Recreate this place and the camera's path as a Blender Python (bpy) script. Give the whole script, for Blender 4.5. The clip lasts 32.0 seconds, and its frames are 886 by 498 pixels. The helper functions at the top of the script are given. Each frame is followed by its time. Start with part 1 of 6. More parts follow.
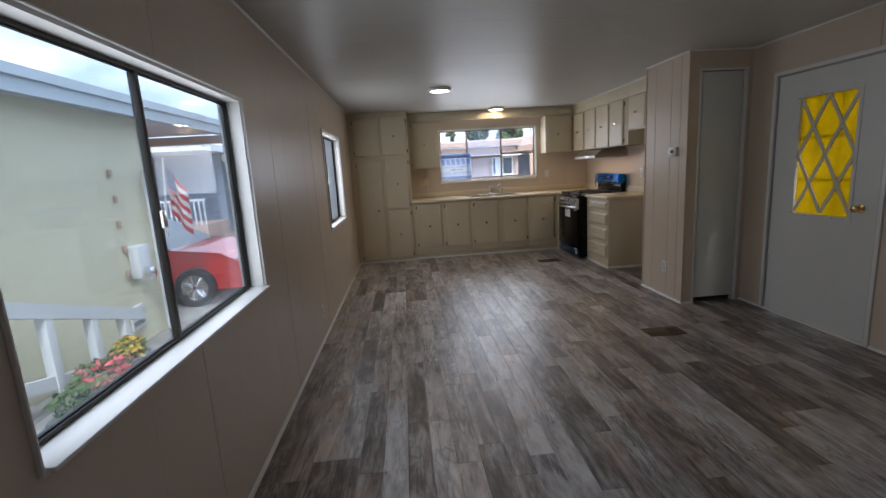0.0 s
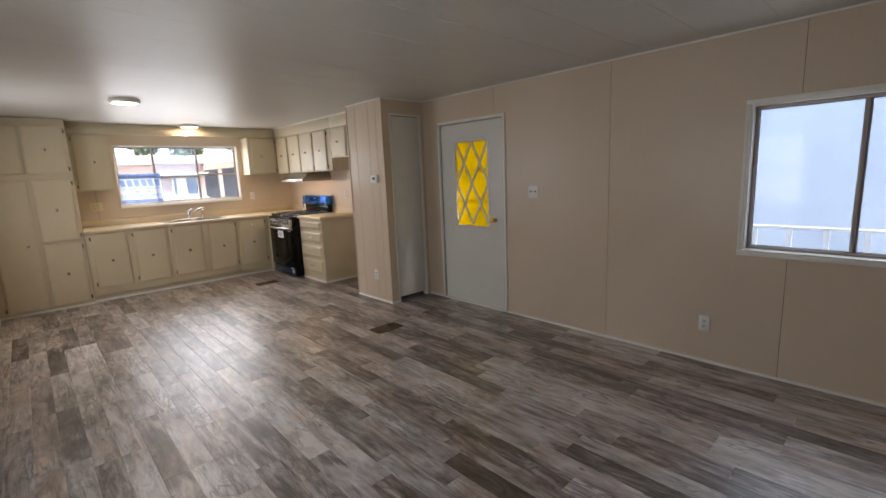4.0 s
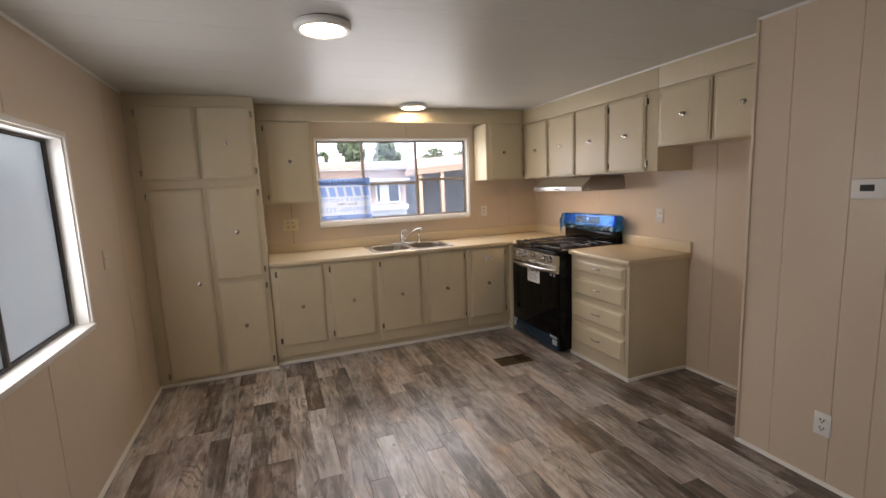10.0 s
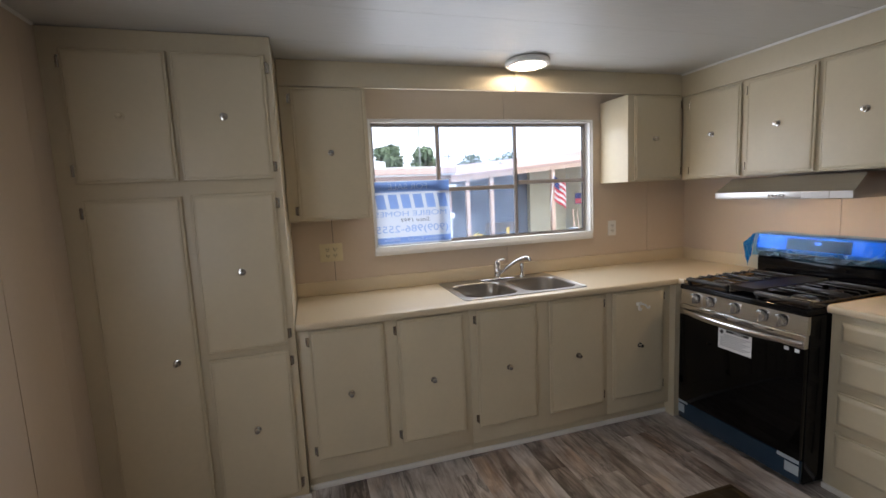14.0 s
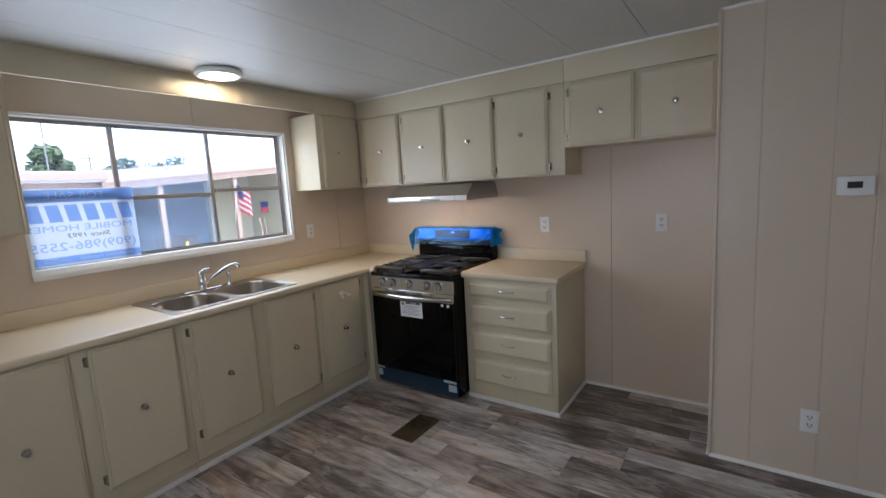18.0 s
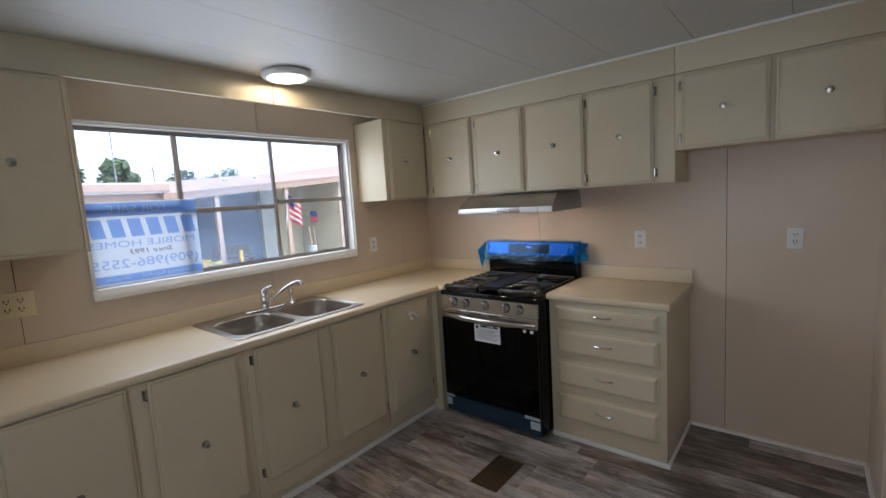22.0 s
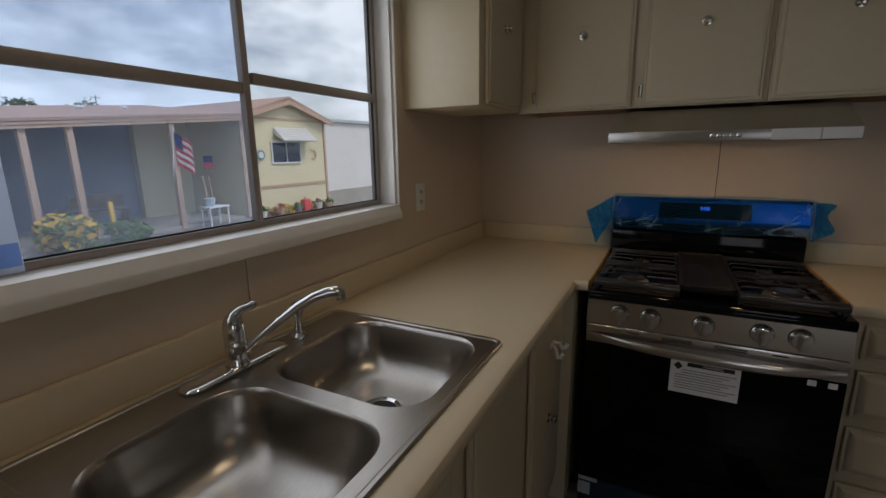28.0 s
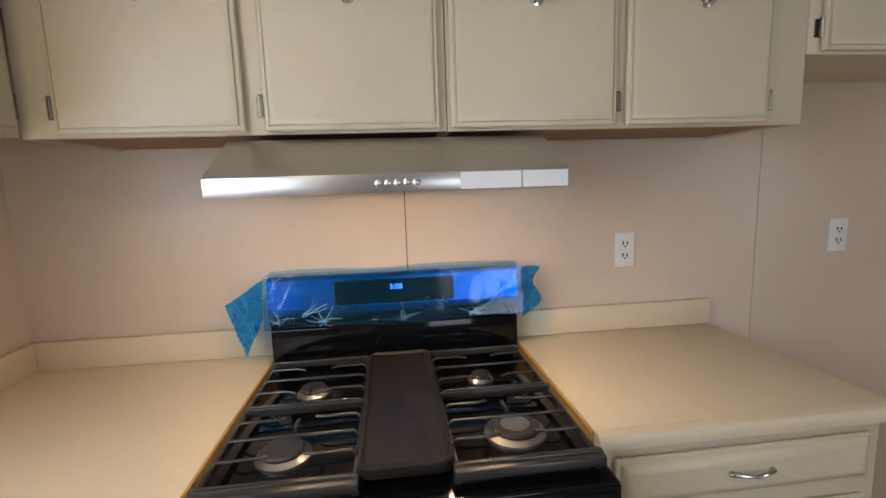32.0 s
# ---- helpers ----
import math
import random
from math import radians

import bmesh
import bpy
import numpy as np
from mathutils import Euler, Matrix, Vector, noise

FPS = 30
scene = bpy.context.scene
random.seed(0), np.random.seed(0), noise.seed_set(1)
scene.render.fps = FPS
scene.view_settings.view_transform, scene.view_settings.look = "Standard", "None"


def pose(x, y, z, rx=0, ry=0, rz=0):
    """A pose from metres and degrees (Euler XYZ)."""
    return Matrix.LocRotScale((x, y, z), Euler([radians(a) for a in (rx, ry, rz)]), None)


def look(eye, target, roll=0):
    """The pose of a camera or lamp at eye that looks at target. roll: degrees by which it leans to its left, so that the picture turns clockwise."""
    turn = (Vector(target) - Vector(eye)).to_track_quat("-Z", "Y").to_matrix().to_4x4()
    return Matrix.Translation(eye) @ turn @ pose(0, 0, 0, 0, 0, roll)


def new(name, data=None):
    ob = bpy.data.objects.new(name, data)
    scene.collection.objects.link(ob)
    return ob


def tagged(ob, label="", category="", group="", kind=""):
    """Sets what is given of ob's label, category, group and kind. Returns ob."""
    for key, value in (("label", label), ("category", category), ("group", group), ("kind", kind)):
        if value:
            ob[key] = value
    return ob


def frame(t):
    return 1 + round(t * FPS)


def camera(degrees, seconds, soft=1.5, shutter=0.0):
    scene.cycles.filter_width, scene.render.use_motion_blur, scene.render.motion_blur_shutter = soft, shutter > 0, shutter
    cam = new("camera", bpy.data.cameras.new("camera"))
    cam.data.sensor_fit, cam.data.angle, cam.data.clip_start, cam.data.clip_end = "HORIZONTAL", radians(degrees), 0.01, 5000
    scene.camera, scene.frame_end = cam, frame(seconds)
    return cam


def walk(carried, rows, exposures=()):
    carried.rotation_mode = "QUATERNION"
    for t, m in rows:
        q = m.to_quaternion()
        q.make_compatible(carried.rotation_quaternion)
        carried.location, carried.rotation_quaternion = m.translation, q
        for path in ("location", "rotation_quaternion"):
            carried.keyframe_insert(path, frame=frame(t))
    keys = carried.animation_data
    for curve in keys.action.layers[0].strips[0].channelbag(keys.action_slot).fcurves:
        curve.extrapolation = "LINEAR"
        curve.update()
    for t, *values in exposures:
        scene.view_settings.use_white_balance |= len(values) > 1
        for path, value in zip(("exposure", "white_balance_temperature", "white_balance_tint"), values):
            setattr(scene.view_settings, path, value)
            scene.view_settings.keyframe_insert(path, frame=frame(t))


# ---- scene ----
cam = camera(89.9, 32.0)
PATH = [
    (0, (0.559, -0.047, 1.409), (0.708, 1.915, 1.054), -3.4),
    (0.5, (0.338, -0.101, 1.418), (0.8, 1.802, 1.011), -3.5),
    (1, (0.229, -0.203, 1.434), (1.033, 1.577, 1.001), -3.1),
    (1.5, (0.198, -0.253, 1.46), (1.297, 1.367, 1.049), -3.4),
    (2, (0.205, -0.273, 1.487), (1.492, 1.21, 1.107), -3.2),
    (2.5, (0.169, -0.246, 1.468), (1.632, 1.071, 1.114), -2.4),
    (4.5, (0.175, -0.201, 1.479), (1.411, 1.335, 1.144), -2.7),
    (5, (0.194, -0.152, 1.468), (1.293, 1.486, 1.138), -3.1),
    (5.5, (0.273, 0.047, 1.457), (1.241, 1.767, 1.138), -3.1),
    (6, (0.365, 0.307, 1.472), (1.234, 2.081, 1.162), -3.0),
    (6.5, (0.386, 0.641, 1.476), (1.2, 2.442, 1.172), -2.8),
    (7, (0.445, 0.982, 1.478), (1.217, 2.801, 1.171), -2.4),
    (7.5, (0.566, 1.347, 1.483), (1.293, 3.184, 1.173), -2.3),
    (8, (0.555, 1.712, 1.489), (1.244, 3.565, 1.183), -2.4),
    (8.5, (0.556, 2.046, 1.506), (1.214, 3.91, 1.198), -2.5),
    (9, (0.647, 2.381, 1.51), (1.327, 4.236, 1.202), -2.4),
    (9.5, (0.701, 2.663, 1.499), (1.419, 4.506, 1.207), -2.4),
    (10, (0.725, 2.921, 1.523), (1.427, 4.772, 1.243), -2.4),
    (10.5, (0.849, 3.175, 1.519), (1.478, 5.053, 1.239), -2.3),
    (11, (0.896, 3.415, 1.521), (1.492, 5.302, 1.233), -2.1),
    (11.5, (0.896, 3.645, 1.531), (1.457, 5.543, 1.242), -2.2),
    (12, (0.872, 3.886, 1.542), (1.383, 5.8, 1.267), -2.2),
    (12.5, (0.938, 4.123, 1.533), (1.37, 6.059, 1.281), -2.1),
    (13, (0.942, 4.349, 1.535), (1.338, 6.293, 1.287), -2.0),
    (13.5, (0.868, 4.564, 1.537), (1.311, 6.499, 1.293), -2.3),
    (15.5, (0.552, 4.693, 1.53), (1.642, 6.35, 1.272), -2.9),
    (16, (0.521, 4.577, 1.527), (1.751, 6.131, 1.258), -2.5),
    (16.5, (0.487, 4.523, 1.53), (1.834, 5.976, 1.259), -2.4),
    (17, (0.469, 4.493, 1.529), (1.915, 5.849, 1.265), -2.6),
    (17.5, (0.453, 4.484, 1.522), (1.996, 5.729, 1.259), -2.9),
    (18, (0.482, 4.445, 1.532), (2.117, 5.565, 1.257), -3.3),
    (18.5, (0.51, 4.402, 1.53), (2.248, 5.351, 1.252), -3.3),
    (19, (0.535, 4.357, 1.542), (2.354, 5.137, 1.255), -3.1),
    (19.5, (0.557, 4.329, 1.524), (2.422, 5.002, 1.258), -2.8),
    (20, (0.567, 4.336, 1.529), (2.426, 5.028, 1.272), -2.8),
    (20.5, (0.583, 4.388, 1.523), (2.4, 5.185, 1.273), -2.8),
    (21, (0.617, 4.513, 1.526), (2.362, 5.459, 1.284), -3.1),
    (21.5, (0.612, 4.709, 1.538), (2.268, 5.807, 1.307), -3.3),
    (22, (0.611, 4.844, 1.558), (2.141, 6.111, 1.332), -3.6),
    (22.5, (0.693, 5.022, 1.569), (2.07, 6.455, 1.344), -3.7),
    (23, (0.734, 5.18, 1.553), (1.971, 6.735, 1.324), -3.7),
    (23.5, (0.725, 5.337, 1.518), (1.863, 6.96, 1.253), -4.1),
    (24, (0.701, 5.494, 1.499), (1.808, 7.132, 1.195), -4.0),
    (24.5, (0.833, 5.633, 1.488), (1.924, 7.273, 1.142), -3.5),
    (26.5, (1.15, 6.304, 1.385), (2.512, 7.708, 0.968), -1.2),
    (27, (1.254, 6.416, 1.385), (2.697, 7.731, 0.95), -1.0),
    (27.5, (1.325, 6.538, 1.38), (2.914, 7.671, 0.943), -0.8),
    (28, (1.376, 6.621, 1.41), (3.117, 7.508, 0.98), -0.8),
    (28.5, (1.434, 6.638, 1.433), (3.281, 7.288, 1.025), -1.1),
    (29, (1.556, 6.596, 1.437), (3.481, 7.003, 1.078), -0.8),
    (29.5, (1.707, 6.515, 1.47), (3.674, 6.686, 1.152), -0.7),
    (30, (1.846, 6.472, 1.49), (3.828, 6.451, 1.224), -1.0),
    (30.5, (2.008, 6.506, 1.517), (3.987, 6.363, 1.265), -1.6),
    (31, (2.122, 6.538, 1.513), (4.095, 6.332, 1.258), -1.8),
    (31.5, (2.221, 6.505, 1.49), (4.189, 6.282, 1.213), -1.8),
    (32, (2.305, 6.481, 1.441), (4.272, 6.254, 1.159), -1.9),
]
EXPOSURES = [(0, 1.46, 6380, 16), (1, 2.01, 6530, 17), (2.0, 2.21, 6828, 18), (5, 2.34, 7177, 18), (9, 2.06, 7377, 20), (11, 1.83, 7326, 20), (13, 1.64, 6720, 16), (16, 1.73, 6131, 17), (18, 1.75, 5850, 14), (19, 1.94, 5750, 14), (20.3, 1.93, 5700, 13), (21, 1.74, 5850, 13), (22, 1.48, 6080, 14), (23, 1.58, 6131, 14), (24.5, 1.05, 6130, 14), (26.5, 0.15, 6350, 14), (28.2, -0.1, 6779, 15), (30, 2.16, 6400, 16), (32, 2.16, 6280, 16)]
walk(cam, [(t, look(eye, target, roll)) for t, eye, target, roll in PATH], EXPOSURES)
SKY, SUN, LAMP, HOODLAMP = 0.15, 1.9, 12.0, 42.0
DAY_WEST, DAY_SMALL, DAY_NORTH, DAY_EAST = 0.56, 1.12, 0.98, 0.13

# ---- light ----
world = bpy.data.worlds.new("overcast_sky")
scene.world = world
world.use_nodes = True
wn = world.node_tree
bg = wn.nodes["Background"]
sky = wn.nodes.new("ShaderNodeTexSky")
sky.sky_type = "NISHITA"
sky.sun_disc = False
sky.sun_elevation = radians(52)
sky.sun_rotation = radians(200)
sky.air_density, sky.dust_density, sky.ozone_density = 1.0, 3.0, 1.0
cl_co = wn.nodes.new("ShaderNodeTexCoord")
cl_map = wn.nodes.new("ShaderNodeMapping")
cl_map.inputs["Scale"].default_value = (1.0, 1.0, 2.6)
cl_n = wn.nodes.new("ShaderNodeTexNoise")
cl_n.inputs["Scale"].default_value = 4.2
cl_n.inputs["Detail"].default_value = 9
cl_n.inputs["Roughness"].default_value = 0.58
cl_r = wn.nodes.new("ShaderNodeValToRGB")
cl_r.color_ramp.elements[0].position, cl_r.color_ramp.elements[1].position = 0.36, 0.62
cl_r.color_ramp.elements[0].color = (0.25, 0.25, 0.25, 1)
cl_mix = wn.nodes.new("ShaderNodeMix")
cl_mix.data_type = "RGBA"
cl_mix.inputs["B"].default_value = (8.6, 9.5, 10.6, 1)
wn.links.new(cl_co.outputs["Generated"], cl_map.inputs["Vector"])
wn.links.new(cl_map.outputs["Vector"], cl_n.inputs["Vector"])
wn.links.new(cl_n.outputs["Fac"], cl_r.inputs["Fac"])
wn.links.new(cl_r.outputs["Color"], cl_mix.inputs["Factor"])
wn.links.new(sky.outputs["Color"], cl_mix.inputs["A"])
wn.links.new(cl_mix.outputs["Result"], bg.inputs["Color"])
bg.inputs["Strength"].default_value = SKY
sun = new("sun", bpy.data.lights.new("sun", "SUN"))
sun.data.energy, sun.data.angle, sun.data.color = SUN, radians(14), (1.0, 0.95, 0.88)
sun.matrix_world = look((0, 0, 30), (-6, 17, 8))


def window_light(x, y, z, w, h, turn, radiance):
    """The sky's light in a window's opening; turn 0 shines towards -y, 90 towards +x."""
    lamp = new("window_light", bpy.data.lights.new("window_light", "AREA"))
    lamp.data.shape, lamp.data.size, lamp.data.size_y = "RECTANGLE", w, h
    lamp.data.energy, lamp.data.color = radiance * math.pi * w * h, (0.86, 0.94, 1.0)
    lamp.matrix_world = pose(x, y, z, -90, 0, turn)


window_light(-0.298, 1.607, 1.32, 1.42, 0.90, 90, DAY_WEST)
window_light(-0.296, 5.20, 1.355, 1.04, 0.89, 90, DAY_SMALL)
window_light(2.0, 7.600, 1.617, 1.56, 0.74, 0, DAY_NORTH)
window_light(3.745, -0.015, 1.345, 1.09, 0.87, -90, DAY_EAST)


# ---- materials ----
def material(name, color, rough=0.5, metal=0.0, vary=0.06, stain=0.05, scale=60.0, big=1.7, bump=0.0, bump_scale=200.0,
             stretch=(1, 1, 1), spec=0.5, coat=0.0, by_object=0.0):
    m = bpy.data.materials.new(name)
    m.use_nodes = True
    t = m.node_tree
    p = t.nodes["Principled BSDF"]
    co = t.nodes.new("ShaderNodeTexCoord")
    mp = t.nodes.new("ShaderNodeMapping")
    mp.inputs["Scale"].default_value = stretch
    t.links.new(co.outputs["Object"], mp.inputs["Vector"])
    fine = t.nodes.new("ShaderNodeTexNoise")
    fine.inputs["Scale"].default_value = scale
    fine.inputs["Detail"].default_value = 4
    wide = t.nodes.new("ShaderNodeTexNoise")
    wide.inputs["Scale"].default_value = big
    wide.inputs["Detail"].default_value = 3
    t.links.new(mp.outputs["Vector"], fine.inputs["Vector"])
    t.links.new(co.outputs["Object"], wide.inputs["Vector"])
    r1 = t.nodes.new("ShaderNodeMapRange")
    r1.inputs["To Min"].default_value, r1.inputs["To Max"].default_value = 1 - vary * 2, 1 + vary * 2
    r2 = t.nodes.new("ShaderNodeMapRange")
    r2.inputs["To Min"].default_value, r2.inputs["To Max"].default_value = 1 - stain * 2, 1 + stain * 2
    t.links.new(fine.outputs["Fac"], r1.inputs["Value"])
    t.links.new(wide.outputs["Fac"], r2.inputs["Value"])
    mul = t.nodes.new("ShaderNodeMath")
    mul.operation = "MULTIPLY"
    t.links.new(r1.outputs["Result"], mul.inputs[0])
    t.links.new(r2.outputs["Result"], mul.inputs[1])
    last = mul
    if by_object:
        oi = t.nodes.new("ShaderNodeObjectInfo")
        r3 = t.nodes.new("ShaderNodeMapRange")
        r3.inputs["To Min"].default_value, r3.inputs["To Max"].default_value = 1 - by_object, 1 + by_object
        t.links.new(oi.outputs["Random"], r3.inputs["Value"])
        last = t.nodes.new("ShaderNodeMath")
        last.operation = "MULTIPLY"
        t.links.new(mul.outputs[0], last.inputs[0])
        t.links.new(r3.outputs["Result"], last.inputs[1])
    vm = t.nodes.new("ShaderNodeVectorMath")
    vm.operation = "SCALE"
    vm.inputs[0].default_value = color
    t.links.new(last.outputs[0], vm.inputs["Scale"])
    t.links.new(vm.outputs["Vector"], p.inputs["Base Color"])
    rr = t.nodes.new("ShaderNodeMapRange")
    rr.inputs["To Min"].default_value, rr.inputs["To Max"].default_value = rough * 0.82, min(1.0, rough * 1.2)
    t.links.new(wide.outputs["Fac"], rr.inputs["Value"])
    t.links.new(rr.outputs["Result"], p.inputs["Roughness"])
    p.inputs["Metallic"].default_value = metal
    p.inputs["Specular IOR Level"].default_value = spec
    p.inputs["Coat Weight"].default_value = coat
    if bump:
        bn = t.nodes.new("ShaderNodeTexNoise")
        bn.inputs["Scale"].default_value = bump_scale
        bn.inputs["Detail"].default_value = 3
        t.links.new(mp.outputs["Vector"], bn.inputs["Vector"])
        bp = t.nodes.new("ShaderNodeBump")
        bp.inputs["Strength"].default_value = bump
        bp.inputs["Distance"].default_value = 0.004
        t.links.new(bn.outputs["Fac"], bp.inputs["Height"])
        t.links.new(bp.outputs["Normal"], p.inputs["Normal"])
    return m


def glowing(name, color, strength):
    m = bpy.data.materials.new(name)
    m.use_nodes = True
    p = m.node_tree.nodes["Principled BSDF"]
    p.inputs["Base Color"].default_value = (0.8, 0.8, 0.8, 1)
    p.inputs["Emission Color"].default_value = (*color, 1)
    p.inputs["Emission Strength"].default_value = strength
    return m


def clear(name, tint=(1, 1, 1), rough=0.0, dust=0.0, low=0.25):
    """Glass: a clear sheet with a Fresnel gloss, and some dust that scatters light."""
    m = bpy.data.materials.new(name)
    m.use_nodes = True
    t = m.node_tree
    t.nodes.remove(t.nodes["Principled BSDF"])
    out = t.nodes["Material Output"]
    tr = t.nodes.new("ShaderNodeBsdfTransparent") if rough == 0 else t.nodes.new("ShaderNodeBsdfRefraction")
    tr.inputs["Color"].default_value = (*tint, 1)
    if rough:
        tr.inputs["Roughness"].default_value, tr.inputs["IOR"].default_value = rough, 1.12
    gl = t.nodes.new("ShaderNodeBsdfGlossy")
    gl.inputs["Roughness"].default_value = 0.02 + rough * 0.5
    lwt = t.nodes.new("ShaderNodeLayerWeight")
    lwt.inputs["Blend"].default_value = 0.5
    pw = t.nodes.new("ShaderNodeMath")
    pw.operation = "POWER"
    pw.inputs[1].default_value = 4.5
    t.links.new(lwt.outputs["Facing"], pw.inputs[0])
    fr = t.nodes.new("ShaderNodeMapRange")
    fr.inputs["To Min"].default_value, fr.inputs["To Max"].default_value = 0.03, 0.8
    t.links.new(pw.outputs[0], fr.inputs["Value"])
    mx = t.nodes.new("ShaderNodeMixShader")
    t.links.new(fr.outputs["Result"], mx.inputs["Fac"])
    t.links.new(tr.outputs[0], mx.inputs[1])
    t.links.new(gl.outputs[0], mx.inputs[2])
    last = mx
    if dust:
        df = t.nodes.new("ShaderNodeBsdfTranslucent")
        df.inputs["Color"].default_value = (0.85 * tint[0], 0.88 * tint[1], 0.92 * tint[2], 1)
        co = t.nodes.new("ShaderNodeTexCoord")
        ns = t.nodes.new("ShaderNodeTexNoise")
        ns.inputs["Scale"].default_value = 3.5
        ns.inputs["Detail"].default_value = 5
        t.links.new(co.outputs["Object"], ns.inputs["Vector"])
        rg = t.nodes.new("ShaderNodeMapRange")
        rg.inputs["From Min"].default_value, rg.inputs["From Max"].default_value = 0.3, 0.7
        rg.inputs["To Min"].default_value, rg.inputs["To Max"].default_value = dust * low, min(1.0, dust * (2 - low))
        t.links.new(ns.outputs["Fac"], rg.inputs["Value"])
        m2 = t.nodes.new("ShaderNodeMixShader")
        t.links.new(rg.outputs["Result"], m2.inputs["Fac"])
        t.links.new(mx.outputs[0], m2.inputs[1])
        t.links.new(df.outputs[0], m2.inputs[2])
        last = m2
    t.links.new(last.outputs[0], out.inputs["Surface"])
    return m


def floor_planks():
    """Printed grey-brown vinyl plank: long grain streaks, knots and pale worn patches, its own tone on each plank."""
    m = bpy.data.materials.new("vinyl_plank")
    m.use_nodes = True
    t = m.node_tree
    p = t.nodes["Principled BSDF"]
    co = t.nodes.new("ShaderNodeTexCoord")
    oi = t.nodes.new("ShaderNodeObjectInfo")
    gi = t.nodes.new("ShaderNodeNewGeometry")
    add0 = t.nodes.new("ShaderNodeMath")
    add0.operation = "ADD"
    t.links.new(oi.outputs["Random"], add0.inputs[0])
    t.links.new(gi.outputs["Random Per Island"], add0.inputs[1])
    wrap = t.nodes.new("ShaderNodeMath")
    wrap.operation = "FRACT"
    t.links.new(add0.outputs[0], wrap.inputs[0])
    off = t.nodes.new("ShaderNodeMath")
    off.operation = "MULTIPLY"
    off.inputs[1].default_value = 91.0
    t.links.new(wrap.outputs[0], off.inputs[0])
    add = t.nodes.new("ShaderNodeVectorMath")
    t.links.new(co.outputs["Object"], add.inputs[0])
    t.links.new(off.outputs[0], add.inputs[1])

    def streak(scale, detail, sx, sy, dist=0.0):
        mp = t.nodes.new("ShaderNodeMapping")
        mp.inputs["Scale"].default_value = (sx, sy, 1)
        t.links.new(add.outputs[0], mp.inputs["Vector"])
        n = t.nodes.new("ShaderNodeTexNoise")
        n.inputs["Scale"].default_value = scale
        n.inputs["Detail"].default_value = detail
        n.inputs["Roughness"].default_value = 0.62
        n.inputs["Distortion"].default_value = dist
        t.links.new(mp.outputs[0], n.inputs["Vector"])
        return n

    grain = streak(4.2, 9, 3.6, 0.62, 0.9)
    fibre = streak(14, 6, 7.0, 0.55, 0.6)
    patch = streak(3.4, 5, 1.8, 1.0, 0.6)

    def node(kind, op, first, second, third=None):
        n = t.nodes.new(kind)
        n.operation = op
        for k, v in enumerate((first, second, third)):
            if v is None:
                continue
            if isinstance(v, (int, float)):
                n.inputs[k].default_value = v
            else:
                t.links.new(v, n.inputs[k])
        return n.outputs[0]

    def spread(v, f0, f1, t0, t1):
        n = t.nodes.new("ShaderNodeMapRange")
        n.inputs["From Min"].default_value, n.inputs["From Max"].default_value = f0, f1
        n.inputs["To Min"].default_value, n.inputs["To Max"].default_value = t0, t1
        t.links.new(v, n.inputs["Value"])
        return n.outputs["Result"]

    tone = spread(wrap.outputs[0], 0, 1, -0.20, 0.21)
    s1 = node("ShaderNodeMath", "MULTIPLY_ADD", grain.outputs["Fac"], 1.15, tone)
    s2 = node("ShaderNodeMath", "MULTIPLY_ADD", patch.outputs["Fac"], 0.74, s1)
    s3 = node("ShaderNodeMath", "MULTIPLY_ADD", fibre.outputs["Fac"], 0.26, s2)
    s4 = node("ShaderNodeMath", "SUBTRACT", s3, 0.525)
    ramp = t.nodes.new("ShaderNodeValToRGB")
    e = ramp.color_ramp.elements
    e[0].position, e[0].color = 0.20, (0.045, 0.036, 0.033, 1)
    e[1].position, e[1].color = 0.86, (0.66, 0.64, 0.635, 1)
    for pos, col in ((0.38, (0.150, 0.125, 0.116, 1)), (0.53, (0.320, 0.288, 0.278, 1)), (0.69, (0.480, 0.450, 0.442, 1))):
        e.new(pos).color = col
    t.links.new(s4, ramp.inputs["Fac"])
    # dark cracks that wander along the grain and come and go
    crack = streak(3.4, 5, 4.2, 0.34, 0.7)
    away = node("ShaderNodeMath", "ABSOLUTE", node("ShaderNodeMath", "SUBTRACT", crack.outputs["Fac"], 0.5), 0)
    line = spread(away, 0.006, 0.042, 1.0, 0.0)
    where = streak(2.0, 4, 1.8, 0.9, 0.4)
    mask = spread(where.outputs["Fac"], 0.45, 0.60, 0.0, 0.80)
    lines = spread(node("ShaderNodeMath", "MULTIPLY", line, mask), 0, 1, 1.0, 0.18)
    # cathedral rings: thin dark contours of a slow, drawn-out noise
    slow = streak(2.2, 2.5, 3.2, 0.62, 0.5)
    wavy = node("ShaderNodeMath", "SINE", node("ShaderNodeMath", "MULTIPLY", slow.outputs["Fac"], 80.0), 0)
    ring = spread(wavy, 0.25, 0.95, 0.0, 1.0)
    zone = streak(1.6, 3, 2.2, 0.7, 0.3)
    rings = spread(node("ShaderNodeMath", "MULTIPLY", ring, spread(zone.outputs["Fac"], 0.48, 0.64, 0.0, 0.9)), 0, 1, 1.0, 0.40)
    # tan stains
    stain = streak(2.6, 5, 1.7, 0.8, 0.8)
    tan = t.nodes.new("ShaderNodeMix")
    tan.data_type = "RGBA"
    tan.blend_type = "MULTIPLY"
    tan.inputs["B"].default_value = (1.0, 0.76, 0.55, 1)
    t.links.new(spread(stain.outputs["Fac"], 0.48, 0.68, 0.0, 0.50), tan.inputs["Factor"])
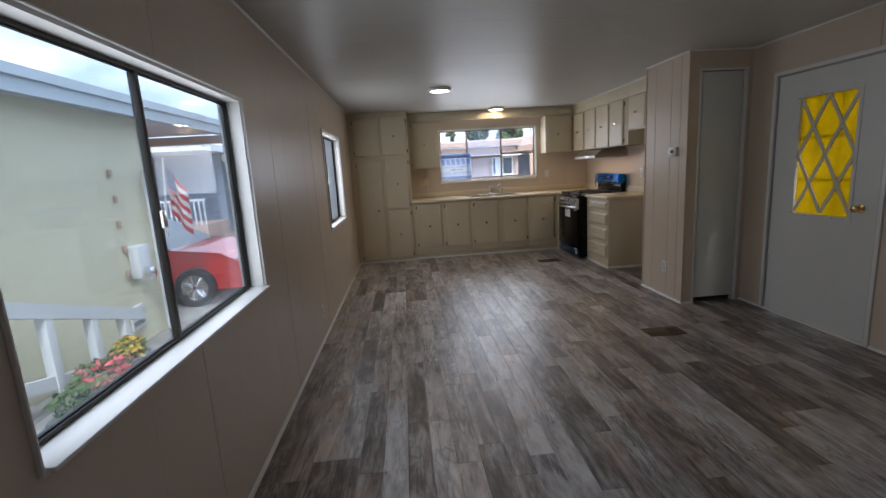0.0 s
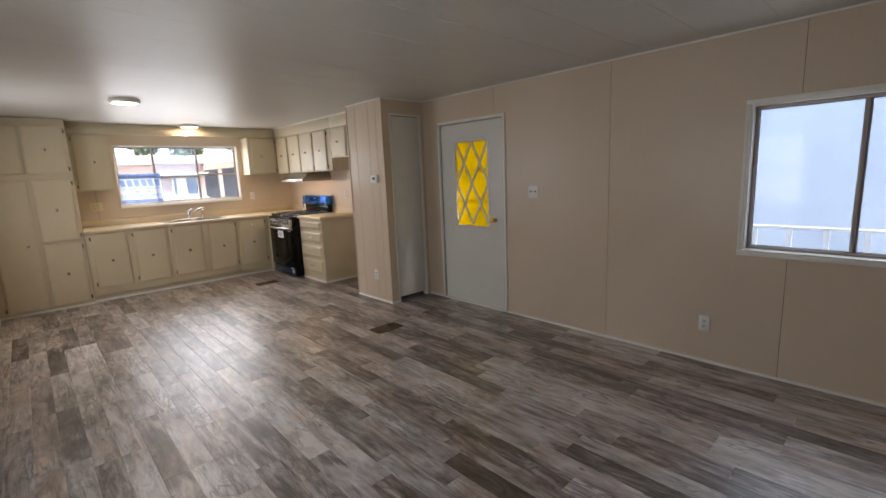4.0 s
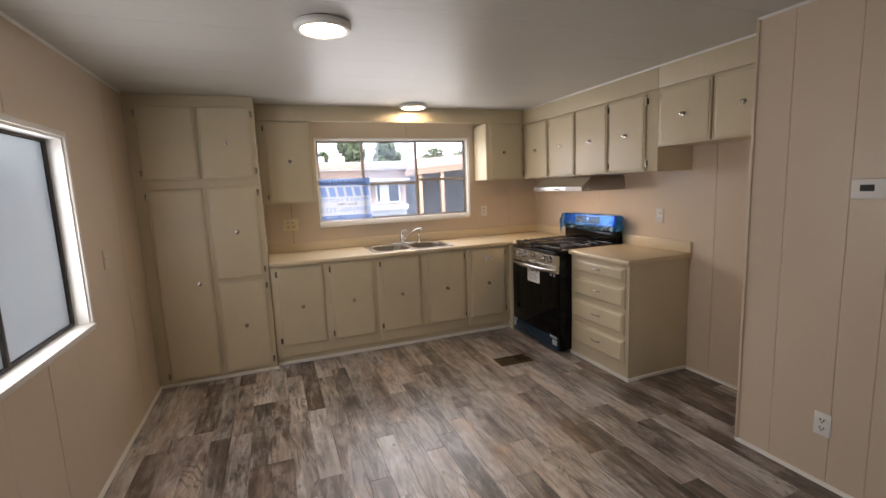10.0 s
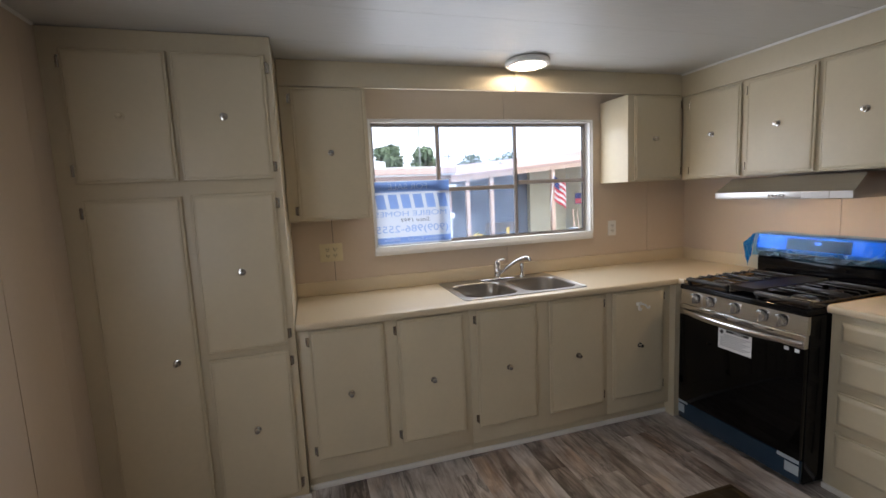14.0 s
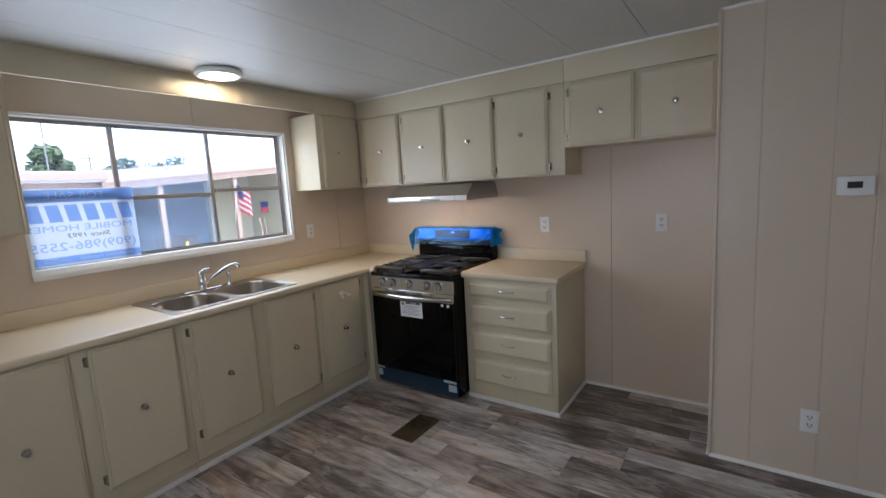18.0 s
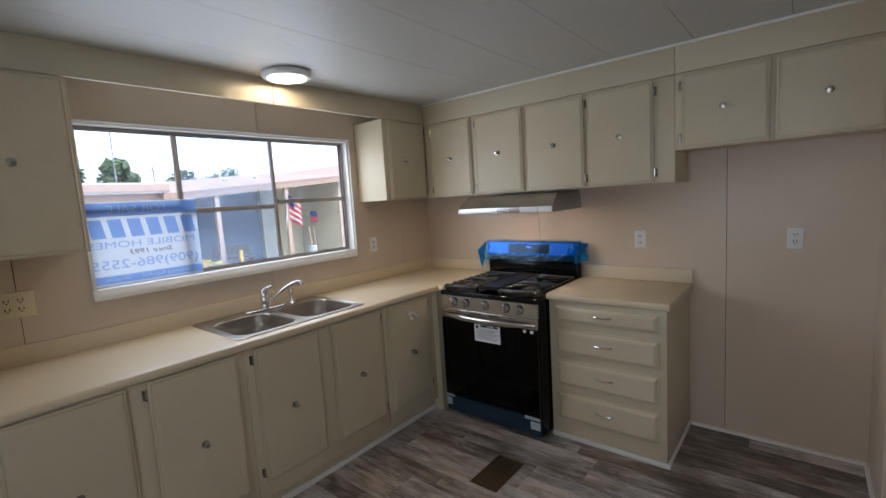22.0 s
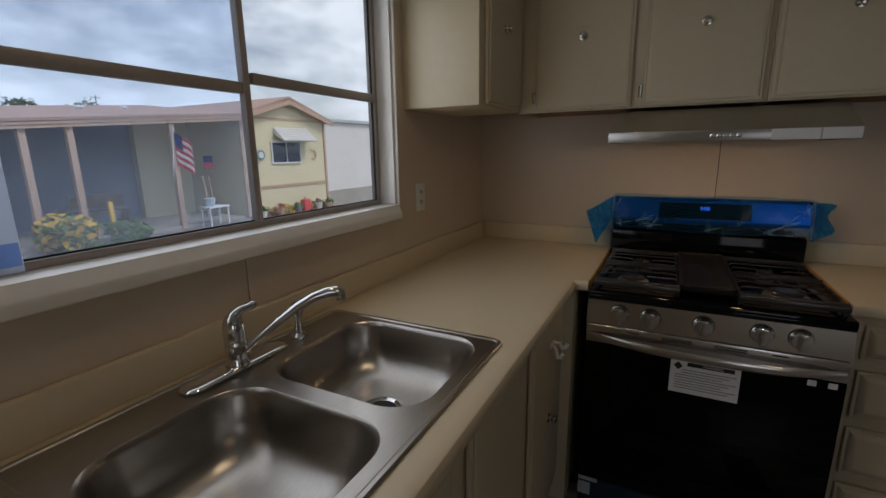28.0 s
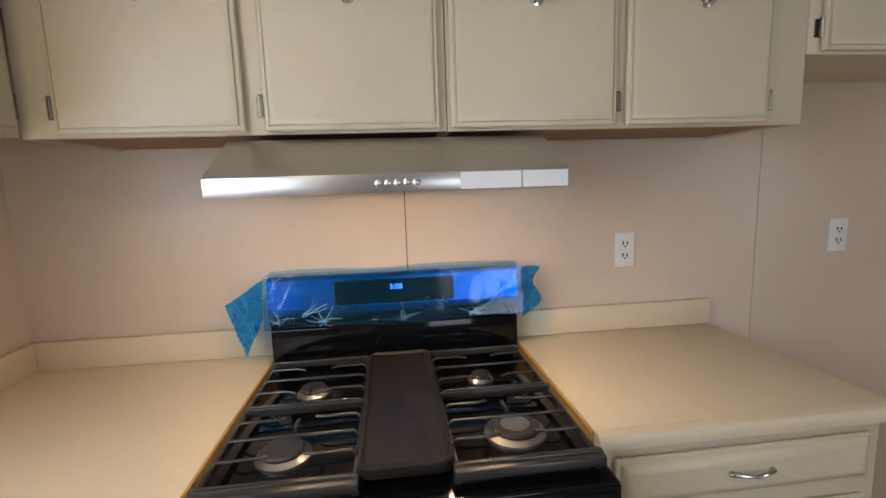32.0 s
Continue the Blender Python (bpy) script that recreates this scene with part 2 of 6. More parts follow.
    t.links.new(ramp.outputs["Color"], tan.inputs["A"])
    # some planks browner, some greyer
    w2 = node("ShaderNodeMath", "FRACT", node("ShaderNodeMath", "MULTIPLY", wrap.outputs[0], 7.31), 0)
    hue = t.nodes.new("ShaderNodeHueSaturation")
    t.links.new(tan.outputs["Result"], hue.inputs["Color"])
    t.links.new(spread(w2, 0, 1, 0.8, 1.6), hue.inputs["Saturation"])
    # dark knots
    vo = t.nodes.new("ShaderNodeTexVoronoi")
    vo.inputs["Scale"].default_value = 6.0
    mpv = t.nodes.new("ShaderNodeMapping")
    mpv.inputs["Scale"].default_value = (1.4, 0.75, 1)
    t.links.new(add.outputs[0], mpv.inputs["Vector"])
    t.links.new(mpv.outputs[0], vo.inputs["Vector"])
    kn = t.nodes.new("ShaderNodeMapRange")
    kn.inputs["From Min"].default_value, kn.inputs["From Max"].default_value = 0.03, 0.11
    kn.inputs["To Min"].default_value, kn.inputs["To Max"].default_value = 0.35, 1.0
    t.links.new(vo.outputs["Distance"], kn.inputs["Value"])
    vs = t.nodes.new("ShaderNodeVectorMath")
    vs.operation = "SCALE"
    t.links.new(hue.outputs["Color"], vs.inputs[0])
    t.links.new(node("ShaderNodeMath", "MULTIPLY", node("ShaderNodeMath", "MULTIPLY", kn.outputs["Result"], lines), rings), vs.inputs["Scale"])
    t.links.new(vs.outputs["Vector"], p.inputs["Base Color"])
    rr = t.nodes.new("ShaderNodeMapRange")
    p.inputs["Specular IOR Level"].default_value = 0.7
    p.inputs["Coat Weight"].default_value = 0.75
    p.inputs["Coat Roughness"].default_value = 0.36
    rr.inputs["To Min"].default_value, rr.inputs["To Max"].default_value = 0.46, 0.32
    t.links.new(grain.outputs["Fac"], rr.inputs["Value"])
    t.links.new(rr.outputs["Result"], p.inputs["Roughness"])
    bp = t.nodes.new("ShaderNodeBump")
    bp.inputs["Strength"].default_value, bp.inputs["Distance"].default_value = 0.12, 0.002
    t.links.new(s2, bp.inputs["Height"])
    t.links.new(bp.outputs["Normal"], p.inputs["Normal"])
    return m


M_WALL = material("beige_wall_paint", (0.65, 0.54, 0.43), 0.34, vary=0.015, stain=0.045, scale=38, big=1.1, bump=0.07, bump_scale=9)
M_CAB = material("cream_cabinet_paint", (0.63, 0.552, 0.40), 0.36, vary=0.02, stain=0.04, scale=45, big=3.0, bump=0.10, bump_scale=160, by_object=0.025)
M_CEIL = material("ceiling_paint", (0.57, 0.565, 0.54), 0.40, vary=0.02, stain=0.035, scale=30, big=0.9, bump=0.65, bump_scale=26, stretch=(0.35, 1.6, 1))
M_TRIM = material("white_trim_paint", (0.80, 0.79, 0.76), 0.35, vary=0.02, stain=0.04, scale=50, big=5, bump=0.05)
M_DOOR = material("door_paint", (0.70, 0.71, 0.68), 0.34, vary=0.015, stain=0.03, scale=40, big=2, bump=0.06, bump_scale=120)
M_FLOOR = floor_planks()
M_SUB = material("dark_underlay", (0.03, 0.026, 0.022), 0.8)
M_CTR = material("beige_laminate", (0.70, 0.59, 0.42), 0.37, vary=0.012, stain=0.02, scale=90, big=2)
M_STEEL = material("brushed_steel", (0.70, 0.685, 0.66), 0.23, 1.0, vary=0.05, stain=0.04, scale=130, stretch=(0.04, 1, 1), bump=0.04, bump_scale=300)
M_SINK = material("satin_sink_steel", (0.40, 0.375, 0.345), 0.30, 1.0, vary=0.05, stain=0.05, scale=170, stretch=(0.1, 1, 1))
M_CHROME = material("chrome", (0.72, 0.72, 0.73), 0.10, 1.0, vary=0.01, stain=0.02)
M_KNOB = material("worn_nickel", (0.55, 0.53, 0.50), 0.20, 1.0, vary=0.05, stain=0.08)
M_HINGE = material("bronze_hinge", (0.46, 0.43, 0.38), 0.20, 1.0, vary=0.1, stain=0.1)
M_ALU = material("window_aluminium", (0.40, 0.36, 0.335), 0.42, 0.4, vary=0.05, stain=0.10, scale=80)
M_BRONZE = material("dark_window_frame", (0.060, 0.050, 0.044), 0.5, 0.2, vary=0.05, stain=0.08, scale=80)
M_RUBBER = material("black_gasket", (0.012, 0.012, 0.013), 0.6)
M_BLACK = material("black_enamel", (0.004, 0.004, 0.005), 0.07, vary=0.05, stain=0.05, spec=0.24)
M_OVEN = material("oven_black_glass", (0.002, 0.002, 0.0025), 0.05, vary=0.02, stain=0.02, spec=0.2)
M_IRON = material("cast_iron", (0.065, 0.062, 0.06), 0.22, 0.55, vary=0.1, stain=0.1, scale=200, bump=0.15, bump_scale=500)
M_GRID = material("griddle_coating", (0.030, 0.025, 0.022), 0.30, 0.4, vary=0.05, stain=0.06)
M_WHITE = material("white_plastic", (0.80, 0.80, 0.78), 0.35, vary=0.01, stain=0.02)
M_ALMOND = material("almond_plastic", (0.74, 0.66, 0.45), 0.35, vary=0.01, stain=0.03)
M_SLOT = material("dark_slot", (0.02, 0.018, 0.016), 0.6)
M_BRASS = material("polished_brass", (0.70, 0.50, 0.20), 0.18, 1.0, vary=0.03, stain=0.05)
M_VENT = material("brown_register", (0.11, 0.075, 0.040), 0.45, 0.5, vary=0.06, stain=0.08)
M_PAPER = material("white_paper", (0.82, 0.82, 0.82), 0.6, vary=0.01)
M_INK = material("black_ink", (0.02, 0.02, 0.022), 0.6)
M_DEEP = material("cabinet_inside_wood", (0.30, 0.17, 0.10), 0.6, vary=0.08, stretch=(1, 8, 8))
M_GLASS = clear("window_glass", (0.92, 0.94, 0.95), dust=0.03)
# Grey tint added to these two glasses only to dim the view outside.
M_SHADE = clear("dull_grey_glass", (0.66, 0.715, 0.75), dust=0.03)
M_GREY = clear("view_dimming_glass", (0.82, 0.84, 0.85), dust=0.03)
M_SMEAR = clear("smeared_glass", (0.78, 0.84, 0.91), dust=0.11)
M_HAZE = clear("dusty_glass", (0.84, 0.88, 0.92), dust=0.11)
M_FROST = clear("obscure_glass", (0.50, 0.53, 0.54), rough=0.35, dust=0.55, low=0.7)


# ---- building helpers ----
def box(bm, a, b, bevel=0.0, seg=2):
    x0, y0, z0 = [min(p, q) for p, q in zip(a, b)]
    x1, y1, z1 = [max(p, q) for p, q in zip(a, b)]
    v = [bm.verts.new(c) for c in ((x0, y0, z0), (x1, y0, z0), (x1, y1, z0), (x0, y1, z0), (x0, y0, z1), (x1, y0, z1), (x1, y1, z1), (x0, y1, z1))]
    f = [bm.faces.new([v[i] for i in q]) for q in ((3, 2, 1, 0), (4, 5, 6, 7), (0, 1, 5, 4), (1, 2, 6, 5), (2, 3, 7, 6), (3, 0, 4, 7))]
    if bevel > 0:
        edges = list({e for q in f for e in q.edges})
        bmesh.ops.bevel(bm, geom=edges, offset=bevel, segments=seg, profile=0.5, affect="EDGES")
    return bm


def boxes(*items, bevel=0.0):
    bm = bmesh.new()
    for a, b in items:
        box(bm, a, b, bevel)
    return bm


def frame_axes(d):
    d = Vector(d).normalized()
    u = d.cross(Vector((0, 0, 1)) if abs(d.z) < 0.9 else Vector((1, 0, 0))).normalized()
    return u, d.cross(u)


def ring_loft(bm, rings, cap=True, closed=False):
    """Joins rings of points (each a closed loop) one after another."""
    vs = [[bm.verts.new(p) for p in r] for r in rings]
    n = len(vs[0])
    pairs = list(zip(vs[:-1], vs[1:])) + ([(vs[-1], vs[0])] if closed else [])
    for r, s in pairs:
        for i in range(n):
            bm.faces.new((r[i], r[(i + 1) % n], s[(i + 1) % n], s[i]))
    if cap and not closed:
        bm.faces.new(vs[0][::-1])
        bm.faces.new(vs[-1])
    return bm


def tube(bm, pts, r, seg=10, cap=True):
    pts = [Vector(p) for p in pts]
    rings = []
    rs = r if isinstance(r, (list, tuple)) else [r] * len(pts)
    u = None
    for i, p in enumerate(pts):
        d = (pts[min(i + 1, len(pts) - 1)] - pts[max(i - 1, 0)]).normalized()
        if u is None:
            u, w = frame_axes(d)
        else:
            u = (u - d * u.dot(d)).normalized()
            w = d.cross(u)
        rings.append([p + rs[i] * (math.cos(2 * math.pi * k / seg) * u + math.sin(2 * math.pi * k / seg) * w) for k in range(seg)])
    return ring_loft(bm, rings, cap)


def lathe(bm, profile, seg=20, m=Matrix.Identity(4), cap=True):
    """Turns a profile of (radius, height) round the z axis."""
    rings = [[m @ Vector((r * math.cos(2 * math.pi * k / seg), r * math.sin(2 * math.pi * k / seg), z)) for k in range(seg)] for r, z in profile]
    return ring_loft(bm, rings, cap)


def extrude(bm, outline, m, length):
    """A prism: an outline in (u, v), laid by m with u = x, v = z, and drawn out along +y."""
    return ring_loft(bm, [[m @ Vector((u, 0, v)) for u, v in outline], [m @ Vector((u, length, v)) for u, v in outline]])


def mesh_of(name, bm, mat, flat=False):
    bmesh.ops.recalc_face_normals(bm, faces=bm.faces[:])
    me = bpy.data.meshes.new(name)
    bm.to_mesh(me)
    bm.free()
    for m in mat if isinstance(mat, (list, tuple)) else [mat]:
        me.materials.append(m)
    if not flat:
        me.polygons.foreach_set("use_smooth", [True] * len(me.polygons))
        me.set_sharp_from_angle(angle=radians(32))
    return me


def part(name, bm, mat, parent=None, label="", flat=False):
    """Links a bmesh as one mesh object under a thing or a part, its origin at its middle."""
    co = [v.co for v in bm.verts]
    c = (Vector([min(p[i] for p in co) for i in range(3)]) + Vector([max(p[i] for p in co) for i in range(3)])) / 2
    bmesh.ops.translate(bm, verts=bm.verts[:], vec=-c)
    ob = new(name, mesh_of(name, bm, mat, flat))
    base = Vector((0, 0, 0))
    o = parent
    while o is not None and o.get("own_offset"):
        base += Vector(o["own_offset"])
        o = o.parent
    ob.location = c - base
    ob["own_offset"] = tuple(c - base)
    if parent is not None:
        ob.parent = parent
    if label:
        ob["label"] = label
    return ob


def thing(name, label, category, x=0, y=0, z=0, rz=0, group="", kind=""):
    ob = new(name)
    ob.empty_display_size = 0.1
    ob.matrix_world = pose(x, y, z, 0, 0, rz)
    return tagged(ob, label, category, group, kind)


def structure(name, bm, mat, label, category, flat=False):
    return tagged(part(name, bm, mat, None, "", flat), label, category, kind="structure")


# ---- the shell of the home ----
XW, XE, YN, YS, ZC = -0.24, 3.71, 7.56, -1.60, 2.30
TH = 0.10
LW = (0.852, 2.366, 0.832, 1.812)
SW = (4.63, 5.77, 0.86, 1.85)
KW = (1.175, 2.83, 1.20, 2.035)
RW = (-0.62, 0.59, 0.86, 1.83)
DR = (2.665, 3.575, 0.0, 2.00)


def cut(u0, u1, z0, z1, holes):
    """The upright pieces that are left of a wall round its openings."""
    us = sorted({u0, u1, *[u for h in holes for u in h[:2] if u0 < u < u1]})
    out = []
    for a, b in zip(us[:-1], us[1:]):
        low = z0
        for h in sorted([h for h in holes if h[0] <= a + 1e-6 and h[1] >= b - 1e-6], key=lambda h: h[2]):
            if h[2] > low:
                out.append((a, b, low, h[2]))
            low = h[3]
        if low < z1:
            out.append((a, b, low, z1))
    return out


def sheet(bm, a, b, z0, z1, grooves, deep, thick, place):
    """A sheet of panelling from a to b with upright grooves; place(u, out, z) lays it into the world."""
    prof = [(a, 0.0)]
    for g in grooves:
        if a + 0.012 < g < b - 0.012:
            prof += [(g - 0.004, 0.0), (g - 0.001, -deep), (g + 0.001, -deep), (g + 0.004, 0.0)]
    prof.append((b, 0.0))
    out = prof + [(b, -thick), (a, -thick)]
    ring_loft(bm, [[place(u, o, z0) for u, o in out], [place(u, o, z1) for u, o in out]])


def panelled(wall, place, u0, u1, z0, z1, holes, first, pattern, deep, gap=0.0015):
    """Lines a wall with 1.22 m sheets of grooved panelling, each a part."""
    edges = [first + 1.22 * k for k in range(-8, 12)]
    edges = [u0] + [e for e in edges if u0 + 0.05 < e < u1 - 0.05] + [u1]
    for a, b in zip(edges[:-1], edges[1:]):
        bm = bmesh.new()
        start = first + 1.22 * math.floor((a + 0.01 - first) / 1.22)
        for p, q, low, top in cut(a + gap * (a > u0), b - gap * (b < u1), z0, z1, holes):
            sheet(bm, p, q, low, top, [start + g for g in pattern], deep, 0.006, place)
        part("panel", bm, M_WALL, wall, flat=True)


GROOVES = (0.21, 0.42, 0.83, 1.01)
WEST_GROOVES = (0.30, 0.86)
west = structure("wall_west", boxes(*[((XW - TH, p, lo), (XW - 0.006, q, hi)) for p, q, lo, hi in cut(YS, YN, 0, ZC + 0.05, [LW, SW])]),
                 M_SUB, "long outer wall lined with beige grooved panelling", "wall")
panelled(west, lambda u, o, z: (XW + o, u, z), YS, YN, 0, ZC, [LW, SW], 0.378, WEST_GROOVES, 0.0008, gap=0.0022)
east = structure("wall_east", boxes(*[((XE + 0.006, p, lo), (XE + TH, q, hi)) for p, q, lo, hi in cut(YS, YN, 0, ZC + 0.05, [RW, DR])]),
                 M_SUB, "long outer wall lined with smooth beige panelling", "wall")
panelled(east, lambda u, o, z: (XE - o, u, z), YS, YN, 0, ZC, [RW, DR], 0.335, (), 0.0012)
north = structure("wall_north", boxes(*[((p, YN + 0.006, lo), (q, YN + TH, hi)) for p, q, lo, hi in cut(XW - TH, XE + TH, 0, ZC + 0.05, [KW])]),
                  M_SUB, "kitchen end wall lined with smooth beige panelling", "wall")
panelled(north, lambda u, o, z: (u, YN - o, z), XW, XE, 0, ZC, [KW], 0.90, (), 0.0012)
south = structure("wall_south", boxes(((XW - TH, YS - TH, 0), (XE + TH, YS, ZC + 0.05))), M_WALL, "plain beige end wall", "wall")

# ceiling: one mesh of wide boards with fine seams across the room
bm = bmesh.new()
seams = [YS] + [YS + 0.02 + 0.406 * k for k in range(1, 23)] + [YN]
for a, b in zip(seams[:-1], seams[1:]):
    box(bm, (XW - TH, a + 0.0012, ZC), (XE + TH, b - 0.0012, ZC + 0.02))
box(bm, (XW - TH, YS - TH, ZC + 0.02), (XE + TH, YN + TH, ZC + 0.06))
structure("ceiling", bm, M_CEIL, "low white ceiling of wide boards with fine seams", "ceiling", flat=True)
structure("floor", boxes(((XW - TH, YS - TH, -0.12), (XE + TH, YN + TH, -0.006))), M_SUB, "floor laid with grey-brown wood-look vinyl planks", "floor")
floor = bpy.data.objects["floor"]

# boxed-out furnace closet beside the door
CX, CY0, CY1 = 3.12, 3.86, 4.565
chase = structure("wall_closet", boxes(((CX + 0.006, CY0 + 0.006, 0), (CX + 0.05, CY1 - 0.006, ZC)), ((CX + 0.05, CY1 - 0.05, 0), (XE - 0.001, CY1 - 0.006, ZC)),
                  ((CX + 0.05, CY0 + 0.006, 2.12), (XE - 0.001, CY0 + 0.05, ZC)), ((CX + 0.05, CY0 + 0.006, 0), (3.235, CY0 + 0.05, 2.12)),
                  ((3.645, CY0 + 0.006, 0), (XE - 0.001, CY0 + 0.05, 2.12))), M_SUB, "boxed-out closet walls lined with beige grooved panelling", "wall")
bm = bmesh.new()
sheet(bm, CY0, CY1, 0, ZC, (3.972, 4.121, 4.388), 0.003, 0.006, lambda u, o, z: (CX - o, u, z))
part("panel", bm, M_WALL, chase, flat=True)
bm = bmesh.new()
for p, q, lo, hi in cut(CX + 0.006, XE, 0, ZC, [(3.235, 3.645, 0.0, 2.12)]):
    sheet(bm, p, q, lo, hi, (), 0.003, 0.006, lambda u, o, z: (u, CY0 - o, z))
part("panel", bm, M_WALL, chase, flat=True)
bm = bmesh.new()
sheet(bm, CX + 0.006, XE, 0, ZC, (3.4,), 0.003, 0.006, lambda u, o, z: (u, CY1 + o, z))
part("panel", bm, M_WALL, chase, flat=True)


def strip(name, items, label, r=0.012):
    """White quarter-round trim: runs of (start, end, into-the-corner directions)."""
    for k, (a, b, d1, d2) in enumerate(items):
        a, b, d1, d2 = Vector(a), Vector(b), Vector(d1), Vector(d2)
        outline = [Vector((0, 0, 0))] + [r * (math.cos(t) * d1 + math.sin(t) * d2) for t in (0, 0.4, 0.8, 1.2, math.pi / 2)]
        bm = bmesh.new()
        ring_loft(bm, [[a + o for o in outline], [b + o for o in outline]])
        structure(name, bm, M_TRIM, label, "trim")


X, Y, Z = Vector((1, 0, 0)), Vector((0, 1, 0)), Vector((0, 0, 1))
strip("baseboard", [((XW, YS, 0), (XW, 6.93, 0), X, Z), ((XE, YS, 0), (XE, 2.63, 0), -X, Z), ((XE, 3.61, 0), (XE, CY0, 0), -X, Z),
                    ((CX, CY0 - 0.01, 0), (CX, CY1, 0), -X, Z), ((XE, CY1, 0), (XE, 5.41, 0), -X, Z), ((CX, CY1, 0), (XE, CY1, 0), Y, Z),
                    ((CX, CY0, 0), (3.235, CY0, 0), -Y, Z)], "thin white quarter-round along the floor", 0.016)
strip("trim", [((XE, YS, ZC), (XE, CY0, ZC), -X, -Z), ((XW, YS, ZC), (XW, 6.9, ZC), X, -Z), ((CX, CY0, ZC), (CX, CY1, ZC), -X, -Z),
               ((CX, CY0, ZC), (XE, CY0, ZC), -Y, -Z), ((3.355, CY1, ZC), (3.355, 7.30, ZC), -X, -Z)], "thin painted cove strip under the ceiling", 0.011)
for x, y in ((CX, CY0), (CX, CY1)):
    structure("trim", boxes(((x - 0.009, y - 0.009, 0), (x + 0.009, y + 0.009, ZC)), bevel=0.006), M_WALL, "painted corner strip of the closet walls", "trim")


# ---- windows and doors ----
def window(name, label, x, y, z, rz, w, h, mullions, bar=None, drop=(), casing=0.028, glass=None, sill=0.0, latch=None, deep=0.085, metal=None, f=0.022):
    """A window in a wall: local x along it, y outward, the inner wall face at y = 0."""
    win = thing(name, label, "window", x, y, z, rz, kind="structure")
    c = casing
    part("casing", boxes(((-c, -0.012, h), (w + c, 0.001, h + c)), ((-c, -0.012, -c), (w + c, 0.001, 0)), ((-c, -0.012, 0), (0, 0.001, h)), ((w, -0.012, 0), (w + c, 0.001, h)), bevel=0.003),
         M_TRIM, win, "white painted casing")
    part("jamb", boxes(((0, 0, 0.012), (0.012, deep, h - 0.012)), ((w - 0.012, 0, 0.012), (w, deep, h - 0.012)), ((0, 0, h - 0.012), (w, deep, h))), M_TRIM, win)
    part("window_sill", boxes(((0, -0.014 - sill, 0.0), (w, deep, 0.013)), bevel=0.004), M_TRIM, win, "white painted sill")
    y0, y1, e = deep - 0.022, deep + 0.01, 0.012 + f
    part("window_frame", boxes(((0.012, y0, 0.013), (w - 0.012, y1, 0.013 + f)), ((0.012, y0, h - 0.012 - f), (w - 0.012, y1, h - 0.012)),
                               ((0.012, y0, 0.013 + f), (0.012 + f, y1, h - 0.012 - f)), ((w - 0.012 - f, y0, 0.013 + f), (w - 0.012, y1, h - 0.012 - f)), bevel=0.002), metal or M_ALU, win, "dull grey aluminium frame")
    part("gasket", boxes(((e, y0 + 0.010, e + 0.001), (w - e, y0 + 0.016, e + 0.0045)), ((e, y0 + 0.010, h - e - 0.0035), (w - e, y0 + 0.016, h - e)),
                         ((e, y0 + 0.010, e + 0.0045), (e + 0.0035, y0 + 0.016, h - e - 0.0035)), ((w - e - 0.0035, y0 + 0.010, e + 0.0045), (w - e, y0 + 0.016, h - e - 0.0035))), M_RUBBER, win)
    xs = [e] + list(mullions) + [w - e]
    for m in mullions:
        part("mullion", boxes(((m - 0.016, y0 - 0.004, e + 0.001), (m + 0.004, y0 + 0.018, h - e)), ((m - 0.002, y0 + 0.019, e + 0.001), (m + 0.018, y1 - 0.002, h - e)), bevel=0.002), metal or M_ALU, win)
    high = bar
    for k, (a, b) in enumerate(zip(xs[:-1], xs[1:])):
        bar = high and high - (drop[k] if drop else 0)
        rows = [e + 0.001, h - e] if bar is None else [e + 0.001, bar, h - e]
        if bar is not None:
            part("glazing_bar", boxes(((a + 0.019 * (k > 0), y0, bar - 0.014), (b - 0.017 * (k < len(xs) - 2), y0 + 0.02, bar + 0.014)), bevel=0.002), metal or M_ALU, win)
        for lo, hi in zip(rows[:-1], rows[1:]):
            g = glass[k % len(glass)] if isinstance(glass, (list, tuple)) else glass
            pane = part("pane", boxes(((a, y0 + 0.012 + 0.006 * (k % 2), lo), (b, y0 + 0.015 + 0.006 * (k % 2), hi))), g or M_GLASS, win, flat=True)
            pane.visible_shadow = False
    if latch:
        part("latch", boxes(((latch[0] - 0.012, y0 - 0.016, latch[1] - 0.03), (latch[0] + 0.014, y0 - 0.004, latch[1] + 0.03)), bevel=0.003), M_STEEL, win, "small metal slide latch")
    return win


window("window_1", "wide two-light sliding window with grey aluminium frame and white sill", XW, LW[0], LW[2], 90, LW[1] - LW[0], LW[3] - LW[2],
       [0.735], latch=(0.735, 0.46), sill=0.018, glass=[M_SHADE, M_SHADE], metal=M_BRONZE, casing=0.008, f=0.012)
window("window_2", "narrow sliding window with obscure glass and white casing", XW, SW[0], SW[2], 90, SW[1] - SW[0], SW[3] - SW[2],
       [0.49], glass=M_FROST, latch=(0.49, 0.48), sill=0.014, metal=M_BRONZE, f=0.012)
window("window_3", "kitchen window of six lights over the sink with grey aluminium bars", KW[0], YN, KW[2], 0, KW[1] - KW[0], KW[3] - KW[2],
       [0.475, 1.062], bar=0.405, drop=(0.0, 0.028, 0.0), glass=[M_GREY, M_SMEAR, M_GREY], sill=0.0, f=0.016, casing=0.008)
bm = bmesh.new()
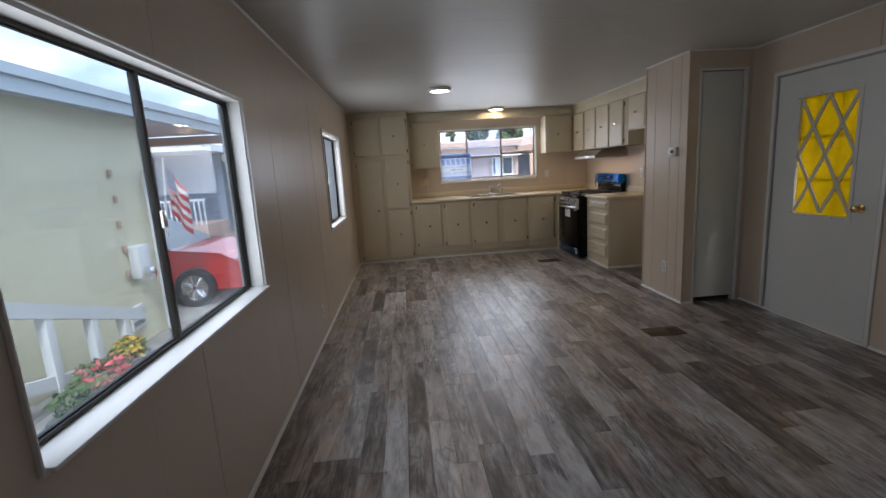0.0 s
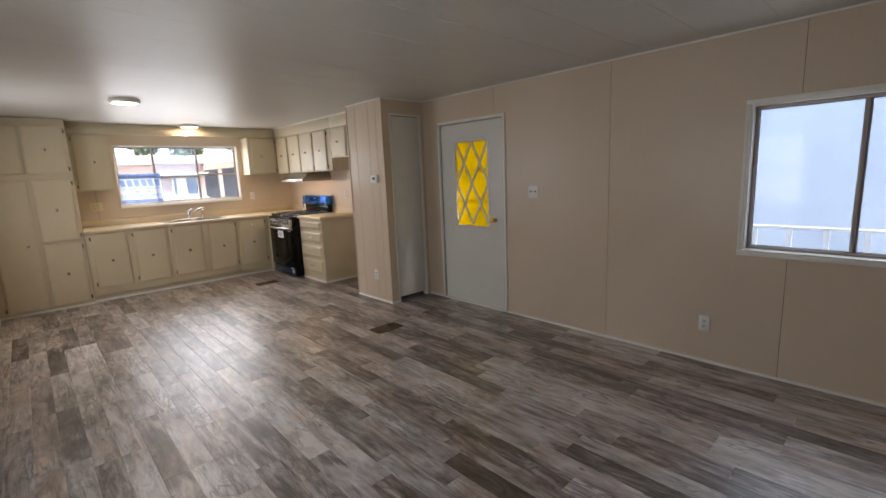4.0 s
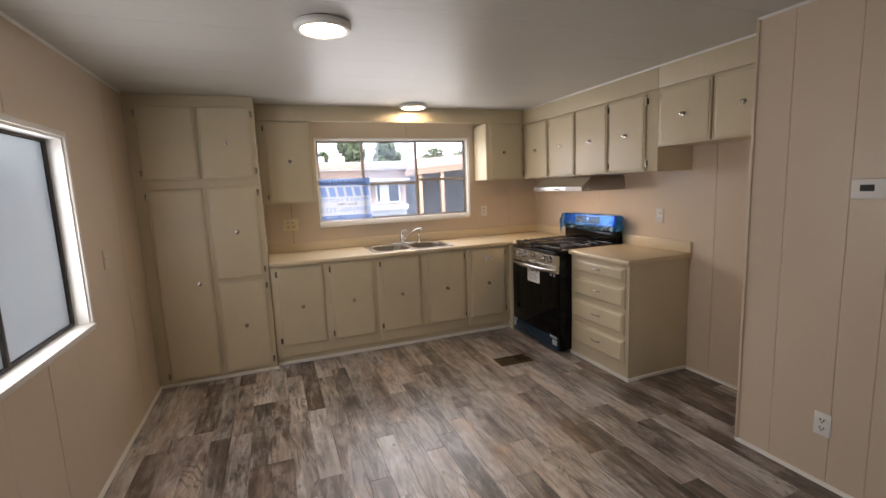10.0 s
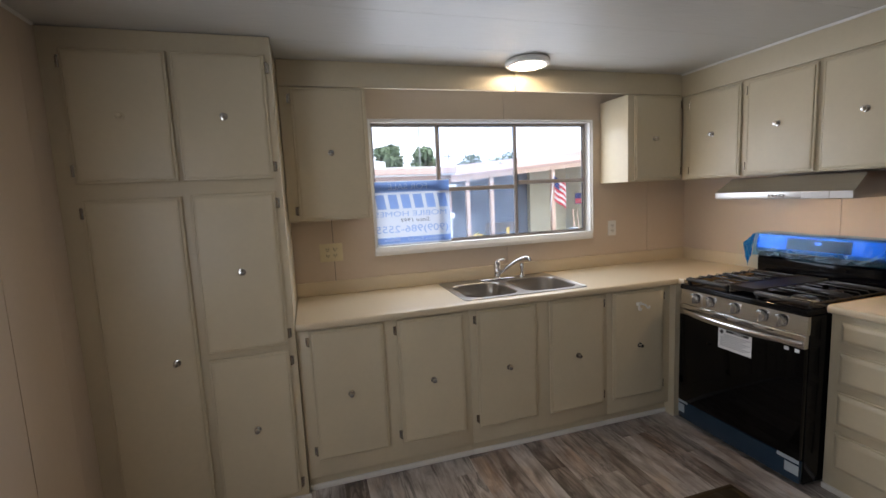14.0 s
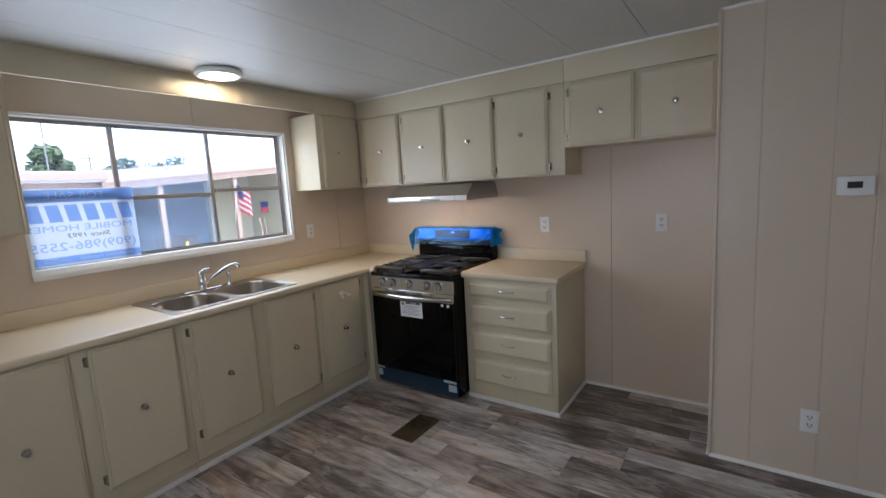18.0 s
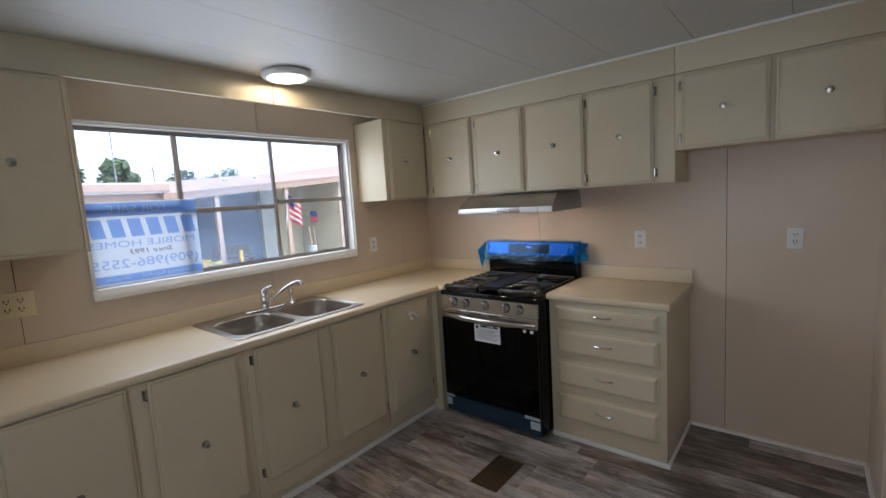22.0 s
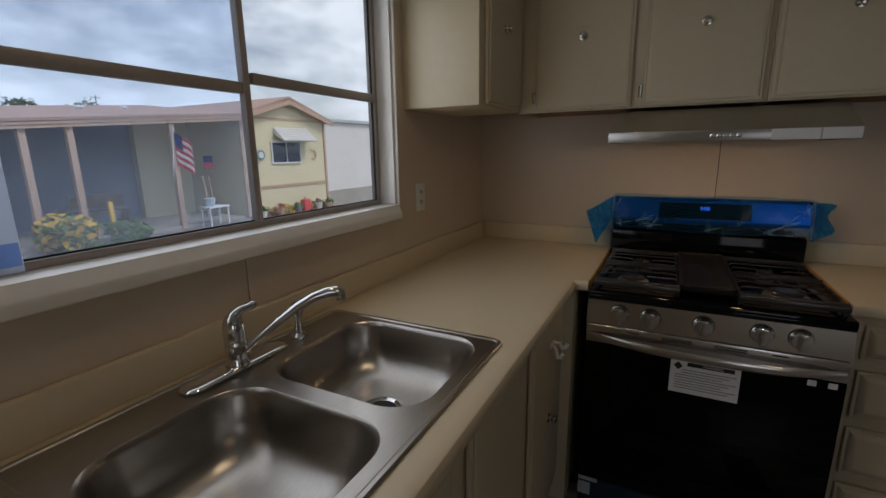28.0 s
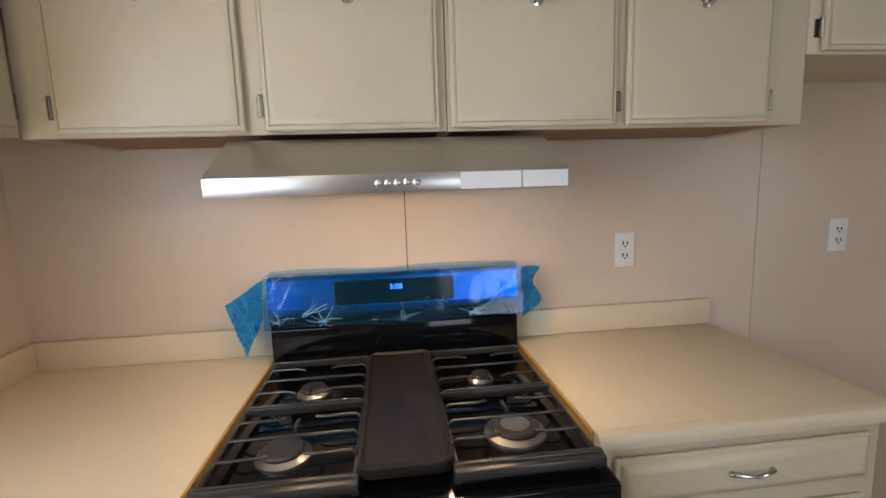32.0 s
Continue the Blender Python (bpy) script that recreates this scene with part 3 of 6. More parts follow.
ring_loft(bm, [[(x, 0.0005, -0.042), (x, -0.027, -0.042), (x, -0.030, -0.039), (x, -0.030, -0.018), (x, -0.027, -0.013), (x, -0.0145, 0.010), (x, -0.0145, -0.009), (x, 0.0005, -0.009)] for x in (-0.010, KW[1] - KW[0] - 0.010)])
part("sill_nosing", bm, M_TRIM, bpy.data.objects["window_3"], "white sill edge sloping out from the wall")
window("window_4", "two-light sliding window with white casing and aluminium frame", XE, RW[1], RW[2], -90, RW[1] - RW[0], RW[3] - RW[2],
       [0.555], glass=M_HAZE)

# entry door with the yellow diamond light
door = thing("door_1", "closed white entry door with a yellow diamond-paned light", "door", XE, DR[1], 0, -90, kind="structure")
dw, dh = DR[1] - DR[0], DR[3]
lx0, lx1, lz0, lz1 = DR[1] - 3.342, DR[1] - 2.880, 0.89, 1.79
part("casing", boxes(((-0.03, -0.014, dh), (dw + 0.03, 0.001, dh + 0.028)), ((-0.03, -0.014, 0), (0, 0.001, dh)), ((dw, -0.014, 0), (dw + 0.03, 0.001, dh)), bevel=0.003), M_TRIM, door, "white painted casing")
part("jamb", boxes(((0, 0, 0), (0.012, TH, dh)), ((dw - 0.012, 0, 0), (dw, TH, dh)), ((0.012, 0, dh - 0.012), (dw - 0.012, TH, dh))), M_ALU, door)
part("threshold", boxes(((0.0, -0.02, -0.004), (dw, TH, 0.016)), bevel=0.005), M_TRIM, door)
a, b = 0.016, dw - 0.016
leaf = part("leaf", boxes(((a, 0.004, 0.02), (lx0, 0.044, dh - 0.016)), ((lx1, 0.004, 0.02), (b, 0.044, dh - 0.016)), ((lx0, 0.004, 0.02), (lx1, 0.044, lz0)), ((lx0, 0.004, lz1), (lx1, 0.044, dh - 0.016))), M_DOOR, door, "white painted door leaf")
M_YELLOW = clear("yellow_glass", (0.68, 0.50, 0.02), rough=0.25, dust=0.72, low=0.62)
pane = part("pane", boxes(((lx0, 0.022, lz0), (lx1, 0.026, lz1))), M_YELLOW, leaf, "yellow textured glass", flat=True)
pane.visible_shadow = False
lw_, lh_ = lx1 - lx0, lz1 - lz0
for gz in (0.30, 0.66):
    part("outer_bar", boxes(((lx0, 0.0268, lz0 + lh_ * gz - 0.004), (lx1, 0.030, lz0 + lh_ * gz + 0.004))), M_SLOT, leaf, "dark rod behind the yellow glass")
for gx in (0.30, 0.72):
    part("outer_bar", boxes(((lx0 + lw_ * gx - 0.003, 0.0305, lz0), (lx0 + lw_ * gx + 0.003, 0.033, lz1))), M_SLOT, leaf, "dark rod behind the yellow glass")
M_LEAD = material("grey_lattice_paint", (0.60, 0.585, 0.52), 0.5, vary=0.04)
for p, q in (((0, 1.0), (1, 0.02)), ((1, 1.0), (0, 0.02)), ((0.5, 1.0), (0, 0.51)), ((0.5, 1.0), (1, 0.51)), ((0, 0.51), (0.5, 0.02)), ((1, 0.51), (0.5, 0.02))):
    back = 0.0155 if q[0] < p[0] else 0.0135
    p, q = Vector((lx0 + p[0] * lw_, back, lz0 + p[1] * lh_)), Vector((lx0 + q[0] * lw_, back, lz0 + q[1] * lh_))
    d = (q - p).normalized()
    s = Vector((-d.z, 0, d.x)) * 0.0125
    o = Vector((0, 0.005, 0))
    bm = bmesh.new()
    ring_loft(bm, [[p + s - o, p - s - o, p - s + o, p + s + o], [q + s - o, q - s - o, q - s + o, q + s + o]])
    part("lattice_bar", bm, M_LEAD, leaf, "grey diagonal lattice bar")
for k in range(9):
    bm = bmesh.new()
    sx_, sz_ = ((lx0 - 0.014, lz0 + lh_ * k / 4) if k < 5 else (lx0 + lw_ * (k - 4.5) / 4, lz1 + 0.014)) if k < 7 else (lx0 + lw_ * (k - 6.5) / 2, lz0 - 0.014)
    lathe(bm, [(0.004, 0), (0.004, 0.002), (0.001, 0.003)], 8, pose(sx_, 0.001, sz_, 90))
    part("screw", bm, M_SLOT, leaf)
part("light_rim", boxes(((lx0 - 0.026, 0.000, lz0 - 0.026), (lx1 + 0.026, 0.005, lz0)), ((lx0 - 0.026, 0.000, lz1), (lx1 + 0.026, 0.005, lz1 + 0.026)), ((lx0 - 0.026, 0.000, lz0), (lx0, 0.005, lz1)), ((lx1, 0.000, lz0), (lx1 + 0.026, 0.005, lz1))), M_DOOR, leaf)
bm = bmesh.new()
lathe(bm, [(0.030, 0), (0.030, 0.006), (0.012, 0.010), (0.010, 0.030), (0.022, 0.038), (0.027, 0.050), (0.022, 0.062), (0.008, 0.066)], 20, pose(DR[1] - 2.79, 0.004, 0.965, 90))
part("door_handle", bm, M_BRASS, leaf, "round brass knob")
for hz in (0.25, 1.0, 1.78):
    bm = bmesh.new()
    tube(bm, [(0.012, -0.004, hz - 0.045), (0.012, -0.004, hz + 0.045)], 0.006, 8)
    part("hinge", bm, M_ALU, leaf)

# closet door: a plain white slab that hangs clear of the floor
door2 = thing("door_2", "narrow plain white closet door hung clear of the floor", "door", 3.235, CY0, 0, 0, kind="structure")
part("leaf", boxes(((0.012, 0.004, 0.05), (0.398, 0.034, 2.114)), bevel=0.002), M_DOOR, door2)
part("casing", boxes(((-0.022, -0.010, 0), (0.0, 0.001, 2.12)), ((0.41, -0.010, 0), (0.432, 0.001, 2.12)), ((-0.022, -0.010, 2.12), (0.432, 0.001, 2.142)), bevel=0.003), M_TRIM, door2)
part("jamb", boxes(((0, 0, 0), (0.006, 0.05, 2.12)), ((0.404, 0, 0), (0.41, 0.05, 2.12))), M_TRIM, door2)


# ---- cabinets ----
def slab(bm, x0, x1, z0, z1, y=0.0, steps=((0.016, 0), (0.016, 0.0075), (0, 0.008), (0, 0.0145), (0.003, 0.0175), (0.0085, 0.0185), (0.009, 0.0155), (0.0125, 0.0155), (0.013, 0.0215), (0.019, 0.0240), (0.026, 0.0245))):
    """A cabinet front with a stepped, rounded lip, its back at y and its face towards -y."""
    rings = [[(x0 + i, y - d, z0 + i), (x1 - i, y - d, z0 + i), (x1 - i, y - d, z1 - i), (x0 + i, y - d, z1 - i)] for i, d in steps]
    return ring_loft(bm, rings)


def cabinet_door(cab, x0, x1, z0, z1, hinge, knob=None, worn=False):
    bm = bmesh.new()
    slab(bm, x0, x1, z0, z1)
    d = part("door", bm, M_CAB, cab)
    kx, kz = knob or ((x0 + x1) / 2, (z0 + z1) / 2)
    bm = bmesh.new()
    lathe(bm, [(0.017, 0), (0.0165, 0.002), (0.008, 0.004), (0.006, 0.012), (0.0115, 0.017), (0.0135, 0.022), (0.011, 0.027), (0.004, 0.0285)], 16, pose(kx, -0.0245, kz, 90))
    part("knob", bm, M_CAB if worn else M_KNOB, d, "painted-over round knob" if worn else "worn nickel knob")
    for hz in (z0 + 0.055, z1 - 0.055):
        hx = x0 - 0.006 if hinge == "l" else x1 + 0.006
        bm = bmesh.new()
        tube(bm, [(hx, -0.010, hz - 0.020), (hx, -0.010, hz + 0.020)], 0.0045, 8)
        lathe(bm, [(0.006, -0.024), (0.006, -0.020), (0.003, -0.019)], 8, pose(hx, -0.010, hz))
        lathe(bm, [(0.003, 0.019), (0.006, 0.020), (0.006, 0.024)], 8, pose(hx, -0.010, hz))
        s = -1 if hinge == "l" else 1
        box(bm, (hx, -0.003, hz - 0.022), (hx + s * 0.012, -0.0005, hz + 0.022))
        part("hinge", bm, M_HINGE, d, "small bronze hinge")
    return d


def carcass(cab, w, h, depth, z0=0.0, toe=0.0):
    part("face_frame", boxes(((0, 0, z0), (w, 0.018, h)), bevel=0.0015), M_CAB, cab)
    part("side_panel", boxes(((0, 0.0185, z0), (0.014, depth, h)), bevel=0.001), M_CAB, cab)
    part("side_panel", boxes(((w - 0.014, 0.0185, z0), (w, depth, h)), bevel=0.001), M_CAB, cab)
    part("bottom", boxes(((0.0145, 0.0185, z0 + toe), (w - 0.0145, depth, z0 + toe + 0.014))), M_DEEP, cab)


# tall pantry
TY = 6.915
pantry = thing("tall_cabinet", "tall cream pantry cabinet with five slab doors", "cabinet", XW, TY, 0)
tw = 0.893
carcass(pantry, tw, 2.297, YN - TY - 0.008)
ox = XW
for x0, x1, z0, z1, hg, kn, wn_ in ((-0.165, 0.222, 1.655, 2.212, "l", (0.030, 1.935), True), (0.241, 0.622, 1.655, 2.212, "r", (0.433, 1.935), False),
                                    (-0.155, 0.222, 0.035, 1.585, "l", (0.130, 0.825), False), (0.258, 0.618, 0.842, 1.592, "r", (0.443, 1.222), False),
                                    (0.258, 0.618, 0.050, 0.812, "r", (0.442, 0.436), False)):
    cabinet_door(pantry, x0 - ox, x1 - ox, z0, z1, hg, (kn[0] - ox, kn[1]), wn_)
part("toe_strip", boxes(((0, -0.014, 0), (tw + 0.012, -0.0005, 0.030)), bevel=0.006), M_TRIM, pantry, "white strip at the floor")

# base cabinets under the window
BY = 6.945
for x0, x1, doors in ((0.657, 1.584, ((0.715, 1.095, "l"), (1.167, 1.543, "l"))), (1.586, 2.500, ((1.625, 2.002, "l"), (2.086, 2.466, "r"))), (2.502, 2.985, ((2.534, 2.922, "r"),))):
    cab = thing("base_cabinet", "cream base cabinet with slab doors under the laminate counter", "cabinet", x0, BY, 0, group="base cabinets under the window")
    carcass(cab, x1 - x0, 0.892, YN - BY - 0.03, z0=0.085)
    part("toe_board", boxes(((0, 0.035, 0), (x1 - x0, 0.05, 0.085))), M_CAB, cab)
    for a, b, hg in doors:
        cabinet_door(cab, a - x0, b - x0, 0.180, 0.882, hg, ((a + b) / 2 - x0, 0.526))
    part("toe_strip", boxes(((0, 0.020, 0), (x1 - x0, 0.0345, 0.032)), bevel=0.006), M_TRIM, cab, "white strip at the floor")
# blind corner behind the range
corner = thing("corner_filler", "cream corner panel between base cabinets and range", "cabinet", 2.987, BY, 0)
part("side_panel", boxes(((0, -0.045, 0), (0.018, 0.45, 0.892)), bevel=0.001), M_CAB, corner)
part("front_panel", boxes(((0.0185, -0.045, 0), (0.70, -0.027, 0.892)), bevel=0.001), M_CAB, corner)
# towel hook on the narrow door
hook = thing("hook", "white plastic hook stuck on a cabinet door", "hook", 2.725, BY - 0.0248, 0.775)
part("base", boxes(((-0.030, -0.008, 0.012), (0.018, 0, 0.034)), bevel=0.005), M_WHITE, hook)
for dx, dz in ((-0.020, -0.012), (0.030, -0.004)):
    bm = bmesh.new()
    tube(bm, [(dx * 0.4, -0.005, 0.022), (dx, -0.020, 0.014), (dx * 1.2, -0.030, dz), (dx * 1.3, -0.040, dz + 0.004), (dx * 1.3, -0.044, dz + 0.016)], 0.007, 8)
    part("arm", bm, M_WHITE, hook)

# drawer unit beside the range (front towards -x)
DX, DY0, DY1 = 3.118, 5.41, 6.085
drw = thing("drawer_cabinet", "cream drawer cabinet of four drawers with slim pulls", "cabinet", DX, DY1, 0, -90)
wd = DY1 - DY0
carcass(drw, wd, 0.892, XE - DX - 0.004)
for z0, z1 in ((0.757, 0.868), (0.557, 0.718), (0.352, 0.520), (0.128, 0.312)):
    bm = bmesh.new()
    slab(bm, 0.042, wd - 0.035, z0, z1, steps=((0.014, 0), (0.014, 0.0065), (0, 0.007), (0, 0.0115), (0.002, 0.0135), (0.009, 0.0145), (0.010, 0.016), (0.028, 0.026), (0.032, 0.026)))
    d = part("drawer", bm, M_CAB, drw)
    cx, cz = wd / 2 + 0.004, (z0 + z1) / 2 + 0.004
    bm = bmesh.new()
    tube(bm, [(cx - 0.048, -0.025, cz), (cx - 0.044, -0.033, cz + 0.002), (cx - 0.026, -0.042, cz + 0.003), (cx, -0.045, cz + 0.001), (cx + 0.026, -0.042, cz + 0.003), (cx + 0.044, -0.033, cz + 0.002), (cx + 0.048, -0.025, cz)],
         [0.007, 0.006, 0.0042, 0.0038, 0.0042, 0.006, 0.007], 8)
    part("pull", bm, M_KNOB, d, "slim curved nickel pull")
part("toe_strip", boxes(((0, -0.014, 0), (wd + 0.016, -0.0005, 0.030)), ((wd + 0.001, -0.0005, 0), (wd + 0.014, XE - DX - 0.02, 0.030)), bevel=0.005), M_TRIM, drw, "white strip at the floor")

# wall cabinets over the range
UX = 3.366
for y0, y1, zb, doors in ((6.340, 7.246, 1.567, ((7.170, 6.787, "l"), (6.745, 6.357, "l"))), (5.420, 6.338, 1.567, ((6.330, 5.930, "r"), (5.903, 5.527, "r"))),
                          (4.572, 5.418, 1.740, ((5.385, 4.997, "l"), (4.973, 4.587, "r")))):
    cab = thing("wall_cabinet", "cream wall cabinet with two slab doors", "cabinet", UX, y1, 0, -90, group="wall cabinets along the range wall")
    w = y1 - y0
    part("face_frame", boxes(((0, 0, zb), (w, 0.018, 2.145)), bevel=0.0015), M_CAB, cab)
    part("side_panel", boxes(((0, 0.0185, zb), (0.012, XE - UX - 0.002, 2.145)), bevel=0.001), M_CAB, cab)
    part("side_panel", boxes(((w - 0.012, 0.0185, zb), (w, XE - UX - 0.002, 2.145)), bevel=0.001), M_CAB, cab)
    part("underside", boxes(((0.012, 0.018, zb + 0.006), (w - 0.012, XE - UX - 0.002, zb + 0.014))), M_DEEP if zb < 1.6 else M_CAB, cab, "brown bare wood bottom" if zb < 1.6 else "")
    for a, b, hg in doors:
        cabinet_door(cab, y1 - a, y1 - b, zb + 0.006, 2.132, hg)
# wall cabinets at the window
NY = 7.248
for x0, x1, zb, d0, d1, hg, kn in ((0.657, 1.122, 1.425, 0.716, 1.108, "l", (0.912, 1.80)), (2.903, 3.362, 1.570, 2.945, 3.340, "r", (3.105, 1.857))):
    cab = thing("wall_cabinet", "cream single-door wall cabinet beside the kitchen window", "cabinet", x0, NY, 0)
    part("body", boxes(((0, 0, zb), (x1 - x0, YN - NY - 0.002, 2.158)), bevel=0.002), M_CAB, cab)
    cabinet_door(cab, d0 - x0, d1 - x0, zb + 0.006, 2.148, hg, (kn[0] - x0, kn[1]))
# soffit over the cabinets
for p, q in (((0.657, NY - 0.004, 2.160), (2.06, NY + 0.016, ZC - 0.001)), ((2.062, NY - 0.004, 2.160), (3.352, NY + 0.016, ZC - 0.001)),
             ((UX - 0.010, CY1 + 0.008, 2.147), (XE - 0.002, 5.417, ZC - 0.001)), ((UX - 0.010, 5.419, 2.147), (XE - 0.002, YN - 0.003, ZC - 0.001))):
    structure("soffit", boxes((p, q), bevel=0.002), M_CAB, "painted cream soffit between cabinets and ceiling", "soffit")


# ---- counter, sink, taps ----
CZ, CF = 0.934, 6.900
SX0, SX1, SY0, SY1 = 1.572, 2.387, 6.962, 7.518


def nosing(length, m):
    """The rounded front edge of the counter."""
    bm = bmesh.new()
    out = [(0.03, CZ), (0.014, CZ), (0.006, CZ - 0.003), (0.001, CZ - 0.010), (0, CZ - 0.020), (0.002, CZ - 0.032), (0.010, CZ - 0.038), (0.03, CZ - 0.038)]
    return extrude(bm, out, m, length)


ctr = thing("countertop", "beige laminate L-shaped kitchen countertop with low backsplash", "countertop", 0.657, CF, 0.896)


def plate(xs, ys, skip, z0, z1):
    """A flat slab over the cells of a grid, but for those to skip."""
    bm = bmesh.new()
    grid = {}
    for i in range(len(xs) - 1):
        for j in range(len(ys) - 1):
            if (i, j) in skip:
                continue
            q = []
            for p in ((i, j), (i + 1, j), (i + 1, j + 1), (i, j + 1)):
                if p not in grid:
                    grid[p] = bm.verts.new((xs[p[0]], ys[p[1]], z1))
                q.append(grid[p])
            bm.faces.new(q)
    made = bmesh.ops.extrude_face_region(bm, geom=bm.faces[:])["geom"]
    bmesh.ops.translate(bm, verts=[v for v in made if isinstance(v, bmesh.types.BMVert)], vec=(0, 0, z0 - z1))
    return bm


ctr_top = plate((0.657, SX0 + 0.02, SX1 - 0.02, 3.04, XE - 0.001), (6.858, CF + 0.03, SY0 + 0.02, SY1 - 0.02, YN - 0.001), {(0, 0), (1, 0), (2, 0), (1, 2)}, CZ - 0.038, CZ)
base = Vector((0.657, CF, 0.896))


def at_base(bm, p):
    bmesh.ops.translate(bm, verts=bm.verts[:], vec=-Vector(p))
    return bm


part("top", at_base(ctr_top, base), M_CTR, ctr, flat=True)
bm = nosing(3.038 - 0.657, Matrix(((0, 1, 0, 0.657), (1, 0, 0, CF), (0, 0, 1, 0), (0, 0, 0, 1))))
part("front_edge", at_base(bm, base), M_CTR, ctr)
bm = nosing(CF + 0.02 - 6.858, pose(3.010, 6.858, 0))
part("front_edge", at_base(bm, base), M_CTR, ctr)
part("backsplash", at_base(boxes(((0.657, YN - 0.022, CZ), (XE - 0.001, YN - 0.001, 1.022)), ((XE - 0.022, 6.858, CZ), (XE - 0.001, YN - 0.023, 1.022)), bevel=0.004), base), M_CTR, ctr)
ctr2 = thing("countertop", "short beige laminate countertop over the drawers", "countertop", 3.085, 5.39, 0.896)
base = Vector((3.085, 5.39, 0.896))
part("top", at_base(boxes(((3.115, 5.390, CZ - 0.038), (XE - 0.001, 6.088, CZ)), bevel=0.003), base), M_CTR, ctr2)
part("front_edge", at_base(nosing(6.088 - 5.390, pose(3.085, 5.390, 0)), base), M_CTR, ctr2)
part("backsplash", at_base(boxes(((XE - 0.022, 5.390, CZ), (XE - 0.001, 6.088, 1.022)), bevel=0.004), base), M_CTR, ctr2)

M_RAW = material("raw_board_edge", (0.50, 0.30, 0.085), 0.6, vary=0.08, stain=0.08, scale=150)
part("cut_end", at_base(boxes(((3.112, 6.0884, CZ - 0.036), (XE - 0.03, 6.0954, CZ - 0.001))), base), M_RAW, ctr2, "raw golden-brown board edge")
part("cut_end", at_base(boxes(((3.045, 6.8530, CZ - 0.036), (XE - 0.03, 6.8576, CZ - 0.001))), Vector((0.657, CF, 0.896))), M_RAW, ctr, "raw golden-brown board edge")


def rounded(x0, x1, y0, y1, r, z, seg=6):
    out = []
    for cx, cy, a0 in ((x1 - r, y1 - r, 0), (x0 + r, y1 - r, 90), (x0 + r, y0 + r, 180), (x1 - r, y0 + r, 270)):
        for k in range(seg + 1):
            a = radians(a0 + 90 * k / seg)
            out.append((cx + r * math.cos(a), cy + r * math.sin(a), z))
    return out


def stretch_ring(ring, n):
    """The same loop with n points, evenly along it."""
    pts = [Vector(p) for p in ring]
    seg = [(pts[(i + 1) % len(pts)] - pts[i]).length for i in range(len(pts))]
    total, out = sum(seg), []
    for k in range(n):
        d, i = total * k / n, 0
        while d > seg[i]:
            d -= seg[i]
            i += 1
        out.append(pts[i].lerp(pts[(i + 1) % len(pts)], d / seg[i]))
    return out


sink = thing("kitchen_sink", "double-bowl stainless steel sink set in the counter", "sink", (SX0 + SX1) / 2, SY0, CZ)
base = Vector(((SX0 + SX1) / 2, SY0, CZ))
B1, B2 = (1.612, 1.954, 7.004, 7.404), (1.998, 2.358, 7.004, 7.404)
# rim and deck: strips round the two bowls, with rounded corners filled towards the bowls
bm = bmesh.new()
rim = [rounded(SX0 + i, SX1 - i, SY0 + i, SY1 - i, 0.03 - i, z) for i, z in ((0, CZ + 0.0005), (0.0, CZ + 0.003), (0.004, CZ + 0.0055), (0.012, CZ + 0.0055), (0.016, CZ + 0.003))]
ring_loft(bm, rim, cap=False)
zd = CZ + 0.003


def flat_quad(bm, x0, x1, y0, y1, z):
    bm.faces.new([bm.verts.new(p) for p in ((x0, y0, z), (x1, y0, z), (x1, y1, z), (x0, y1, z))])


ix0, ix1, iy0, iy1 = SX0 + 0.016, SX1 - 0.016, SY0 + 0.016, SY1 - 0.016
flat_quad(bm, ix0, ix1, iy0, B1[2], zd)
flat_quad(bm, ix0, ix1, B1[3], iy1, zd)
flat_quad(bm, ix0, B1[0], B1[2], B1[3], zd)
flat_quad(bm, B1[1], B2[0], B1[2], B1[3], zd)
flat_quad(bm, B2[1], ix1, B1[2], B1[3], zd)
for x0, x1, y0, y1 in (B1, B2):
    r = 0.088
    for cx, cy, a0, px, py in ((x1 - r, y1 - r, 0, x1, y1), (x0 + r, y1 - r, 90, x0, y1), (x0 + r, y0 + r, 180, x0, y0), (x1 - r, y0 + r, 270, x1, y0)):
        arc = [bm.verts.new((cx + r * math.cos(radians(a0 + 90 * k / 8)), cy + r * math.sin(radians(a0 + 90 * k / 8)), zd)) for k in range(9)]
        cor = bm.verts.new((px, py, zd))
        for p, q in zip(arc[:-1], arc[1:]):
            bm.faces.new((cor, p, q))
bmesh.ops.remove_doubles(bm, verts=bm.verts[:], dist=0.0002)
part("rim", at_base(bm, base), M_SINK, sink, flat=True)
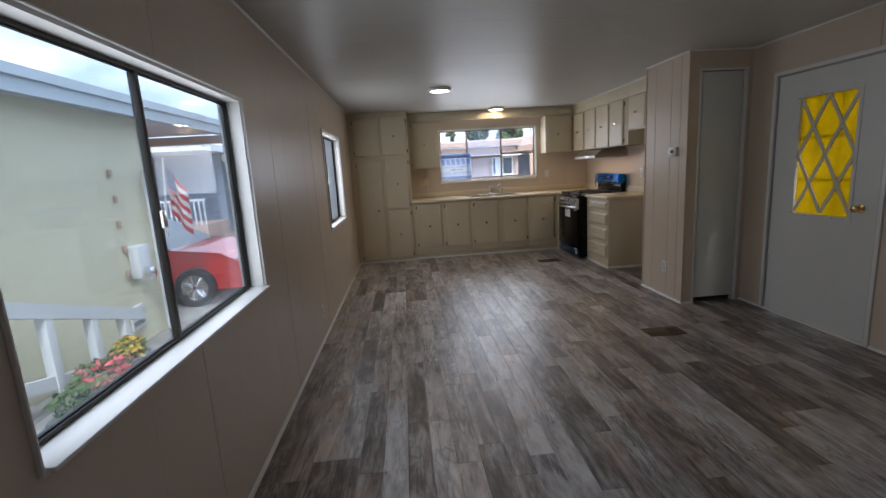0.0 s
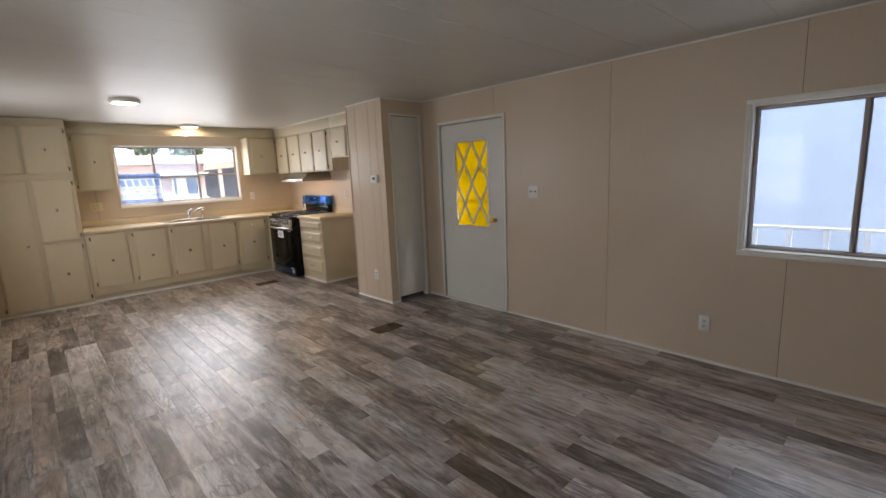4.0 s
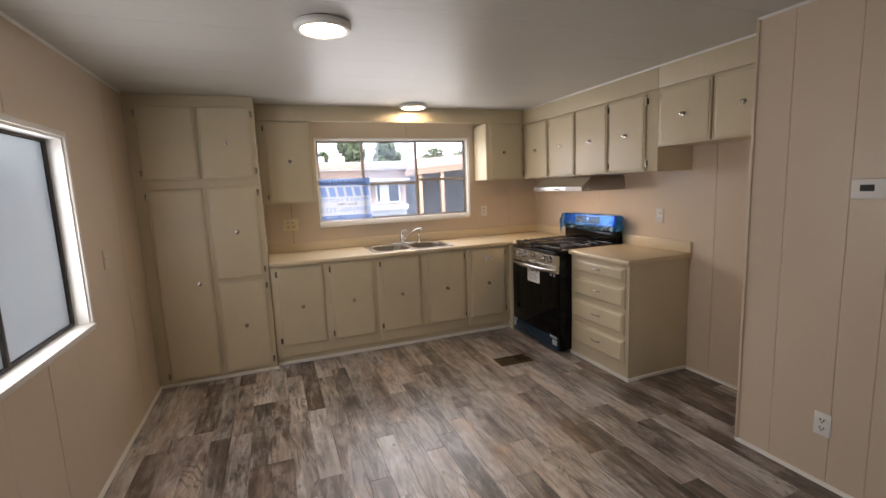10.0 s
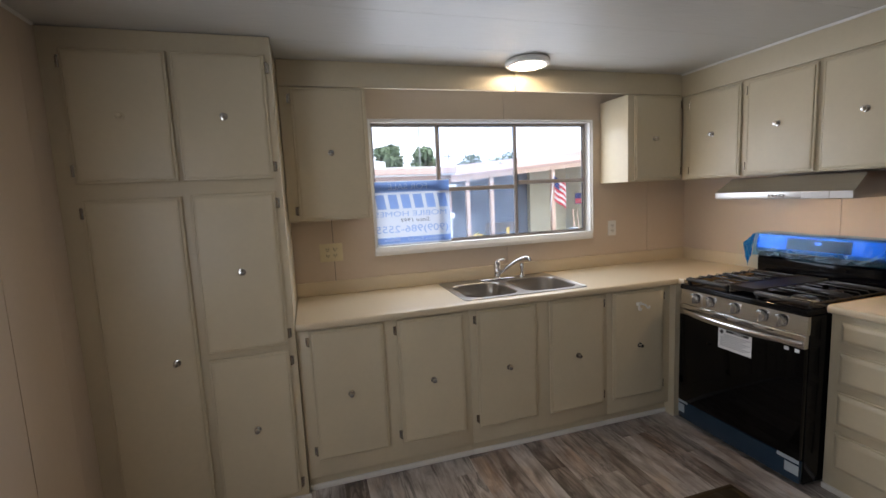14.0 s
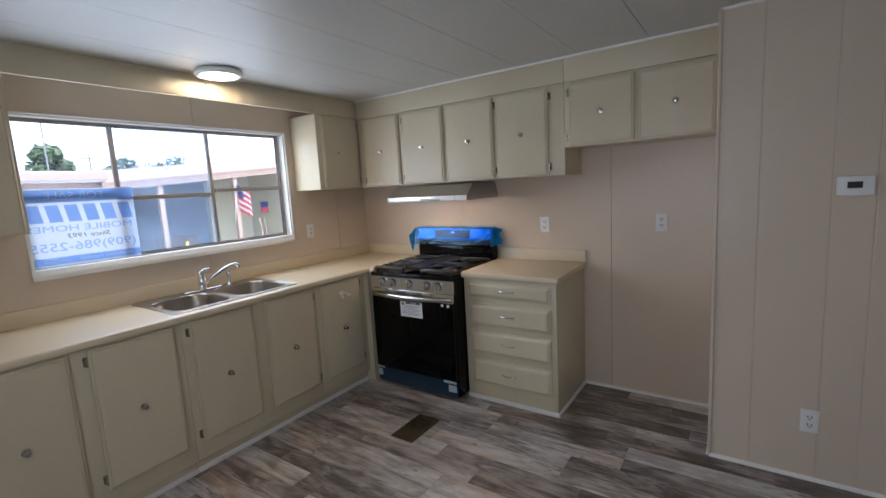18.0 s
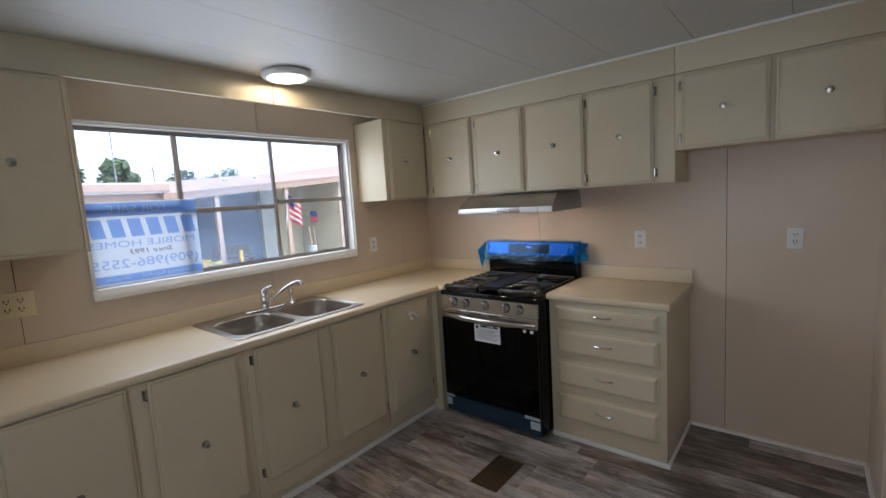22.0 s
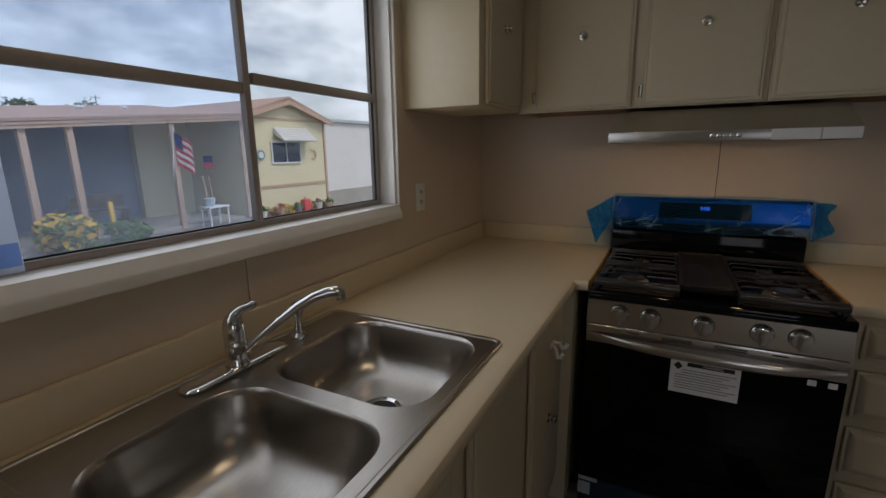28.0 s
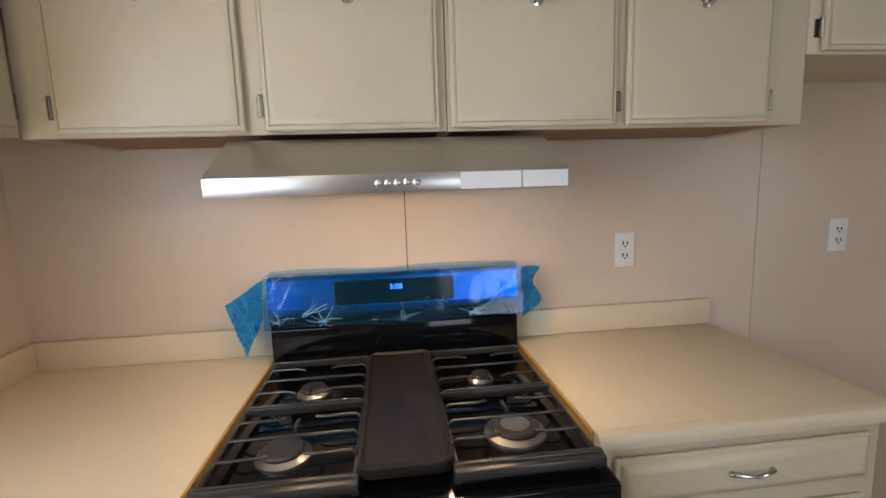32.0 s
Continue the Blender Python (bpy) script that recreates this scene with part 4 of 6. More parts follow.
for x0, x1, y0, y1 in (B1, B2):
    bm = bmesh.new()
    rings = [rounded(x0 + i, x1 - i, y0 + i, y1 - i, 0.088 - j, zd - d, 8) for i, d, j in ((0, 0, 0), (0.003, 0.003, 0), (0.007, 0.012, 0), (0.014, 0.062, 0), (0.021, 0.090, 0), (0.033, 0.111, 0), (0.050, 0.126, 0), (0.072, 0.134, 0.01), (0.100, 0.139, 0.02))]
    cx, cy = (x0 + x1) / 2, (y0 + y1) / 2
    rings.append([(cx + (p[0] - cx) * 0.36, cy + (p[1] - cy) * 0.34, zd - 0.143) for p in rings[-1]])
    ring_loft(bm, rings, cap=False)
    bm.faces.new([v for v in bm.verts[-len(rings[-1]):]])
    bowl = part("bowl", at_base(bm, base), M_SINK, sink, "deep satin steel bowl")
    bm = bmesh.new()
    lathe(bm, [(0.055, 0.0), (0.055, 0.003), (0.046, 0.005), (0.040, 0.002), (0.038, 0.001)], 24, pose(cx, cy, zd - 0.1428))
    dr = part("drain", at_base(bm, base), M_CHROME, bowl, "chrome drain ring")
    bm = bmesh.new()
    lathe(bm, [(0.036, 0.0), (0.036, 0.0022)], 20, pose(cx, cy, zd - 0.1426))
    part("strainer", at_base(bm, base), M_SLOT, bowl)

fx, fy = 1.990, 7.458
tap = thing("kitchen_faucet", "chrome single-lever kitchen faucet with a long low spout", "faucet", fx, fy, CZ + 0.0045)
bm = bmesh.new()
ring_loft(bm, [rounded(-0.135 + i, 0.135 - i, -0.028 + i, 0.028 - i, 0.0279 - i, z, 6) for i, z in ((0, 0), (0, 0.005), (0.004, 0.009), (0.012, 0.011))])
part("deck_plate", bm, M_CHROME, tap)
bm = bmesh.new()
lathe(bm, [(0.027, 0.008), (0.0265, 0.016), (0.024, 0.020), (0.0235, 0.052), (0.0245, 0.054), (0.0245, 0.060), (0.0235, 0.062), (0.0250, 0.085), (0.0235, 0.105), (0.018, 0.120), (0.009, 0.128), (0.003, 0.130)], 24)
body = part("body", bm, M_CHROME, tap)
bm = bmesh.new()
tube(bm, [(-0.004, 0.0, 0.108), (0.002, -0.003, 0.124), (0.014, -0.008, 0.133), (0.030, -0.014, 0.136), (0.042, -0.018, 0.139), (0.048, -0.020, 0.138)], [0.017, 0.014, 0.010, 0.0085, 0.010, 0.006], 12)
part("lever", bm, M_CHROME, body)
bm = bmesh.new()
tube(bm, [(0.008, -0.010, 0.036), (0.030, -0.034, 0.062), (0.062, -0.068, 0.098), (0.094, -0.102, 0.130), (0.120, -0.128, 0.148), (0.142, -0.150, 0.156), (0.156, -0.164, 0.156), (0.162, -0.170, 0.150), (0.163, -0.171, 0.136)],
     [0.0085, 0.009, 0.0098, 0.0105, 0.011, 0.0118, 0.0122, 0.0125, 0.0122], 14)
part("spout", bm, M_CHROME, tap, "long rising chrome spout")
spr = thing("side_sprayer", "chrome side sprayer standing on the sink deck", "sprayer", 2.178, 7.459, CZ + 0.0035)
bm = bmesh.new()
lathe(bm, [(0.022, 0), (0.021, 0.006), (0.013, 0.014), (0.011, 0.03)], 16)
part("holder", bm, M_CHROME, spr)
bm = bmesh.new()
lathe(bm, [(0.010, 0.029), (0.010, 0.05), (0.014, 0.066), (0.016, 0.085), (0.013, 0.096), (0.004, 0.099)], 16)
part("head", bm, M_CHROME, spr)


# ---- range hood ----
M_HOOD = material("hood_steel", (0.47, 0.455, 0.435), 0.30, 1.0, vary=0.05, stain=0.04, scale=130, stretch=(0.04, 1, 1))
hood = thing("range_hood", "stainless under-cabinet range hood with push buttons", "range hood", 3.236, 6.847, 1.43, -90)
w = 0.752
bm = bmesh.new()
ring_loft(bm, [[(0, 0.0, 0.016), (w, 0, 0.016), (w, 0.472, 0.016), (0, 0.472, 0.016)], [(0, 0, 0.040), (w, 0, 0.040), (w, 0.472, 0.040), (0, 0.472, 0.040)],
               [(0.018, 0.115, 0.123), (w - 0.018, 0.115, 0.123), (w - 0.018, 0.472, 0.123), (0.018, 0.472, 0.123)]])
part("shell", bm, M_HOOD, hood)
part("front_lip", boxes(((0.001, -0.003, 0.001), (w - 0.001, 0.0, 0.040)), bevel=0.001), M_HOOD, hood, "flat front strip with the buttons")
for x0 in (0.001, w - 0.004):
    part("side_lip", boxes(((x0, 0.0005, 0.001), (x0 + 0.003, 0.472, 0.0155))), M_HOOD, hood)
part("label", boxes(((0.515, -0.0042, 0.003), (0.645, -0.0034, 0.038))), M_PAPER, hood, "pale protective film strip")
part("label", boxes(((0.649, -0.0042, 0.003), (0.748, -0.0034, 0.038))), M_PAPER, hood, "pale protective film strip")
for k in range(5):
    bm = bmesh.new()
    lathe(bm, [(0.008, 0), (0.008, 0.003), (0.0055, 0.004), (0.0055, 0.009), (0.003, 0.010)], 12, pose(0.345 + 0.0195 * k, -0.003, 0.020, 90))
    part("push_button", bm, M_CHROME, hood)
part("filter", boxes(((0.03, 0.16, 0.010), (w - 0.03, 0.45, 0.0155)), bevel=0.001), M_STEEL, hood)
M_HOODLAMP = glowing("warm_hood_lamp", (1.0, 0.70, 0.38), HOODLAMP)
for lx in (0.20, 0.56):
    bm = bmesh.new()
    lathe(bm, [(0.026, 0.0155), (0.026, 0.011), (0.004, 0.009)], 16, pose(lx, 0.09, 0))
    part("lamp", bm, M_HOODLAMP, hood, "small warm lamp, lit")


# ---- gas range ----
RX, RY1, RW_ = 2.972, 6.851, 0.752
rng = thing("gas_range", "black and stainless gas range still in its shipping film", "range", RX, RY1, 0, -90)
D = XE - RX - 0.02
part("body", boxes(((0, 0.030, 0.025), (RW_, D, 0.885)), bevel=0.003), M_BLACK, rng)
M_BLUEDARK = material("blue_film_on_steel", (0.018, 0.045, 0.085), 0.20, 0.2, vary=0.05, stain=0.12, scale=20)
part("bottom_drawer", boxes(((0.003, 0.004, 0.032), (RW_ - 0.003, 0.030, 0.148)), bevel=0.004), M_BLUEDARK, rng, "storage drawer under dark blue film")
drwr = bpy.data.objects["bottom_drawer"]
M_TAPE = material("clear_tape", (0.42, 0.50, 0.58), 0.25, vary=0.05)
for x0, x1, z0, z1 in ((0.0, 0.075, 0.138, 0.153), (0.0, 0.05, 0.075, 0.128), (RW_ - 0.115, RW_ - 0.004, 0.136, 0.155), (RW_ - 0.075, RW_ - 0.004, 0.075, 0.125)):
    part("tape", boxes(((x0 + 0.004, 0.0005, z0), (x1, 0.003, z1))), M_TAPE, drwr, "strip of clear packing tape")
oven = part("oven_door", boxes(((0.003, 0.0, 0.156), (RW_ - 0.003, 0.030, 0.722)), bevel=0.004), M_OVEN, rng, "black glass oven door")
part("door_trim", boxes(((0.003, -0.002, 0.724), (RW_ - 0.003, 0.030, 0.790)), bevel=0.004), M_STEEL, oven, "stainless top strip")
for x0, x1 in ((0.14, 0.18), (0.25, 0.34), (0.405, 0.495), (0.56, 0.60)):
    for z in (0.7765, 0.7695)[:1 + (x1 - x0 > 0.05)]:
        part("slot", boxes(((x0, -0.0034, z), (x1, -0.0015, z + 0.004))), M_SLOT, oven)
# a flat band that bows out from end to end
bm = bmesh.new()
rings = []
for k in range(25):
    u = k / 24
    bow = 1 - abs(2 * u - 1) ** 2.4
    x, y, z = 0.012 + (RW_ - 0.024) * u, -0.003 - 0.056 * bow, 0.752 - 0.004 * bow
    hz = 0.011 + 0.003 * bow
    rings.append([(x, y + 0.004, z - hz), (x, y - 0.002, z - hz), (x, y - 0.0055, z - hz * 0.6), (x, y - 0.0065, z), (x, y - 0.0055, z + hz * 0.6), (x, y - 0.002, z + hz), (x, y + 0.004, z + hz)])
ring_loft(bm, rings)
part("handle", bm, M_STEEL, oven, "bowed flat stainless handle")
tag = part("warning_label", boxes(((0.285, -0.0022, 0.592), (0.487, -0.0008, 0.708))), M_PAPER, oven, "white paper warning label")


def letters(name, text, size, m, mat, parent, label="", align="CENTER", mirror=False, wide=None):
    cu = bpy.data.curves.new(name, "FONT")
    cu.body, cu.size, cu.align_x, cu.align_y, cu.extrude = text, size, align, "CENTER", 0.0004
    tmp = bpy.data.objects.new(name, cu)
    dg = bpy.context.evaluated_depsgraph_get()
    scene.collection.objects.link(tmp)
    dg.update()
    me = bpy.data.meshes.new_from_object(tmp.evaluated_get(dg))
    bpy.data.objects.remove(tmp)
    bm = bmesh.new()
    bm.from_mesh(me)
    if wide:
        xs = [v.co.x for v in bm.verts]
        bmesh.ops.scale(bm, vec=(wide / (max(xs) - min(xs)), 1, 1), verts=bm.verts[:])
    bmesh.ops.transform(bm, matrix=m, verts=bm.verts[:])
    return part(name, bm, mat, parent, label, flat=True)


UPR = Matrix(((1, 0, 0, 0), (0, 0, -1, 0), (0, 1, 0, 0), (0, 0, 0, 1)))
part("band", boxes(((0.335, -0.0030, 0.692), (0.470, -0.0024, 0.706))), M_INK, tag)
letters("lettering", "WARNING", 0.012, Matrix.Translation((0.410, -0.0034, 0.699)) @ UPR, M_PAPER, tag, "the word WARNING")
bm = bmesh.new()
ring_loft(bm, [[(0.308 + 0.014 * c, -0.0024 - d, 0.690 + 0.014 * s) for c, s in ((1, 0), (0, 1), (-1, 0), (0, -1))] for d in (0, 0.0006)])
part("mark", bm, M_INK, tag)
M_GREYINK = material("grey_print", (0.30, 0.30, 0.32), 0.6)
for k in range(8):
    x1 = 0.478 - 0.02 * ((k * 7) % 3)
    part("print_line", boxes(((0.300 + 0.02 * (k < 2), -0.0030, 0.676 - 0.0095 * k), (x1, -0.0024, 0.679 - 0.0095 * k))), M_GREYINK, tag)
for x in (0.655, 0.705):
    part("sticker", boxes(((x, -0.0020, 0.700), (x + 0.022, -0.0006, 0.718))), M_PAPER, oven, "tiny square sticker")
bm = bmesh.new()
ring_loft(bm, [[(x, 0.006, 0.792), (x, 0.030, 0.792), (x, 0.030, 0.882), (x, 0.014, 0.882)] for x in (0.001, RW_ - 0.001)])
panel = part("control_panel", bm, M_STEEL, rng, "brushed stainless control panel", flat=True)
for f in (0.146, 0.279, 0.490, 0.702, 0.832):
    kx, m = f * RW_, pose(f * RW_, 0.0095, 0.838, 95)
    bm = bmesh.new()
    lathe(bm, [(0.033, 0), (0.033, 0.002), (0.031, 0.003)], 28, m)
    kb = part("bezel", bm, M_SLOT, panel, "dark ring behind the knob")
    bm = bmesh.new()
    lathe(bm, [(0.0315, 0.003), (0.0315, 0.005), (0.0300, 0.008), (0.0270, 0.016), (0.0255, 0.019), (0.012, 0.020)], 28, m)
    kn = part("knob", bm, M_STEEL, panel, "stainless burner knob")
    bm = bmesh.new()
    box(bm, (-0.0115, -0.027, 0.016), (0.0115, 0.031, 0.036), 0.0045)
    bmesh.ops.transform(bm, matrix=m, verts=bm.verts[:])
    part("grip", bm, M_STEEL, kn)
top = part("cooktop", boxes(((0.0, 0.004, 0.886), (RW_, 0.645, 0.915)), bevel=0.008), M_BLACK, rng, "glossy black cooktop")
part("front_lip", boxes(((0.004, 0.0, 0.884), (RW_ - 0.004, 0.010, 0.902)), bevel=0.004), M_BLACK, rng)
M_CAP = material("burner_cap", (0.055, 0.052, 0.05), 0.30, 0.4, vary=0.06)
M_ALUM = material("cast_aluminium", (0.45, 0.43, 0.41), 0.32, 1.0, vary=0.06)
for bx, by, r in ((0.135, 0.185, 0.052), (0.150, 0.455, 0.040), (0.610, 0.190, 0.062), (0.590, 0.455, 0.032)):
    bm = bmesh.new()
    lathe(bm, [(r * 1.05, 0.915), (r * 1.05, 0.922), (r * 0.9, 0.927), (r * 0.85, 0.929)], 24, pose(bx, by, 0))
    bu = part("burner", bm, M_ALUM, top, "aluminium burner head")
    bm = bmesh.new()
    lathe(bm, [(r * 0.80, 0.929), (r * 0.82, 0.933), (r * 0.74, 0.9375), (r * 0.2, 0.9385)], 24, pose(bx, by, 0))
    part("cap", bm, M_CAP, bu)
    if r > 0.06:
        bm = bmesh.new()
        lathe(bm, [(r * 0.5, 0.9386), (r * 0.42, 0.9392), (r * 0.3, 0.9395)], 20, pose(bx, by, 0))
        part("ring", bm, M_ALUM, bu)
ZG = 0.955
for x0, x1 in ((0.022, 0.285), (0.467, 0.730)):
    bm = bmesh.new()
    for a, b in (((x0, 0.055), (x1, 0.055)), ((x0, 0.605), (x1, 0.605)), ((x0, 0.330), (x1, 0.330))):
        box(bm, (a[0] - 0.006, a[1] - 0.006, ZG - 0.022), (b[0] + 0.006, b[1] + 0.006, ZG - 0.002), 0.003)
    box(bm, (x0 - 0.008, 0.032, ZG - 0.026), (x1 + 0.008, 0.056, ZG - 0.006), 0.005)
    for sx in (x0, x1):
        box(bm, (sx - 0.004, 0.056, ZG - 0.022), (sx + 0.004, 0.600, ZG - 0.011), 0.002)
        for sy in (0.055, 0.605):
            box(bm, (sx - 0.008, sy - 0.008, 0.914), (sx + 0.008, sy + 0.008, ZG - 0.004), 0.003)
    grate = part("grate", bm, M_IRON, top, "cast iron burner grate")
    for k in range(7):
        yy = 0.055 + 0.55 * (k + 1) / 8
        ends = ((x0, x1),) if k % 2 else ((x0, x0 + 0.098), (x1 - 0.098, x1))
        for e0, e1 in ends:
            bm = bmesh.new()
            lift = [(e0, yy, ZG - 0.012), (e0 + 0.010, yy, ZG), (e1 - 0.010, yy, ZG), (e1, yy, ZG - 0.012)]
            if k % 2 == 0:
                lift[2 if e0 == x0 else 1] = ((e1 - 0.022) if e0 == x0 else (e0 + 0.022), yy, ZG)
                lift[3 if e0 == x0 else 0] = (e1 if e0 == x0 else e0, yy + 0.008 * (1 if k < 3 else -1), ZG - 0.002)
            tube(bm, lift, 0.0034, 8)
            part("finger", bm, M_IRON, grate)
    for sy, s in ((0.185, 1), (0.455, -1)):
        bm = bmesh.new()
        xm = (x0 + x1) / 2
        tube(bm, [(xm, sy + s * 0.075, ZG - 0.003), (xm, sy + s * 0.03, ZG)], 0.0045, 8)
        part("finger", bm, M_IRON, grate)
bm = bmesh.new()
gx0, gx1, gy0, gy1 = 0.290, 0.462, 0.052, 0.610
ring_loft(bm, [rounded(gx0 + i, gx1 - i, gy0 + i, gy1 - i, 0.024 - i * 0.9, z, 4) for i, z in ((0.004, ZG - 0.020), (0, ZG - 0.012), (0, ZG + 0.002), (0.003, ZG + 0.004), (0.007, ZG + 0.003), (0.011, ZG - 0.002), (0.016, ZG - 0.003))])
part("griddle", bm, M_GRID, top, "flat grey-brown griddle plate")
part("backguard", boxes(((0.004, 0.640, 0.900), (RW_ - 0.004, D, 1.035)), bevel=0.004), M_BLACK, rng)
bm = bmesh.new()
ring_loft(bm, [[(x, 0.646, 1.036), (x, D, 1.036), (x, D, 1.080), (x, 0.626, 1.080), (x, 0.628, 1.072), (x, 0.638, 1.048)] for x in (0.006, RW_ - 0.006)])
part("console_foot", bm, M_BLACK, rng, "glossy black foot of the console")
bm = bmesh.new()
ring_loft(bm, [[(x, 0.6245, 1.081), (x, D, 1.081), (x, D, 1.190), (x, 0.650, 1.192), (x, 0.640, 1.188), (x, 0.634, 1.182), (x, 0.6215, 1.100), (x, 0.6225, 1.090)] for x in (0.006, RW_ - 0.006)])
M_BLUESTEEL = material("blue_film_on_backguard", (0.002, 0.21, 0.52), 0.27, 0.9, vary=0.10, stain=0.06, scale=30, big=6, stretch=(1, 1, 0.02))
console = part("console", bm, M_BLUESTEEL, rng, "stainless backguard seen blue through its film", flat=True)
tilt = math.degrees(math.atan2(0.022, 0.147))


def on_console(x, z):
    """A place on the sloping face of the console."""
    return pose(x, 0.612 + 0.022 * (z - 1.035) / 0.147, z, -tilt)


bm = boxes(((-0.175, -0.0028, -0.034), (0.175, 0.003, 0.036)))
bmesh.ops.transform(bm, matrix=on_console(0.372, 1.138), verts=bm.verts[:])
disp = part("display", bm, M_OVEN, console, "black glass clock display")
letters("lettering", "5:08", 0.021, on_console(0.376, 1.150) @ Matrix.Translation((0, -0.0034, 0)) @ UPR, glowing("blue_digits", (0.03, 0.16, 1.0), 1.2), disp, "lit blue digits", wide=0.036)

# loose blue film over the backguard
def film_material(name, tint, body):
    """Thin blue plastic: tinted see-through, glossy at a glance, with a little milky body."""
    m = bpy.data.materials.new(name)
    m.use_nodes = True
    t = m.node_tree
    p = t.nodes["Principled BSDF"]
    p.inputs["Base Color"].default_value = (0.02, 0.40, 0.88, 1)
    p.inputs["Roughness"].default_value = 0.12
    tr = t.nodes.new("ShaderNodeBsdfTransparent")
    tr.inputs["Color"].default_value = (*tint, 1)
    gl = t.nodes.new("ShaderNodeBsdfGlossy")
    gl.inputs["Roughness"].default_value = 0.05
    gl.inputs["Color"].default_value = (0.80, 0.93, 1.0, 1)
    lw = t.nodes.new("ShaderNodeLayerWeight")
    lw.inputs["Blend"].default_value = 0.5
    pw = t.nodes.new("ShaderNodeMath")
    pw.operation = "POWER"
    pw.inputs[1].default_value = 3.5
    t.links.new(lw.outputs["Facing"], pw.inputs[0])
    fr = t.nodes.new("ShaderNodeMath")
    fr.operation = "MULTIPLY_ADD"
    fr.inputs[1].default_value, fr.inputs[2].default_value = 0.55, 0.03
    t.links.new(pw.outputs[0], fr.inputs[0])
    m1 = t.nodes.new("ShaderNodeMixShader")
    m1.inputs["Fac"].default_value = body
    t.links.new(tr.outputs[0], m1.inputs[1])
    t.links.new(p.outputs[0], m1.inputs[2])
    m2 = t.nodes.new("ShaderNodeMixShader")
    t.links.new(fr.outputs[0], m2.inputs["Fac"])
    t.links.new(m1.outputs[0], m2.inputs[1])
    t.links.new(gl.outputs[0], m2.inputs[2])
    t.links.new(m2.outputs[0], t.nodes["Material Output"].inputs["Surface"])
    return m


M_FILM = film_material("blue_plastic_film", (0.30, 0.66, 0.98), 0.03)
M_FLAP = film_material("loose_blue_film", (0.05, 0.42, 0.92), 0.30)
film = thing("plastic_film", "crumpled blue protective film draped over the range backguard", "plastic film", RX + 0.612, RY1 + 0.10, 1.0, -90)


def film_sheet(nx, nz, place, amp, seed, folds=0, fold_amp=0.006, fans=()):
    """A sheet of film with soft waves and sharp folds that fan out from a few pinched points."""
    rnd = random.Random(seed)
    ridges = []
    for k in range(folds):
        cu, cv = rnd.choice(fans) if fans else (rnd.random(), rnd.random())
        ang = rnd.uniform(0, math.pi)
        ridges.append((cu + rnd.uniform(-0.03, 0.03), cv + rnd.uniform(-0.15, 0.15), math.cos(ang), math.sin(ang), rnd.uniform(0.014, 0.034), rnd.uniform(0.10, 0.45), rnd.choice((1, 1, -0.7)) * rnd.uniform(0.4, 1.0)))
    bm = bmesh.new()
    grid = []
    for i in range(nx + 1):
        row = []
        for j in range(nz + 1):
            u, v = i / nx, j / nz
            p = Vector(place(u, v))
            q = Vector((p.x * 9 + p.z * 5, p.z * 14 - p.x * 3, seed))
            h = amp * (0.5 + 0.5 * noise.noise(q) + 0.35 * abs(noise.noise(q * 2.3)) + 0.05 * abs(noise.noise(q * 6.0)))
            a, b = u * 5.0, v
            for cu, cv, dx, dz, wd_, ln, s in ridges:
                ru, rv = a - cu * 5.0, b - cv
                along, across = ru * dx + rv * dz, -ru * dz + rv * dx
                h += fold_amp * s * max(0.0, 1 - abs(across) / wd_) * max(0.0, 1 - abs(along) / (ln * 2.2))
            p += Vector((0, -1, 0)) * h
            p += Vector((0, 0, 1)) * amp * 0.5 * noise.noise(q * 1.4 + Vector((7, 3, 1)))
            row.append(bm.verts.new(p))
        grid.append(row)
    for i in range(nx):
        for j in range(nz):
            bm.faces.new((grid[i][j], grid[i + 1][j], grid[i + 1][j + 1], grid[i][j + 1]))
    return bm


# local: x from 0.10 (range's end) on, y = 0 at the console's foot
FANS = ((0.04, 0.15), (0.16, 0.3), (0.22, 0.15), (0.5, 0.1), (0.78, 0.2), (0.86, 0.3), (0.95, 0.6), (0.03, 0.8), (0.66, 0.35))
part("front_sheet", film_sheet(220, 50, lambda u, v: (0.100 + 0.756 * u, -0.016 + 0.024 * v, 0.050 + 0.147 * v + 0.005 * math.sin(9 * u) * (1 - v)), 0.0025, 1, 26, 0.007, FANS), M_FILM, film, "wrinkled blue sheet over the console")
# Pale tubes on the folds: crease highlights put into the film's colour.
M_CREASE = film_material("film_crease_highlight", (0.45, 0.80, 1.0), 0.45)
M_CREASE.node_tree.nodes["Principled BSDF"].inputs["Base Color"].default_value = (0.42, 0.80, 0.98, 1)
rnd = random.Random(12)
